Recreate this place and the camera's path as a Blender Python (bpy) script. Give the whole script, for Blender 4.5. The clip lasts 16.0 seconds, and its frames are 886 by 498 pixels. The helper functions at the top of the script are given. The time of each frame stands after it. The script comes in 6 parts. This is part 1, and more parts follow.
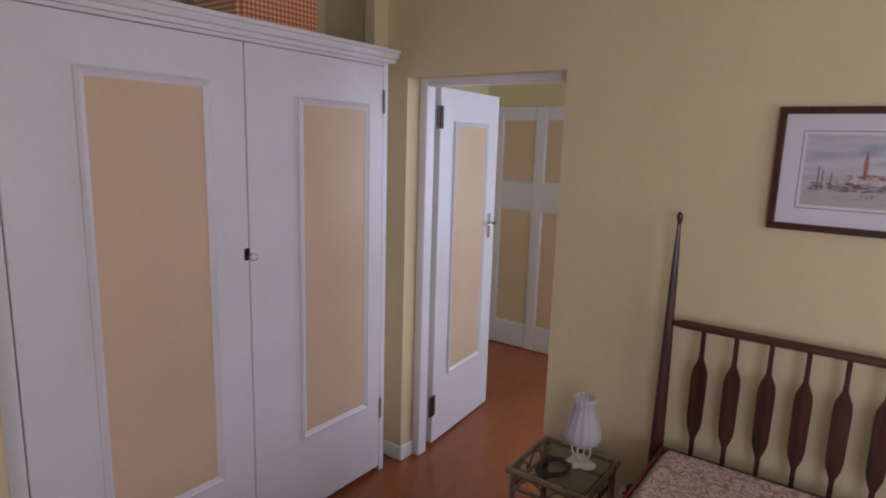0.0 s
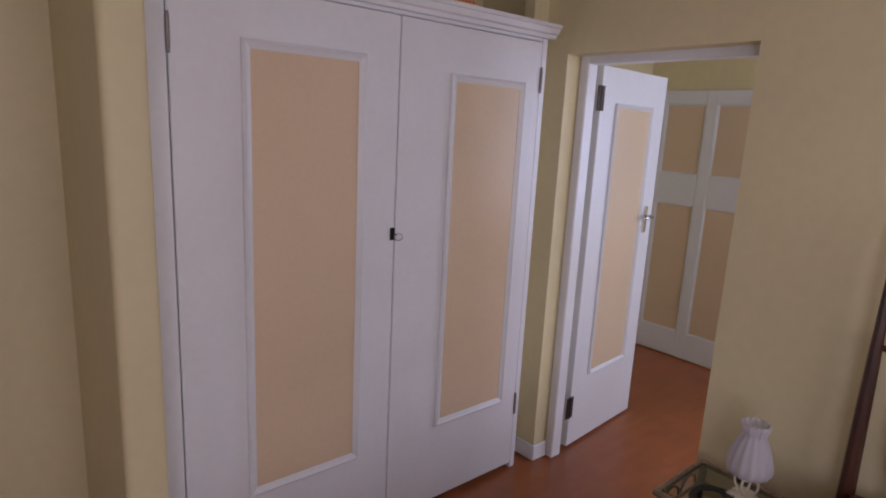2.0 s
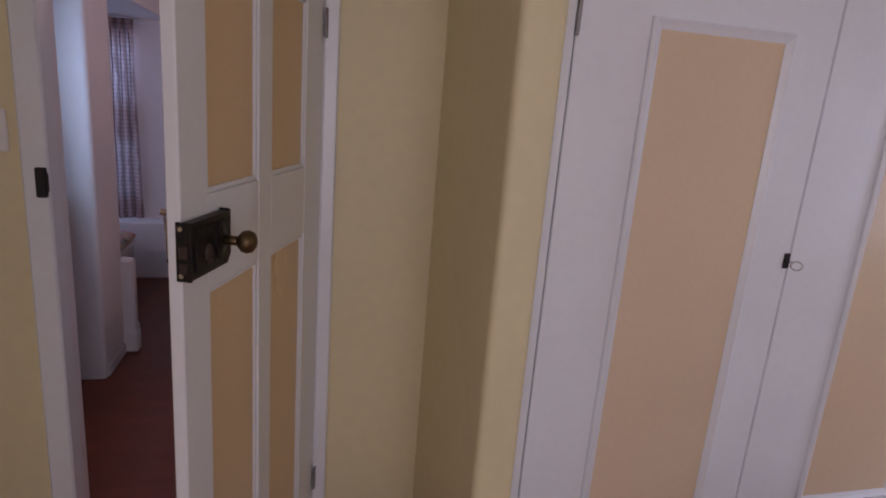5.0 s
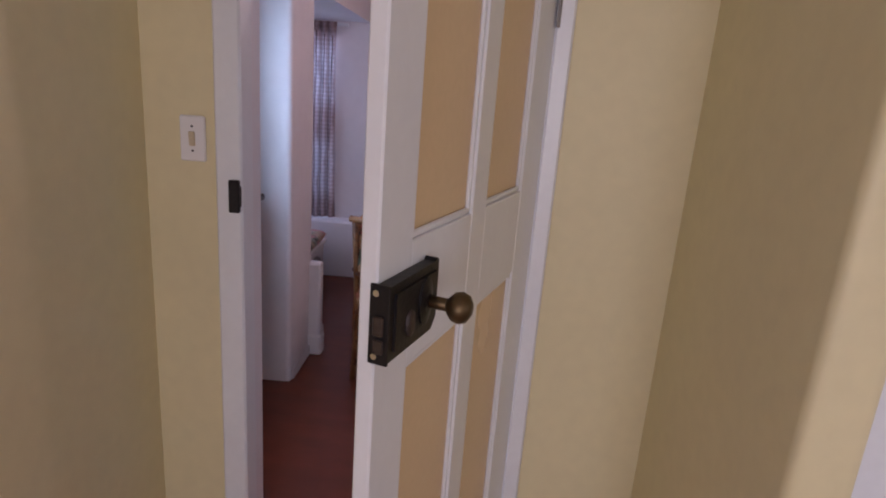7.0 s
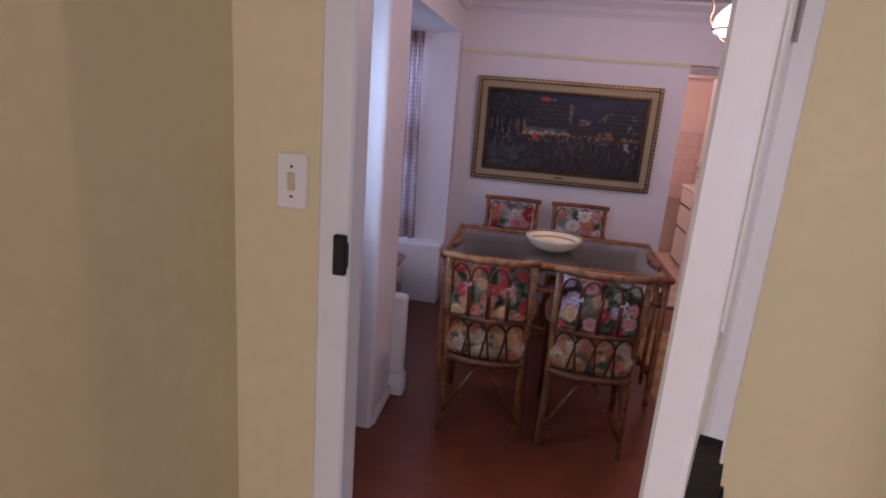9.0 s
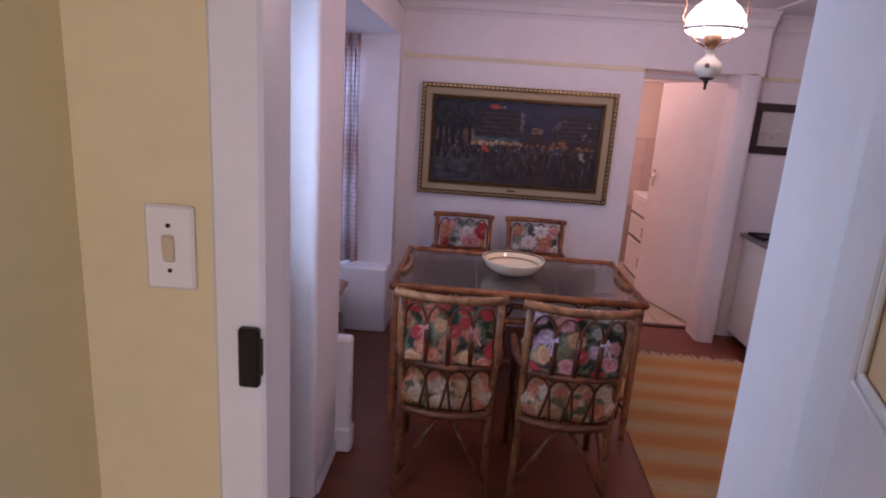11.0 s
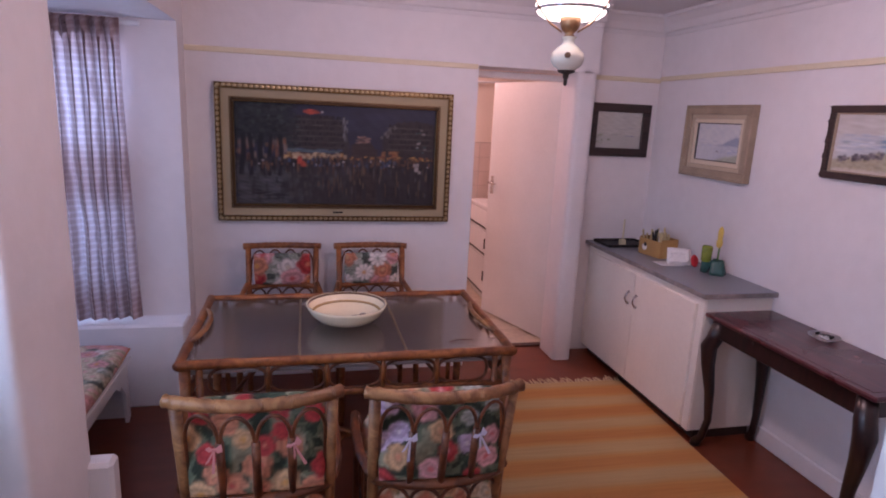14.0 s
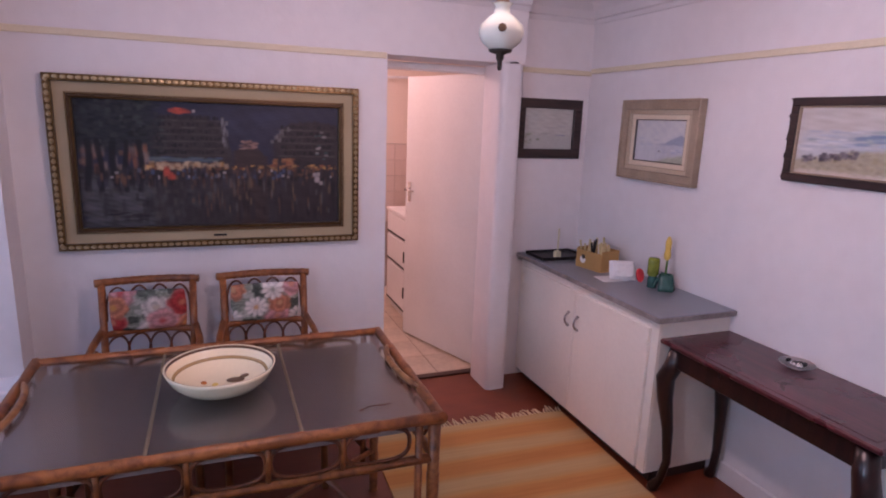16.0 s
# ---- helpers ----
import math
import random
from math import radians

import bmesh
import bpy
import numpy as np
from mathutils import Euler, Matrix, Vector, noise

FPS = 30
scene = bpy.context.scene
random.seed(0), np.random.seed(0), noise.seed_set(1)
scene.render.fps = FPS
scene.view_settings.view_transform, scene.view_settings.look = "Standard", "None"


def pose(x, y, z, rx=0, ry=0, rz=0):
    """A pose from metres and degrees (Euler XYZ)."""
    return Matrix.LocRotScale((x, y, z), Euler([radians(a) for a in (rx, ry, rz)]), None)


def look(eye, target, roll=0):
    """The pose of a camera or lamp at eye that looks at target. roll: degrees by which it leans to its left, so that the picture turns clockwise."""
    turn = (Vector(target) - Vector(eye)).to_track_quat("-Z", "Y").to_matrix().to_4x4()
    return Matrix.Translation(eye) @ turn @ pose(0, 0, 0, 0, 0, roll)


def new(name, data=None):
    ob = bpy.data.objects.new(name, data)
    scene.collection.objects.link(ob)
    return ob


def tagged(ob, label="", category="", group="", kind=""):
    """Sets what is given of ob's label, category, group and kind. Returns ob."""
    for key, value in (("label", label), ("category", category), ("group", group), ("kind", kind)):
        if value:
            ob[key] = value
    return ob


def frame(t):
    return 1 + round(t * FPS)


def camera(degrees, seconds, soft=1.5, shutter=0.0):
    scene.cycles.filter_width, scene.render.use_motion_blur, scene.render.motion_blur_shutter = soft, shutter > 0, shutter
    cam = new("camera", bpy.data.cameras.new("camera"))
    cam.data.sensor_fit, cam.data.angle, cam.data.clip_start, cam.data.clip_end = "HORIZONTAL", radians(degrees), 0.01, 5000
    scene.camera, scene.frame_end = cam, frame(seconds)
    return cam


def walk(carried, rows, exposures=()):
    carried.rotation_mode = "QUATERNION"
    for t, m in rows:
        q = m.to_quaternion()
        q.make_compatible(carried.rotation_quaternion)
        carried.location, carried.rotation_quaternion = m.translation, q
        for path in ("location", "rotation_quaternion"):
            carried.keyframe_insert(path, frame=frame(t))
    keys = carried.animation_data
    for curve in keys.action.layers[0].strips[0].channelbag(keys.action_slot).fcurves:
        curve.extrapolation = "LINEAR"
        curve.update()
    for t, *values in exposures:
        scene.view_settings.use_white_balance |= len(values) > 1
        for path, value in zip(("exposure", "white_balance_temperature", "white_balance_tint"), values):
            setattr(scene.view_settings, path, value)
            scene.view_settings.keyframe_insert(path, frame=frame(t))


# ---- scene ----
cam = camera(73.7, 16.0, soft=1.9)
PATH = [
    (0, (2.804, 3.687, 1.687), (4.396, 4.845, 1.33), 1.8),
    (0.5, (2.809, 3.713, 1.68), (4.334, 4.955, 1.315), 2.1),
    (1, (2.826, 3.741, 1.665), (4.272, 5.071, 1.29), 2.4),
    (1.5, (2.848, 3.769, 1.654), (4.214, 5.176, 1.262), 2.7),
    (2, (2.883, 3.804, 1.651), (4.153, 5.293, 1.241), 2.9),
    (2.5, (2.902, 3.832, 1.645), (4.059, 5.409, 1.229), 3.1),
    (3, (2.879, 3.87, 1.632), (3.883, 5.548, 1.215), 3.4),
    (3.5, (2.836, 3.947, 1.624), (3.694, 5.7, 1.19), 3.9),
    (4, (2.783, 4.05, 1.615), (3.529, 5.853, 1.174), 4.1),
    (4.2, (2.777, 4.078, 1.612), (3.457, 5.905, 1.166), 4.2),
    (6.3, (2.639, 4.399, 1.635), (2.815, 6.326, 1.128), 4.3),
    (6.5, (2.645, 4.46, 1.632), (2.744, 6.391, 1.12), 4.2),
    (7, (2.629, 4.577, 1.625), (2.552, 6.506, 1.104), 4.3),
    (7.5, (2.584, 4.664, 1.618), (2.362, 6.58, 1.09), 4.5),
    (8, (2.503, 4.758, 1.633), (2.223, 6.665, 1.1), 4.7),
    (8.2, (2.474, 4.794, 1.639), (2.179, 6.701, 1.11), 4.6),
    (10.3, (2.323, 5.216, 1.678), (2.141, 7.145, 1.183), 4.1),
    (10.5, (2.315, 5.261, 1.673), (2.157, 7.194, 1.183), 4.0),
    (11, (2.297, 5.353, 1.671), (2.207, 7.292, 1.188), 3.8),
    (11.5, (2.257, 5.47, 1.674), (2.277, 7.413, 1.199), 3.7),
    (12, (2.235, 5.57, 1.66), (2.368, 7.511, 1.196), 3.5),
    (12.5, (2.259, 5.68, 1.658), (2.487, 7.614, 1.203), 3.2),
    (13, (2.29, 5.812, 1.666), (2.61, 7.735, 1.219), 3.0),
    (13.5, (2.331, 5.935, 1.671), (2.72, 7.846, 1.228), 2.8),
    (14, (2.369, 6.063, 1.67), (2.823, 7.961, 1.232), 2.7),
    (14.5, (2.398, 6.233, 1.662), (2.93, 8.112, 1.229), 2.5),
    (15, (2.422, 6.35, 1.662), (3.027, 8.207, 1.231), 2.3),
    (15.5, (2.471, 6.46, 1.663), (3.13, 8.299, 1.236), 2.2),
    (16, (2.56, 6.613, 1.666), (3.266, 8.435, 1.237), 2.1),
]
walk(cam, [(t, look(eye, target, roll)) for t, eye, target, roll in PATH],
     [(0, -0.95, 6480, 28), (2, -0.96, 6500, 30), (4.2, -0.95, 6500, 32), (6.5, -0.44, 6400, 28), (7.5, -0.16, 6450, 29), (8.0, -0.15, 6450, 29), (11, 0.12, 6500, 34), (13, 0.14, 6500, 34), (15, 0.41, 6400, 32), (16, 0.43, 6350, 31)])

# ---- light ----
W_BED, W_SIDE, W_PASS, W_END, W_DOOR, W_BAY, W_WEST, W_BULB, W_KIT = 50, 39, 28, 30, 17, 13, 5, 20.5, 24
world = bpy.data.worlds.new("sky")
scene.world = world
world.use_nodes = True
wn = world.node_tree
sky = wn.nodes.new("ShaderNodeTexSky")
sky.sky_type = "NISHITA"
sky.sun_disc = False
sky.sun_elevation = radians(58)
sky.sun_rotation = radians(70)
wn.links.new(sky.outputs[0], wn.nodes["Background"].inputs[0])
wn.nodes["Background"].inputs[1].default_value = 0.10


def lamp(name, kind, m, energy, colour, **more):
    data = bpy.data.lights.new(name, kind)
    data.energy, data.color = energy, colour
    ob = new(name, data)
    ob.matrix_world = m
    if kind == "AREA":
        data.shape, data.size, data.size_y = "RECTANGLE", more["w"], more["h"]
        data.spread = more.get("spread", math.pi)
    elif kind == "POINT":
        data.shadow_soft_size = more["r"]
    else:
        data.angle = more["angle"]
    return ob


SKY = (0.46, 0.66, 1.0)
lamp("sun", "SUN", look((8, 2.9, 12), (0, 0, 0)), 3.0, (1, 0.95, 0.87), angle=radians(0.5))
# daylight in the openings of the windows and the glazed door; two of the windows are added
lamp("bedroom_window_light", "AREA", look((3.3, 0.86, 1.45), (3.3, 3, 1.40)), W_BED, (0.92, 0.95, 1.0), w=1.7, h=1.2)
# fill from an added, unseen window, for the bed wall and wall end
lamp("bedroom_side_fill", "AREA", look((1.79, 2.3, 1.45), (3.5, 2.6, 1.35)), W_SIDE, (0.77, 0.84, 1.0), w=1.2, h=1.1)
# fill from an added, unseen end window, for the far passage door
lamp("passage_end_fill", "AREA", look((6.15, 3.03, 1.5), (6.3, 5, 1.3)), W_END, (0.8, 0.9, 1.0), w=1.1, h=1.0)
lamp("passage_window_light", "AREA", look((6.99, 4.2, 1.45), (5.2, 4.6, 1.2)), W_PASS, (0.50, 0.68, 1.0), w=1.0, h=1.1)
lamp("garden_door_light", "AREA", look((1.47, 6.98, 1.5), (3.2, 7.75, 0.95)), W_DOOR, (0.50, 0.74, 1.0), w=0.6, h=0.85)
lamp("bay_window_light", "AREA", look((1.12, 9.60, 1.3), (1.25, 8.6, 1.1)), W_BAY, SKY, w=0.7, h=1.4)
lamp("bay_side_light", "AREA", look((0.90, 8.72, 1.3), (2.0, 8.85, 1.0)), W_WEST, SKY, w=1.1, h=1.3)
lamp("pendant_bulb", "POINT", pose(3.235, 8.01, 2.10), W_BULB, (1, 0.72, 0.67), r=0.03)
lamp("kitchen_bulb", "POINT", pose(3.15, 11.4, 2.2), W_KIT, (1, 0.64, 0.57), r=0.06)

# ---- materials ----


class Mat:
    """A procedural material: colour varied at two scales, with bump."""

    def __init__(self, name, colour, rough=0.6, metal=0.0, vary=0.12, scale=2.0, grain=60.0, bump=0.15, dist=0.002, **more):
        self.m = bpy.data.materials.new(name)
        self.m.use_nodes = True
        self.t = self.m.node_tree
        self.p = self.t.nodes["Principled BSDF"]
        self.p.inputs["Roughness"].default_value = rough
        self.p.inputs["Metallic"].default_value = metal
        self.co = self.node("ShaderNodeTexCoord").outputs["Object"]
        big = self.noise(scale, 4)
        small = self.noise(grain, 3)
        col = self.mix("MULTIPLY", 1.0, (*colour, 1), self.ramp(big, [(0.3, (1 - vary,) * 3), (0.7, (1 + vary * 0.3,) * 3)]))
        self.colour = self.mix("MULTIPLY", 1.0, col, self.ramp(small, [(0.3, (1 - vary * 0.6,) * 3), (0.7, (1, 1, 1))]))
        self.link(self.colour, "Base Color")
        self.rough(big, rough)
        if bump:
            self.bump(small, bump, dist)

    def node(self, kind, **attrs):
        n = self.t.nodes.new(kind)
        return n

    def noise(self, scale, detail=3, co=None, distort=0.0):
        n = self.node("ShaderNodeTexNoise")
        n.inputs["Scale"].default_value, n.inputs["Detail"].default_value = scale, detail
        n.inputs["Distortion"].default_value = distort
        self.t.links.new(co or self.co, n.inputs["Vector"])
        return n.outputs["Fac"]

    def scaled(self, sx, sy, sz, co=None, at=(0, 0, 0), turn=(0, 0, 0)):
        n = self.node("ShaderNodeMapping")
        n.inputs["Scale"].default_value = (sx, sy, sz)
        n.inputs["Location"].default_value = at
        n.inputs["Rotation"].default_value = turn
        self.t.links.new(co or self.co, n.inputs["Vector"])
        return n.outputs[0]

    def ramp(self, fac, stops, constant=False):
        n = self.node("ShaderNodeValToRGB")
        n.color_ramp.interpolation = "CONSTANT" if constant else "LINEAR"
        while len(n.color_ramp.elements) < len(stops):
            n.color_ramp.elements.new(0.5)
        for e, (at, c) in zip(n.color_ramp.elements, stops):
            e.position, e.color = at, (*c[:3], 1)
        self.t.links.new(fac, n.inputs[0])
        return n.outputs[0]

    def mix(self, how, fac, a, b):
        n = self.node("ShaderNodeMix")
        n.data_type, n.blend_type = "RGBA", how
        for i, v in ((0, fac), (6, a), (7, b)):
            if isinstance(v, (int, float, tuple)):
                n.inputs[i].default_value = v
            else:
                self.t.links.new(v, n.inputs[i])
        return n.outputs[2]

    def split(self, co=None):
        n = self.node("ShaderNodeSeparateXYZ")
        self.t.links.new(co or self.co, n.inputs[0])
        return n.outputs

    def wave(self, scale, co=None, axis="X", distort=0.0, profile="SIN"):
        n = self.node("ShaderNodeTexWave")
        n.bands_direction, n.wave_profile = axis, profile
        n.inputs["Scale"].default_value, n.inputs["Distortion"].default_value = scale, distort
        n.inputs["Detail"].default_value = 2
        self.t.links.new(co or self.co, n.inputs["Vector"])
        return n.outputs["Fac"]

    def voronoi(self, scale, co=None, what="Color"):
        n = self.node("ShaderNodeTexVoronoi")
        n.inputs["Scale"].default_value = scale
        self.t.links.new(co or self.co, n.inputs["Vector"])
        return n.outputs[what]

    def link(self, out, name):
        self.t.links.new(out, self.p.inputs[name])

    def rough(self, fac, base):
        self.link(self.ramp(fac, [(0.2, (max(base - 0.04, 0.02),) * 3), (0.8, (min(base + 0.05, 1),) * 3)]), "Roughness")

    def bump(self, fac, strength, dist):
        n = self.node("ShaderNodeBump")
        n.inputs["Strength"].default_value, n.inputs["Distance"].default_value = strength, dist
        self.t.links.new(fac, n.inputs["Height"])
        self.link(n.outputs[0], "Normal")

    def dress(self, colour):
        self.colour = colour
        self.link(colour, "Base Color")
        return self


def plain(*a, **k):
    return Mat(*a, **k).m


YELLOW = plain("cream_yellow_wall_paint", (0.76, 0.668, 0.405), 0.55, vary=0.07, scale=1.2, grain=25, bump=0.25, dist=0.004)
WHITEWALL = plain("white_plaster_paint", (0.80, 0.77, 0.78), 0.6, vary=0.06, scale=1.5, grain=14, bump=0.4, dist=0.006)
GLOSS = plain("white_gloss_paint", (0.785, 0.795, 0.81), 0.32, vary=0.05, scale=3, grain=40, bump=0.12, dist=0.002)
OCHRE = plain("ochre_panel_paint", (0.73, 0.53, 0.31), 0.25, vary=0.06, scale=2, grain=70, bump=0.08, dist=0.001)
PANEL = plain("peach_panel_paint", (0.74, 0.572, 0.388), 0.2, vary=0.06, scale=2, grain=70, bump=0.08, dist=0.001)
CEIL = plain("ceiling_board_paint", (0.72, 0.70, 0.71), 0.7, vary=0.05, scale=1, grain=30, bump=0.1)
RAILPAINT = plain("cream_rail_paint", (0.76, 0.68, 0.50), 0.5, vary=0.08)
KITPAINT = plain("kitchen_wall_paint", (0.80, 0.70, 0.62), 0.5, vary=0.06)
BRONZE = plain("dark_bronze_knob", (0.15, 0.10, 0.05), 0.42, 0.9, vary=0.4, grain=60)
BRASS = plain("aged_brass", (0.46, 0.27, 0.15), 0.38, 1.0, vary=0.25, grain=90)
IRON = plain("black_iron", (0.025, 0.022, 0.022), 0.42, 0.6, vary=0.3, grain=120, bump=0.3)
CHROME = plain("chrome", (0.75, 0.75, 0.76), 0.15, 1.0, vary=0.05)
STEEL = plain("dull_hinge_steel", (0.070, 0.050, 0.040), 0.5, 0.5, vary=0.4, grain=150)
GREYSTEEL = plain("painted_over_hinge_steel", (0.30, 0.27, 0.25), 0.45, 0.5, vary=0.3, grain=150)
BLACKLINE = plain("black_trim", (0.02, 0.02, 0.02), 0.5, vary=0.1)
IVORY = plain("ivory_plastic", (0.80, 0.78, 0.76), 0.3, vary=0.02, bump=0)
CARD = plain("brown_card", (0.48, 0.28, 0.10), 0.8, vary=0.15, grain=80)
PAPER = plain("white_paper", (0.82, 0.80, 0.80), 0.7, vary=0.03)
RED = plain("red_gloss", (0.65, 0.03, 0.04), 0.35, vary=0.1)
CERAMIC = plain("cream_glazed_ceramic", (0.80, 0.74, 0.62), 0.12, vary=0.04, bump=0)
TRIVET = plain("brown_glaze", (0.16, 0.08, 0.04), 0.3, vary=0.3)
GREENGLASS = plain("green_glass_paint", (0.10, 0.24, 0.03), 0.15, vary=0.3)
DARKCHROME = plain("tarnished_chrome", (0.55, 0.53, 0.52), 0.2, 1.0, vary=0.2)
TEAL = plain("dark_teal_glaze", (0.045, 0.15, 0.13), 0.2, vary=0.3)
YELLOWWAX = plain("yellow_wax", (0.72, 0.50, 0.10), 0.45, vary=0.1)
CABLE = plain("dark_cable", (0.03, 0.03, 0.025), 0.5, vary=0.2)
LINEN = plain("linen_mat", (0.43, 0.35, 0.22), 0.85, vary=0.1, grain=300, bump=0.2, dist=0.0005)
MATBOARD = plain("pale_mount_board", (0.74, 0.74, 0.80), 0.7, vary=0.03, grain=200, bump=0.05)
GREYWOOD = plain("limed_frame_wood", (0.40, 0.31, 0.22), 0.5, vary=0.2, scale=8, grain=60)
LACE = plain("white_lace", (0.66, 0.63, 0.68), 0.85, vary=0.08, grain=220, bump=0.6)
LACE.node_tree.nodes["Principled BSDF"].inputs["Alpha"].default_value = 0.72


def floor_paint(name, colour):
    m = Mat(name, colour, 0.34, vary=0.20, scale=1.3, grain=9, bump=0.12, dist=0.002)
    streak = m.noise(1.0, 5, m.scaled(3, 12, 1))
    m.dress(m.mix("MULTIPLY", 0.4, m.colour, m.ramp(streak, [(0.35, (0.62, 0.58, 0.55)), (0.65, (1, 1, 1))])))
    return m.m


def wood(name, dark, light, rough=0.35, along="X", scale=1.0):
    m = Mat(name, light, rough, vary=0.15, scale=4, grain=90, bump=0.1, dist=0.001)
    s = {"X": (3, 40, 40), "Y": (40, 3, 40), "Z": (40, 40, 3)}[along]
    g = m.noise(scale, 5, m.scaled(*s), 1.0)
    m.dress(m.mix("MULTIPLY", 0.25, m.ramp(g, [(0.35, dark), (0.65, light)]), m.colour))
    m.link(m.colour, "Base Color")
    m.p.inputs["Coat Weight"].default_value = 0.25
    m.p.inputs["Coat Roughness"].default_value = 0.2
    return m.m


# one red polish in two tones: each room's light is put into the colour
LITFLOOR = floor_paint("red_floor_polish_bright_lit", (0.39, 0.118, 0.040))
DIMFLOOR = floor_paint("red_floor_polish_dim_lit", (0.215, 0.048, 0.020))
BEDWOOD = wood("red_brown_bed_wood", (0.040, 0.013, 0.008), (0.105, 0.032, 0.017), 0.35, "Z")
BEDRAIL = wood("red_brown_rail_wood", (0.055, 0.016, 0.009), (0.13, 0.042, 0.021), 0.35, "Y")
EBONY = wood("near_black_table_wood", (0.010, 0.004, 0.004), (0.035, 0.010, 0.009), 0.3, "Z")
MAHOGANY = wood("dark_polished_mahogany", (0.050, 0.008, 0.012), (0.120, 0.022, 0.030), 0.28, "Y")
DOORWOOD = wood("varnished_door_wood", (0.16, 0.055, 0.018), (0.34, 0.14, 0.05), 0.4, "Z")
# darker copy of the door wood, with the lower leaf's shade in its colour
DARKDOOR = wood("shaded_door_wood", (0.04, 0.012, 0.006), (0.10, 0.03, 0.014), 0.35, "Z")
DARKFRAME = wood("dark_frame_wood", (0.018, 0.010, 0.009), (0.06, 0.03, 0.026), 0.4, "X")


def rattan(name, dark, light):
    m = Mat(name, light, 0.42, vary=0.2, scale=6, grain=120, bump=0.2, dist=0.001)
    n = m.noise(13, 5, None, 1.2)
    spots = m.ramp(m.noise(48, 3), [(0.34, (0.55, 0.46, 0.38)), (0.45, (1, 1, 1))])
    burn = m.ramp(m.noise(6, 2, m.scaled(1, 1, 1, at=(4, 1, 7))), [(0.36, (0.62, 0.52, 0.42)), (0.47, (1, 1, 1))])
    col = m.mix("MULTIPLY", 0.4, m.ramp(n, [(0.34, dark), (0.62, light)]), m.colour)
    m.dress(m.mix("MULTIPLY", 0.6, m.mix("MULTIPLY", 0.55, col, spots), burn))
    return m.m


CANE = rattan("varnished_rattan", (0.20, 0.062, 0.018), (0.45, 0.178, 0.052))
BROWNCANE = rattan("brown_rattan", (0.09, 0.026, 0.010), (0.27, 0.088, 0.032))
PALECANE = rattan("worn_pale_rattan", (0.19, 0.074, 0.028), (0.45, 0.235, 0.10))
DARKCANE = rattan("bent_cane", (0.09, 0.026, 0.009), (0.26, 0.082, 0.028))
GREYCANE = rattan("weathered_cane", (0.20, 0.15, 0.10), (0.42, 0.34, 0.24))


def printed(name, rough=0.85, grain=400, bump=0.25):
    """A cloth or canvas that takes its colours from the pattern laid on its mesh."""
    m = Mat(name, (0.7, 0.62, 0.5), rough, vary=0.06, grain=grain, bump=bump, dist=0.0006)
    m.p.inputs["Specular IOR Level"].default_value = 0.3
    n = m.node("ShaderNodeAttribute")
    n.attribute_name = "print"
    m.dress(m.mix("MULTIPLY", 0.5, n.outputs["Color"], m.ramp(m.noise(grain, 3), [(0.3, (0.86, 0.86, 0.86)), (0.7, (1.06, 1.06, 1.06))])))
    return m.m


COTTON = printed("printed_cotton")
OILS = printed("oil_paint", 0.5, 140, 0.3)
WASH = printed("watercolour_paint", 0.75, 220, 0.12)
SPREAD = Mat("bedspread_print", (0.62, 0.5, 0.42), 0.9, vary=0.1, grain=300, bump=0.3)
SPREAD.dress(SPREAD.mix("MIX", SPREAD.ramp(SPREAD.noise(55, 3, None, 1.5), [(0.46, (0, 0, 0)), (0.56, (1, 1, 1))]), (0.66, 0.55, 0.47, 1), (0.36, 0.22, 0.17, 1)))
SPREAD = SPREAD.m


def glass(name, tint, rough=0.0):
    m = bpy.data.materials.new(name)
    m.use_nodes = True
    p = m.node_tree.nodes["Principled BSDF"]
    p.inputs["Base Color"].default_value = (*tint, 1)
    p.inputs["Roughness"].default_value = rough
    p.inputs["IOR"].default_value = 1.45
    p.inputs["Transmission Weight"].default_value = 1.0
    return m


CLEAR = glass("clear_glass", (0.95, 0.97, 0.97))
SMOKED = glass("smoked_glass", (0.88, 0.86, 0.86), 0.13)
TABLEGLASS = glass("greenish_glass", (0.62, 0.68, 0.62), 0.05)


def glow(name, colour, strength):
    m = bpy.data.materials.new(name)
    m.use_nodes = True
    p = m.node_tree.nodes["Principled BSDF"]
    p.inputs["Base Color"].default_value = (0.8, 0.78, 0.75, 1)
    p.inputs["Emission Color"].default_value = (*colour, 1)
    p.inputs["Emission Strength"].default_value = strength
    return m


OPAL = glow("lit_opal_glass", (1, 0.93, 0.86), 2.6)

# ---- mesh helpers ----


def box(bm, lo, hi, bevel=0.0, seg=1):
    m = Matrix.LocRotScale([(a + b) / 2 for a, b in zip(lo, hi)], None, [max(b - a, 1e-4) for a, b in zip(lo, hi)])
    made = bmesh.ops.create_cube(bm, size=1, matrix=m)["verts"]
    if bevel:
        edges = {e for v in made for e in v.link_edges}
        bmesh.ops.bevel(bm, geom=list(edges), offset=bevel, segments=seg, affect="EDGES", profile=0.6)
    return bm


def boxes(*rows, bevel=0.0):
    bm = bmesh.new()
    for lo, hi in rows:
        box(bm, lo, hi, bevel)
    return bm


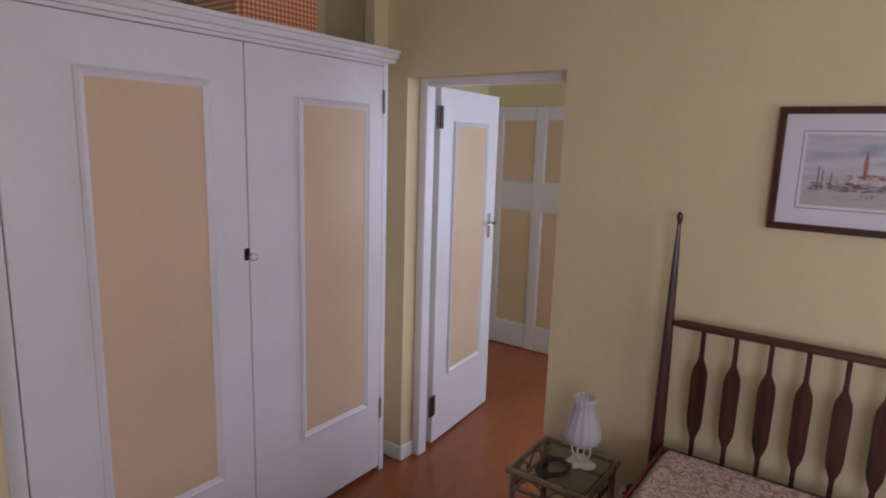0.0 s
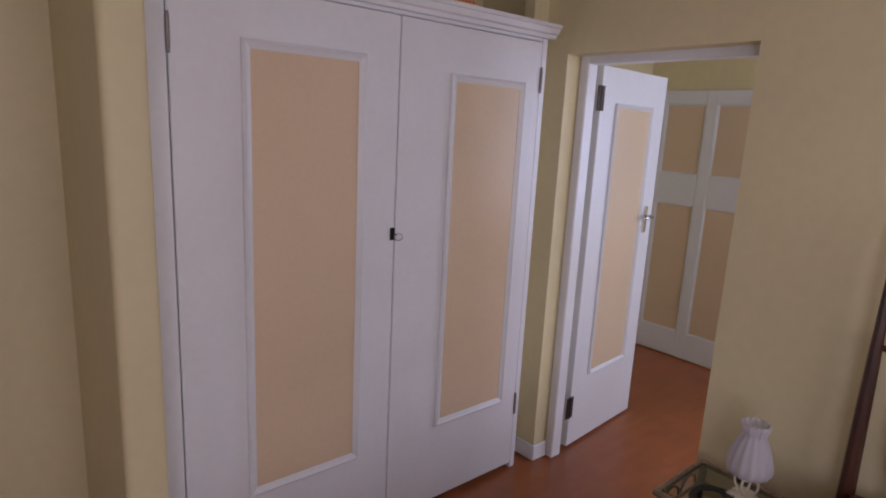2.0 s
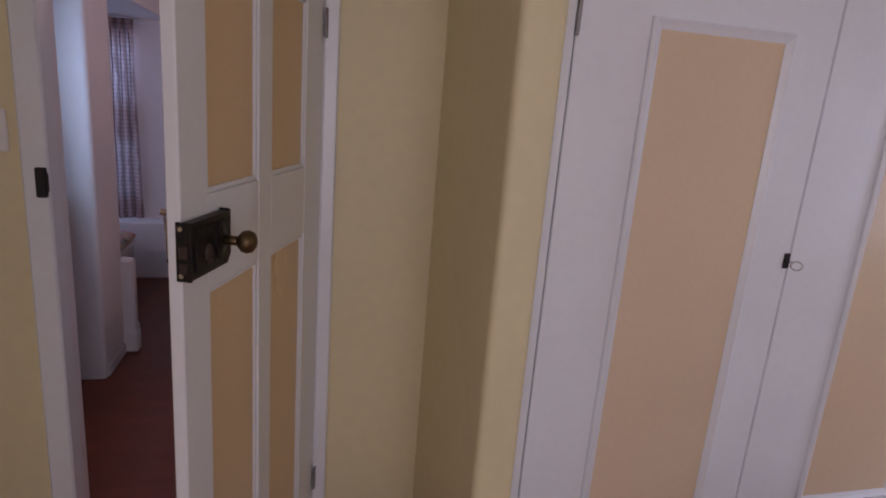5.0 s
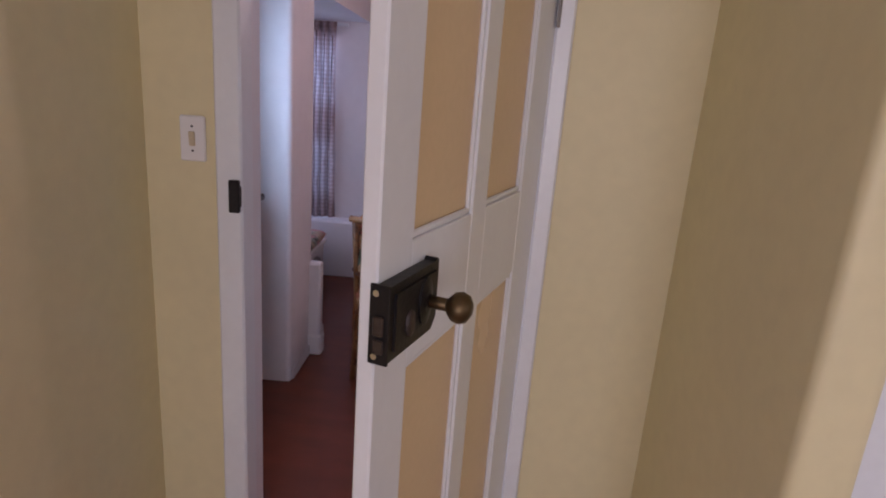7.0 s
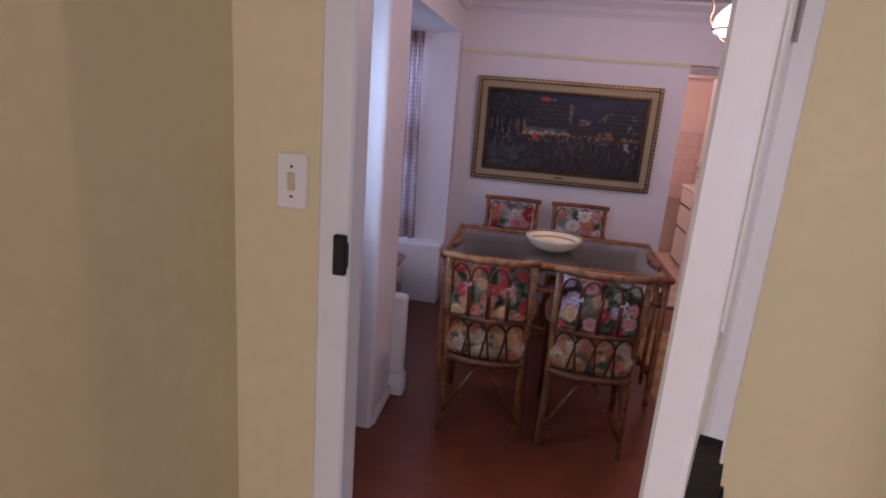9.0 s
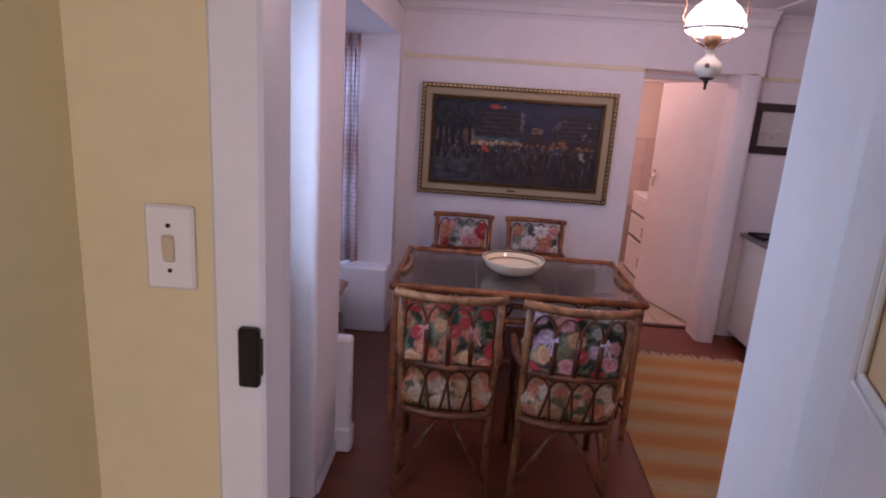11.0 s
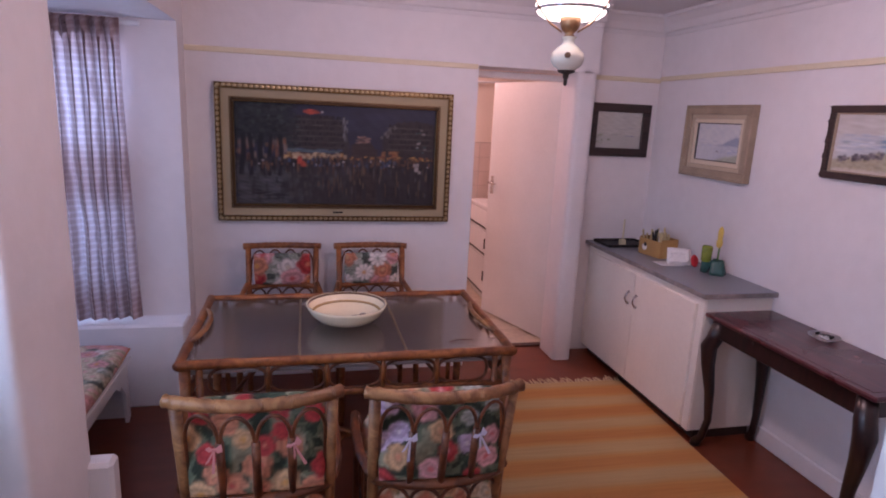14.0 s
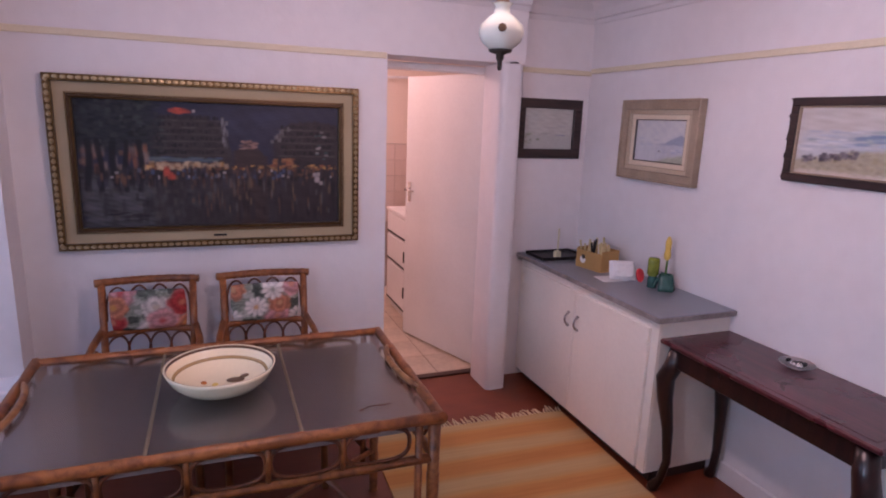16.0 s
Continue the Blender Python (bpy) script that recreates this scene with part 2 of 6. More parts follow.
def tube(bm, pts, r, n=8, closed=False, nodes=0.0):
    """A round rod along points; r is one radius or one for each point. nodes: adds joint rings at that spacing."""
    pts = [Vector(p) for p in pts]
    if nodes:
        pts = densify(pts, nodes)
    rs = [r] * len(pts) if isinstance(r, (int, float)) else list(r)
    if nodes:
        rs = [rs[0] * (1.16 if i % 2 == 0 else 1.0) for i in range(len(pts))]
    rings = []
    up = None
    for i, p in enumerate(pts):
        a = pts[i - 1] if i or closed else p
        b = pts[(i + 1) % len(pts)] if i < len(pts) - 1 or closed else p
        d = (b - a).normalized()
        if up is None:
            up = d.orthogonal().normalized()
        up = (up - d * up.dot(d)).normalized()
        side = d.cross(up)
        rings.append([bm.verts.new(p + (up * math.cos(t) + side * math.sin(t)) * rs[i]) for t in (2 * math.pi * k / n for k in range(n))])
    last = len(rings) if closed else len(rings) - 1
    for i in range(last):
        a, b = rings[i], rings[(i + 1) % len(rings)]
        for k in range(n):
            bm.faces.new((a[k], a[(k + 1) % n], b[(k + 1) % n], b[k]))
    if not closed:
        bm.faces.new(rings[0][::-1])
        bm.faces.new(rings[-1])
    return bm


def densify(pts, step):
    out = []
    for a, b in zip(pts, pts[1:]):
        n = max(1, round((b - a).length / step))
        for i in range(n):
            p, d = a.lerp(b, i / n), (b - a).normalized() * 0.006
            out += [p, p + d]
    return out + [pts[-1]]


def rod(a, b, r, n=8, nodes=0.0):
    return tube(bmesh.new(), [a, b], r, n, nodes=nodes)


def bow(a, b, depth, k=9):
    """Points of a shallow bow from a to b that swells by the vector depth."""
    a, b, depth = Vector(a), Vector(b), Vector(depth)
    return [a.lerp(b, i / (k - 1)) + depth * (1 - (2 * i / (k - 1) - 1) ** 2) for i in range(k)]


def lathe(bm, profile, at=(0, 0, 0), n=24, squash=(1, 1), ring=False):
    rings = []
    for r, z in profile:
        rings.append([bm.verts.new((at[0] + max(r, 1e-4) * squash[0] * math.cos(2 * math.pi * k / n), at[1] + max(r, 1e-4) * squash[1] * math.sin(2 * math.pi * k / n), at[2] + z)) for k in range(n)])
    for a, b in zip(rings, rings[1:] + rings[:1] if ring else rings[1:]):
        for k in range(n):
            bm.faces.new((a[k], a[(k + 1) % n], b[(k + 1) % n], b[k]))
    if not ring:
        bm.faces.new(rings[0][::-1])
        bm.faces.new(rings[-1])
    return bm


def prism(bm, outline, depth, m=None):
    """A flat outline in x and z, thickened along y by depth."""
    front = [bm.verts.new((x, 0, z)) for x, z in outline]
    back = [bm.verts.new((x, depth, z)) for x, z in outline]
    bm.faces.new(front)
    bm.faces.new(back[::-1])
    for i in range(len(outline)):
        j = (i + 1) % len(outline)
        bm.faces.new((front[j], front[i], back[i], back[j]))
    if m is not None:
        bmesh.ops.transform(bm, matrix=m, verts=front + back)
    return bm


def mesh(name, bm, material, smooth=False):
    bmesh.ops.recalc_face_normals(bm, faces=bm.faces)
    me = bpy.data.meshes.new(name)
    bm.to_mesh(me)
    bm.free()
    me.materials.append(material)
    if smooth:
        for p in me.polygons:
            p.use_smooth = True
    return me


def part(name, bm, material, parent, label="", smooth=False):
    ob = new(name, mesh(name, bm, material, smooth))
    ob.parent = parent
    if label:
        tagged(ob, label)
    return ob


def thing(name, label, category, at=(0, 0, 0), rz=0, group="", kind=""):
    ob = new(name)
    ob.empty_display_size = 0.1
    ob.matrix_world = pose(*at, 0, 0, rz)
    return tagged(ob, label, category, group, kind)


def solid(name, bm, material, label, category="", kind="structure", group="", smooth=False):
    return tagged(new(name, mesh(name, bm, material, smooth)), label, category, group, kind)


def pillow(w, h, t, seg=10, sag=0.0):
    """A soft cushion in x and y, t thick."""
    bm = bmesh.new()
    grid = {}
    for s in (1, -1):
        for i in range(seg + 1):
            for j in range(seg + 1):
                u, v = 2 * i / seg - 1, 2 * j / seg - 1
                edge = i in (0, seg) or j in (0, seg)
                if edge and s < 0:
                    continue
                puff = (max(0, 1 - abs(u) ** 3.5) * max(0, 1 - abs(v) ** 3.5)) ** 0.45
                z = 0 if edge else s * t / 2 * (0.35 + 0.65 * puff)
                r = 1 - 0.03 * (u * u * v * v)
                grid[s, i, j] = bm.verts.new((u * w / 2 * r, v * h / 2 * r, z + sag * (u * u)))
    at = lambda s, i, j: grid.get((s, i, j)) or grid[1, i, j]
    for s in (1, -1):
        for i in range(seg):
            for j in range(seg):
                f = [at(s, i, j), at(s, i + 1, j), at(s, i + 1, j + 1), at(s, i, j + 1)]
                bm.faces.new(f if s > 0 else f[::-1])
    return bm


def cushion(w, h, t, seg=44):
    """A plump cushion in x and y, its mesh finest at the rim."""
    bm = bmesh.new()
    grid = {}
    for s in (1, -1):
        for i in range(seg + 1):
            for j in range(seg + 1):
                u, v = math.sin(math.pi * (i / seg - 0.5)), math.sin(math.pi * (j / seg - 0.5))
                if s < 0 and (i in (0, seg) or j in (0, seg)):
                    continue
                puff = (max(0, 1 - abs(u) ** 7) * max(0, 1 - abs(v) ** 7)) ** 0.40
                r = 1 - 0.035 * (u * u * v * v)
                rumple = 1 + 0.05 * noise.noise((u * 2.3, v * 2.3, s * 3 + w * 40))
                grid[s, i, j] = bm.verts.new((u * w / 2 * r, v * h / 2 * r, s * t / 2 * puff * rumple))
    at = lambda s, i, j: grid.get((s, i, j)) or grid[1, i, j]
    for s in (1, -1):
        for i in range(seg):
            for j in range(seg):
                f = [at(s, i, j), at(s, i + 1, j), at(s, i + 1, j + 1), at(s, i, j + 1)]
                bm.faces.new(f if s > 0 else f[::-1])
    return bm


def lay_print(ob, colours):
    """Gives each vertex of a mesh its colour of the printed pattern."""
    at = ob.data.color_attributes.new(name="print", type="FLOAT_COLOR", domain="POINT")
    flat = np.ones((len(ob.data.vertices), 4), dtype=np.float32)
    flat[:, :3] = colours
    at.data.foreach_set("color", flat.ravel())
    return ob


def ripple(p, freq, seed):
    """Smooth random waves between about -1 and 1."""
    r = np.random.default_rng(seed)
    out = 0
    for k in range(7):
        a, ph, f = r.uniform(0, 6.28), r.uniform(0, 6.28), freq * r.uniform(0.6, 1.7)
        out = out + np.sin(f * (p[:, 0] * math.cos(a) + p[:, 1] * math.sin(a)) + ph)
    return out / 3.2


def blossoms(p, seed, count, radius, kinds, ground):
    """Colours of a printed cotton: leaves and blossoms over a mottled ground. kinds: (colour, heart, petals)."""
    r = np.random.default_rng(seed)
    p = p + 0.003 * np.stack([ripple(p, 160, seed + 1), ripple(p, 160, seed + 2)], 1)
    lo, hi = p.min(0), p.max(0)
    g = ripple(p, 60, seed + 3)[:, None]
    dark, mid, light = (np.array(c) for c in ground)
    col = np.where(g < -0.25, dark, np.where(g < 0.25, mid, light)) * (1 + 0.22 * ripple(p, 240, seed + 4)[:, None])
    for k in range(count * 2):
        c, a, ln = r.uniform(lo, hi), r.uniform(0, 6.28), radius * r.uniform(0.5, 1.0)
        q = p - c
        x, y = q[:, 0] * math.cos(a) + q[:, 1] * math.sin(a), -q[:, 0] * math.sin(a) + q[:, 1] * math.cos(a)
        inside = (x / ln) ** 2 + (y / (ln * 0.38)) ** 2 < 1
        tone = (dark, mid, dark * 1.6)[k % 3] * (0.8 + 0.5 * (np.abs(y) < ln * 0.05))[:, None]
        col = np.where(inside[:, None], tone, col)
    spots = []
    for k in range(count):
        tries = r.uniform(lo, hi, (14, 2))
        best = max(tries, key=lambda t: min([np.hypot(*(t - o)) for o in spots] or [1]))
        spots.append(best)
        colour, heart, petals = kinds[k % len(kinds)]
        rad, ph = radius * r.uniform(0.75, 1.2), r.uniform(0, 6.28)
        q = p - best
        d, th = np.hypot(q[:, 0], q[:, 1]) / rad, np.arctan2(q[:, 1], q[:, 0])
        lobe = np.abs(np.cos(petals * th / 2 + ph))
        if petals > 7:
            edge, tone = 0.62 + 0.38 * lobe ** 0.5, 0.72 + 0.32 * lobe
        else:
            edge = 0.84 + 0.16 * lobe
            tone = 0.80 + 0.24 * np.sin(d * 11 + 1.6 * np.sin(2 * th + ph) + ph) * (0.5 + 0.5 * d)
        tone = tone * (0.86 + 0.2 * d) * (1 + 0.10 * np.sin(th * petals * 3 + ph))
        petal = np.array(colour) * tone[:, None]
        soft = lambda x: 1 / (1 + np.exp(-np.clip(x * 22, -30, 30)))[:, None]
        m = soft(0.22 - d) * 0.8
        petal = petal * (1 - m) + np.array(heart) * m
        m = soft(edge - d)
        col = col * (1 - m) + petal * m
    return np.clip(col, 0.01, 0.9)


def moved(bm, m):
    bmesh.ops.transform(bm, matrix=m, verts=bm.verts)
    return bm


# ---- the shell ----
def shell(name, rows, material, label):
    return solid(name, boxes(*rows), material, label, "wall")


H1, H2 = 2.55, 2.40
solid("ground", boxes(((-60, -60, -0.30), (70, 70, -0.12))), plain("dry_garden_soil", (0.22, 0.17, 0.10), 0.9, vary=0.3, scale=0.4, grain=6), "dry brown garden ground around the house", "ground")
solid("floor_1", boxes(((1.3, 0.6, -0.1), (7.3, 6.255, 0.0)), ((5.1, 6.255, -0.1), (7.3, 6.40, 0.0))), LITFLOOR, "polished red oxide floor of bedroom and passage, coloured as brightly lit", "floor")
solid("floor_2", boxes(((1.42, 6.255, -0.1), (5.1, 10.05, 0.0)), ((0.62, 7.70, -0.1), (1.42, 9.80, 0.0))), DIMFLOOR, "polished red oxide floor of the dining room, coloured as dimly lit", "floor")
# bedroom
shell("wall_bedroom_south", [((1.5, 0.65, 0), (2.4, 0.9, H1)), ((4.2, 0.65, 0), (7.3, 0.9, H1)), ((2.4, 0.65, 0), (4.2, 0.9, 0.8)), ((2.4, 0.65, 2.1), (4.2, 0.9, H1))], YELLOW, "cream yellow plastered bedroom wall with a window opening")
# the opening here is added to let in the side fill
shell("wall_bedroom_west", [((1.5, 0.9, 0), (1.75, 1.7, H1)), ((1.5, 2.9, 0), (1.75, 6.13, H1)), ((1.5, 1.7, 0), (1.75, 2.9, 0.85)), ((1.5, 1.7, 2.05), (1.75, 2.9, H1))], YELLOW, "cream yellow plastered bedroom wall")
shell("wall_bedroom_east", [((5.05, 0.9, 0), (5.2, 4.74, H1)), ((5.05, 5.56, 0), (5.2, 6.13, H1)), ((5.05, 6.17, 0), (5.2, 6.40, H1)), ((5.05, 4.74, 1.985), (5.2, 5.56, H1))], YELLOW, "cream yellow plastered wall with a door opening")
shell("wall_between", [((1.5, 6.13, 0), (1.96, 6.17, H1)), ((2.84, 6.13, 0), (5.2, 6.17, H1)), ((1.96, 6.13, 2.04), (2.84, 6.17, H1))], YELLOW, "thick cream yellow wall with a doorway between bedroom and dining room")
solid("wall_nib", box(bmesh.new(), (3.185, 5.44, -0.04), (3.296, 6.17, H1 + 0.04), 0.022, 3), YELLOW, "cream yellow wall end with rounded edges beside the built-in wardrobe", "wall", smooth=True)
shell("wall_filler", [((4.955, 5.69, 0), (5.05, 5.75, H1))], YELLOW, "narrow cream yellow strip beside the wardrobe")
solid("ceiling_1", boxes(((1.5, 0.65, H1), (7.3, 6.25, H1 + 0.12)), ((5.05, 6.25, H1), (7.3, 6.40, H1 + 0.12))), CEIL, "plain white bedroom ceiling", "ceiling")
# passage
shell("wall_passage_north", [((5.2, 6.36, 0), (7.3, 6.40, H1))], YELLOW, "cream yellow passage wall")
shell("wall_passage_east", [((7.05, 0.9, 0), (7.3, 3.7, H1)), ((7.05, 4.7, 0), (7.3, 6.36, H1)), ((7.05, 3.7, 0), (7.3, 4.7, 0.9)), ((7.05, 3.7, 2.0), (7.3, 4.7, H1))], YELLOW, "cream yellow passage wall with a window")
# unseen end wall, added with its window to carry the passage fill
shell("added_wall_passage_south", [((5.2, 2.75, 0), (5.5, 3.0, H1)), ((6.8, 2.75, 0), (7.05, 3.0, H1)), ((5.5, 2.75, 0), (6.8, 3.0, 0.9)), ((5.5, 2.75, 2.05), (6.8, 3.0, H1))], YELLOW, "unseen cream yellow passage end wall with an added window")
# dining room
shell("wall_dining_south", [((1.4, 6.17, 0), (1.965, 6.40, H2)), ((2.820, 6.17, 0), (5.05, 6.40, H2)), ((1.965, 6.17, 2.04), (2.820, 6.40, H2))], WHITEWALL, "white plastered dining room wall around the doorway")
for i, row in enumerate((((1.42, 6.40, 0), (1.72, 6.62, H2)), ((1.42, 6.62, 2.06), (1.72, 7.5, H2)), ((1.42, 7.91, 2.09), (1.72, 9.56, H2)), ((1.42, 9.56, 0), (1.72, 9.73, H2)))):
    shell("wall_dining_west_%d" % (i + 1), [row], WHITEWALL, ("white plastered outer wall beside the garden door", "white plastered wall over the garden door", "white plastered beam over the window bay", "white plastered wall at the end of the bay")[i])
solid("pillar", box(bmesh.new(), (1.42, 7.50, -0.04), (1.72, 7.91, H2 + 0.04), 0.028, 3), WHITEWALL, "white plastered pier between garden door and window bay", "pillar", smooth=True)
solid("bay_ledge", boxes(((1.60, 7.862, 0), (1.788, 7.935, 0.583)), ((1.60, 7.85, 0), (1.80, 7.94, 0.13)), bevel=0.012), WHITEWALL, "low white plastered upstand at the side of the bay", "ledge")
shell("wall_bay", [((0.62, 7.7, 0), (0.87, 8.12, 2.3)), ((0.62, 9.32, 0), (0.87, 9.80, 2.3)), ((0.62, 8.12, 0), (0.87, 9.32, 0.6)), ((0.62, 8.12, 2.0), (0.87, 9.32, 2.3)), ((0.87, 7.7, 0), (1.42, 7.91, 2.3)), ((0.87, 9.56, 0), (0.92, 9.80, 2.3)), ((0.92, 9.56, 0), (1.42, 9.80, 0.47)), ((0.92, 9.56, 2.06), (1.42, 9.80, 2.3)), ((1.42, 9.73, 0), (1.72, 9.98, H2))], WHITEWALL, "white plastered walls of the window bay")
solid("bay_ceiling", boxes(((0.62, 7.7, 2.09), (1.42, 9.80, 2.2))), WHITEWALL, "white soffit of the window bay", "ceiling")
solid("window_sill", boxes(((0.87, 9.385, 0), (1.72, 9.56, 0.485)), bevel=0.012), WHITEWALL, "deep white plastered window sill over a low wall", "sill")
shell("wall_dining_north", [((1.72, 9.73, 0), (3.42, 10.0, H2)), ((3.42, 9.73, 1.985), (4.09, 10.0, H2)), ((4.22, 9.92, 0), (5.05, 10.17, H2)), ((4.09, 9.73, 1.985), (4.232, 10.0, H2))], WHITEWALL, "white plastered wall with a doorway to the kitchen")
solid("door_pier", box(bmesh.new(), (4.09, 9.73, -0.05), (4.23, 10.0, 2.04), 0.045, 4), WHITEWALL, "rounded white plastered pier beside the kitchen doorway", "pillar", smooth=True)
shell("wall_dining_east", [((4.80, 6.40, 0), (5.05, 9.92, H2))], WHITEWALL, "white plastered dining room wall")
solid("ceiling_2", boxes(((1.42, 6.17, H2), (5.05, 10.17, H2 + 0.12))), CEIL, "white boarded dining room ceiling", "ceiling")
# kitchen
shell("wall_kitchen", [((2.6, 12.2, 0), (5.3, 12.4, 2.5)), ((2.5, 10.0, 0), (2.7, 12.2, 2.5)), ((5.05, 10.17, 0), (5.25, 12.2, 2.5)), ((2.7, 10.0, 0), (3.42, 10.04, 2.5))], KITPAINT, "peach-lit painted kitchen walls")
solid("ceiling_3", boxes(((2.5, 10.0, 2.4), (5.3, 12.4, 2.5))), CEIL, "white kitchen ceiling", "ceiling")

# ---- trim ----
def skirting(name, lo, hi, material=GLOSS):
    return solid(name, boxes((lo, hi), bevel=0.006), material, "white painted skirting board", "skirting")


skirting("baseboard_1", (5.036, 0.9, 0), (5.05, 4.74, 0.09))
skirting("baseboard_2", (5.036, 5.56, 0), (5.05, 5.69, 0.085))
skirting("baseboard_3", (5.036, 5.546, 0), (5.14, 5.56, 0.085))
skirting("baseboard_4", (2.85, 6.116, 0), (3.17, 6.13, 0.10))
skirting("baseboard_5", (3.171, 5.45, 0), (3.185, 6.116, 0.10))
skirting("baseboard_6", (1.75, 0.9, 0), (1.764, 6.116, 0.09))
skirting("baseboard_7", (4.782, 6.42, 0), (4.80, 8.58, 0.10), WHITEWALL)
skirting("baseboard_8", (7.036, 0.9, 0), (7.05, 5.38, 0.10))
skirting("baseboard_9", (1.722, 7.53, 0), (1.732, 8.19, 0.07), WHITEWALL)
for i, (lo, hi) in enumerate((((1.722, 9.718, 1.962), (3.415, 9.73, 1.992)), ((4.235, 9.908, 1.962), (4.80, 9.92, 1.992)), ((4.788, 6.42, 1.975), (4.80, 9.908, 2.005)))):
    solid("trim_%d" % (i + 1), boxes((lo, hi), bevel=0.004), RAILPAINT, "thin cream painted picture rail", "picture rail")


def cornice(name, a, b, out):
    """A coved moulding from a to b under the ceiling; out points into the room."""
    bm = bmesh.new()
    a, b, out = Vector(a), Vector(b), Vector(out)
    prof = [(0, -0.13), (0.012, -0.13), (0.015, -0.105), (0.03, -0.10), (0.045, -0.06), (0.085, -0.025), (0.10, -0.02), (0.10, 0), (0, 0)]
    ra = [bm.verts.new(a + out * x + Vector((0, 0, z))) for x, z in prof]
    rb = [bm.verts.new(b + out * x + Vector((0, 0, z))) for x, z in prof]
    for i in range(len(prof)):
        j = (i + 1) % len(prof)
        bm.faces.new((ra[i], ra[j], rb[j], rb[i]))
    bm.faces.new(ra), bm.faces.new(rb[::-1])
    return solid(name, bm, CEIL, "white coved plaster cornice", "cornice")


cornice("cornice_1", (1.722, 9.73, 2.399), (4.232, 9.73, 2.399), (0, -1, 0))
cornice("cornice_2", (4.234, 9.92, 2.399), (4.80, 9.92, 2.399), (0, -1, 0))
cornice("cornice_3", (4.80, 6.41, 2.399), (4.80, 9.92, 2.399), (-1, 0, 0))
cornice("cornice_4", (1.72, 6.41, 2.399), (1.72, 9.73, 2.399), (1, 0, 0))
solid("ceiling_batten", boxes(((4.16, 6.5, 2.385), (4.21, 9.62, 2.4)), ((2.76, 6.5, 2.385), (2.81, 9.62, 2.4)), ((1.83, 8.55, 2.387), (4.69, 8.60, 2.4)), bevel=0.004), CEIL, "white cover strips over the ceiling board joints", "batten")

# door frames
solid("door_frame_1", boxes(((5.14, 5.51, 0), (5.21, 5.558, 1.993)), ((5.14, 4.742, 0), (5.21, 4.754, 1.993)), ((5.14, 4.754, 1.95), (5.21, 5.51, 1.993)), bevel=0.005), GLOSS, "white painted door frame set in the wall", "door frame")
solid("door_frame_2", boxes(((1.95, 6.105, 0), (2.022, 6.19, 2.07)), ((2.798, 6.105, 0), (2.845, 6.19, 2.07)), ((2.022, 6.105, 2.0), (2.798, 6.19, 2.07)), bevel=0.006), GLOSS, "white painted door frame with rounded edge", "door frame")
solid("door_frame_3", boxes(((3.422, 10.002, 0), (3.47, 10.09, 1.98)), ((4.15, 10.002, 0), (4.20, 10.10, 1.98)), ((3.47, 10.002, 1.94), (4.15, 10.09, 1.98)), bevel=0.006), GLOSS, "white painted kitchen door frame", "door frame")


def lever(parent, x, z, y, s):
    """A chrome lever on a back plate; s is the side of the leaf on which it sits."""
    plate = part("lock_plate", moved(boxes(((-0.018, -0.004, -0.075), (0.018, 0.004, 0.075)), bevel=0.003), pose(x, y + s * 0.004, z)), CHROME, parent, "chrome plate")
    bm = tube(bmesh.new(), [(x, y, z + 0.02), (x, y + s * 0.045, z + 0.02)], 0.009)
    tube(bm, [(x, y + s * 0.045, z + 0.02), (x - 0.05, y + s * 0.048, z + 0.02), (x - 0.095, y + s * 0.046, z + 0.016)], [0.010, 0.009, 0.007])
    h = part("lever_handle", bm, CHROME, plate, "", True)


def hinge(parent, x, y, z, material=STEEL, h=0.085):
    bm = tube(bmesh.new(), [(x, y, z - h / 2), (x, y, z + h / 2)], 0.007)
    box(bm, (x - 0.028, y - 0.002, z - h / 2), (x + 0.028, y + 0.003, z + h / 2))
    for k in (-0.03, 0, 0.03):
        tube(bm, [(x, y, z + k - 0.002), (x, y, z + k + 0.002)], 0.009)
    return part("hinge", bm, material, parent, "worn steel butt hinge")


def moulding(parent, x0, x1, z0, z1, y, w=0.028, s=-1):
    """A raised bead round a panel, mitred at the corners."""
    prof = [(0, 0), (0, 0.010), (0.008, 0.016), (0.016, 0.010), (w, 0.004), (w, 0)]
    for n, (ax, az, bx, bz, ox, oz) in enumerate(((x0, z0, x1, z0, 0, 1), (x1, z0, x1, z1, -1, 0), (x1, z1, x0, z1, 0, -1), (x0, z1, x0, z0, 1, 0))):
        bm = bmesh.new()
        d = Vector((bx - ax, 0, bz - az)).normalized()
        ra, rb = [], []
        for u, h in prof:
            off = Vector((ox * u, s * h, oz * u))
            ra.append(bm.verts.new(Vector((ax, y, az)) + off + d * u))
            rb.append(bm.verts.new(Vector((bx, y, bz)) + off - d * u))
        for i in range(len(prof)):
            j = (i + 1) % len(prof)
            bm.faces.new((ra[i], ra[j], rb[j], rb[i]))
        bm.faces.new(ra), bm.faces.new(rb[::-1])
        part("moulding", bm, GLOSS, parent)


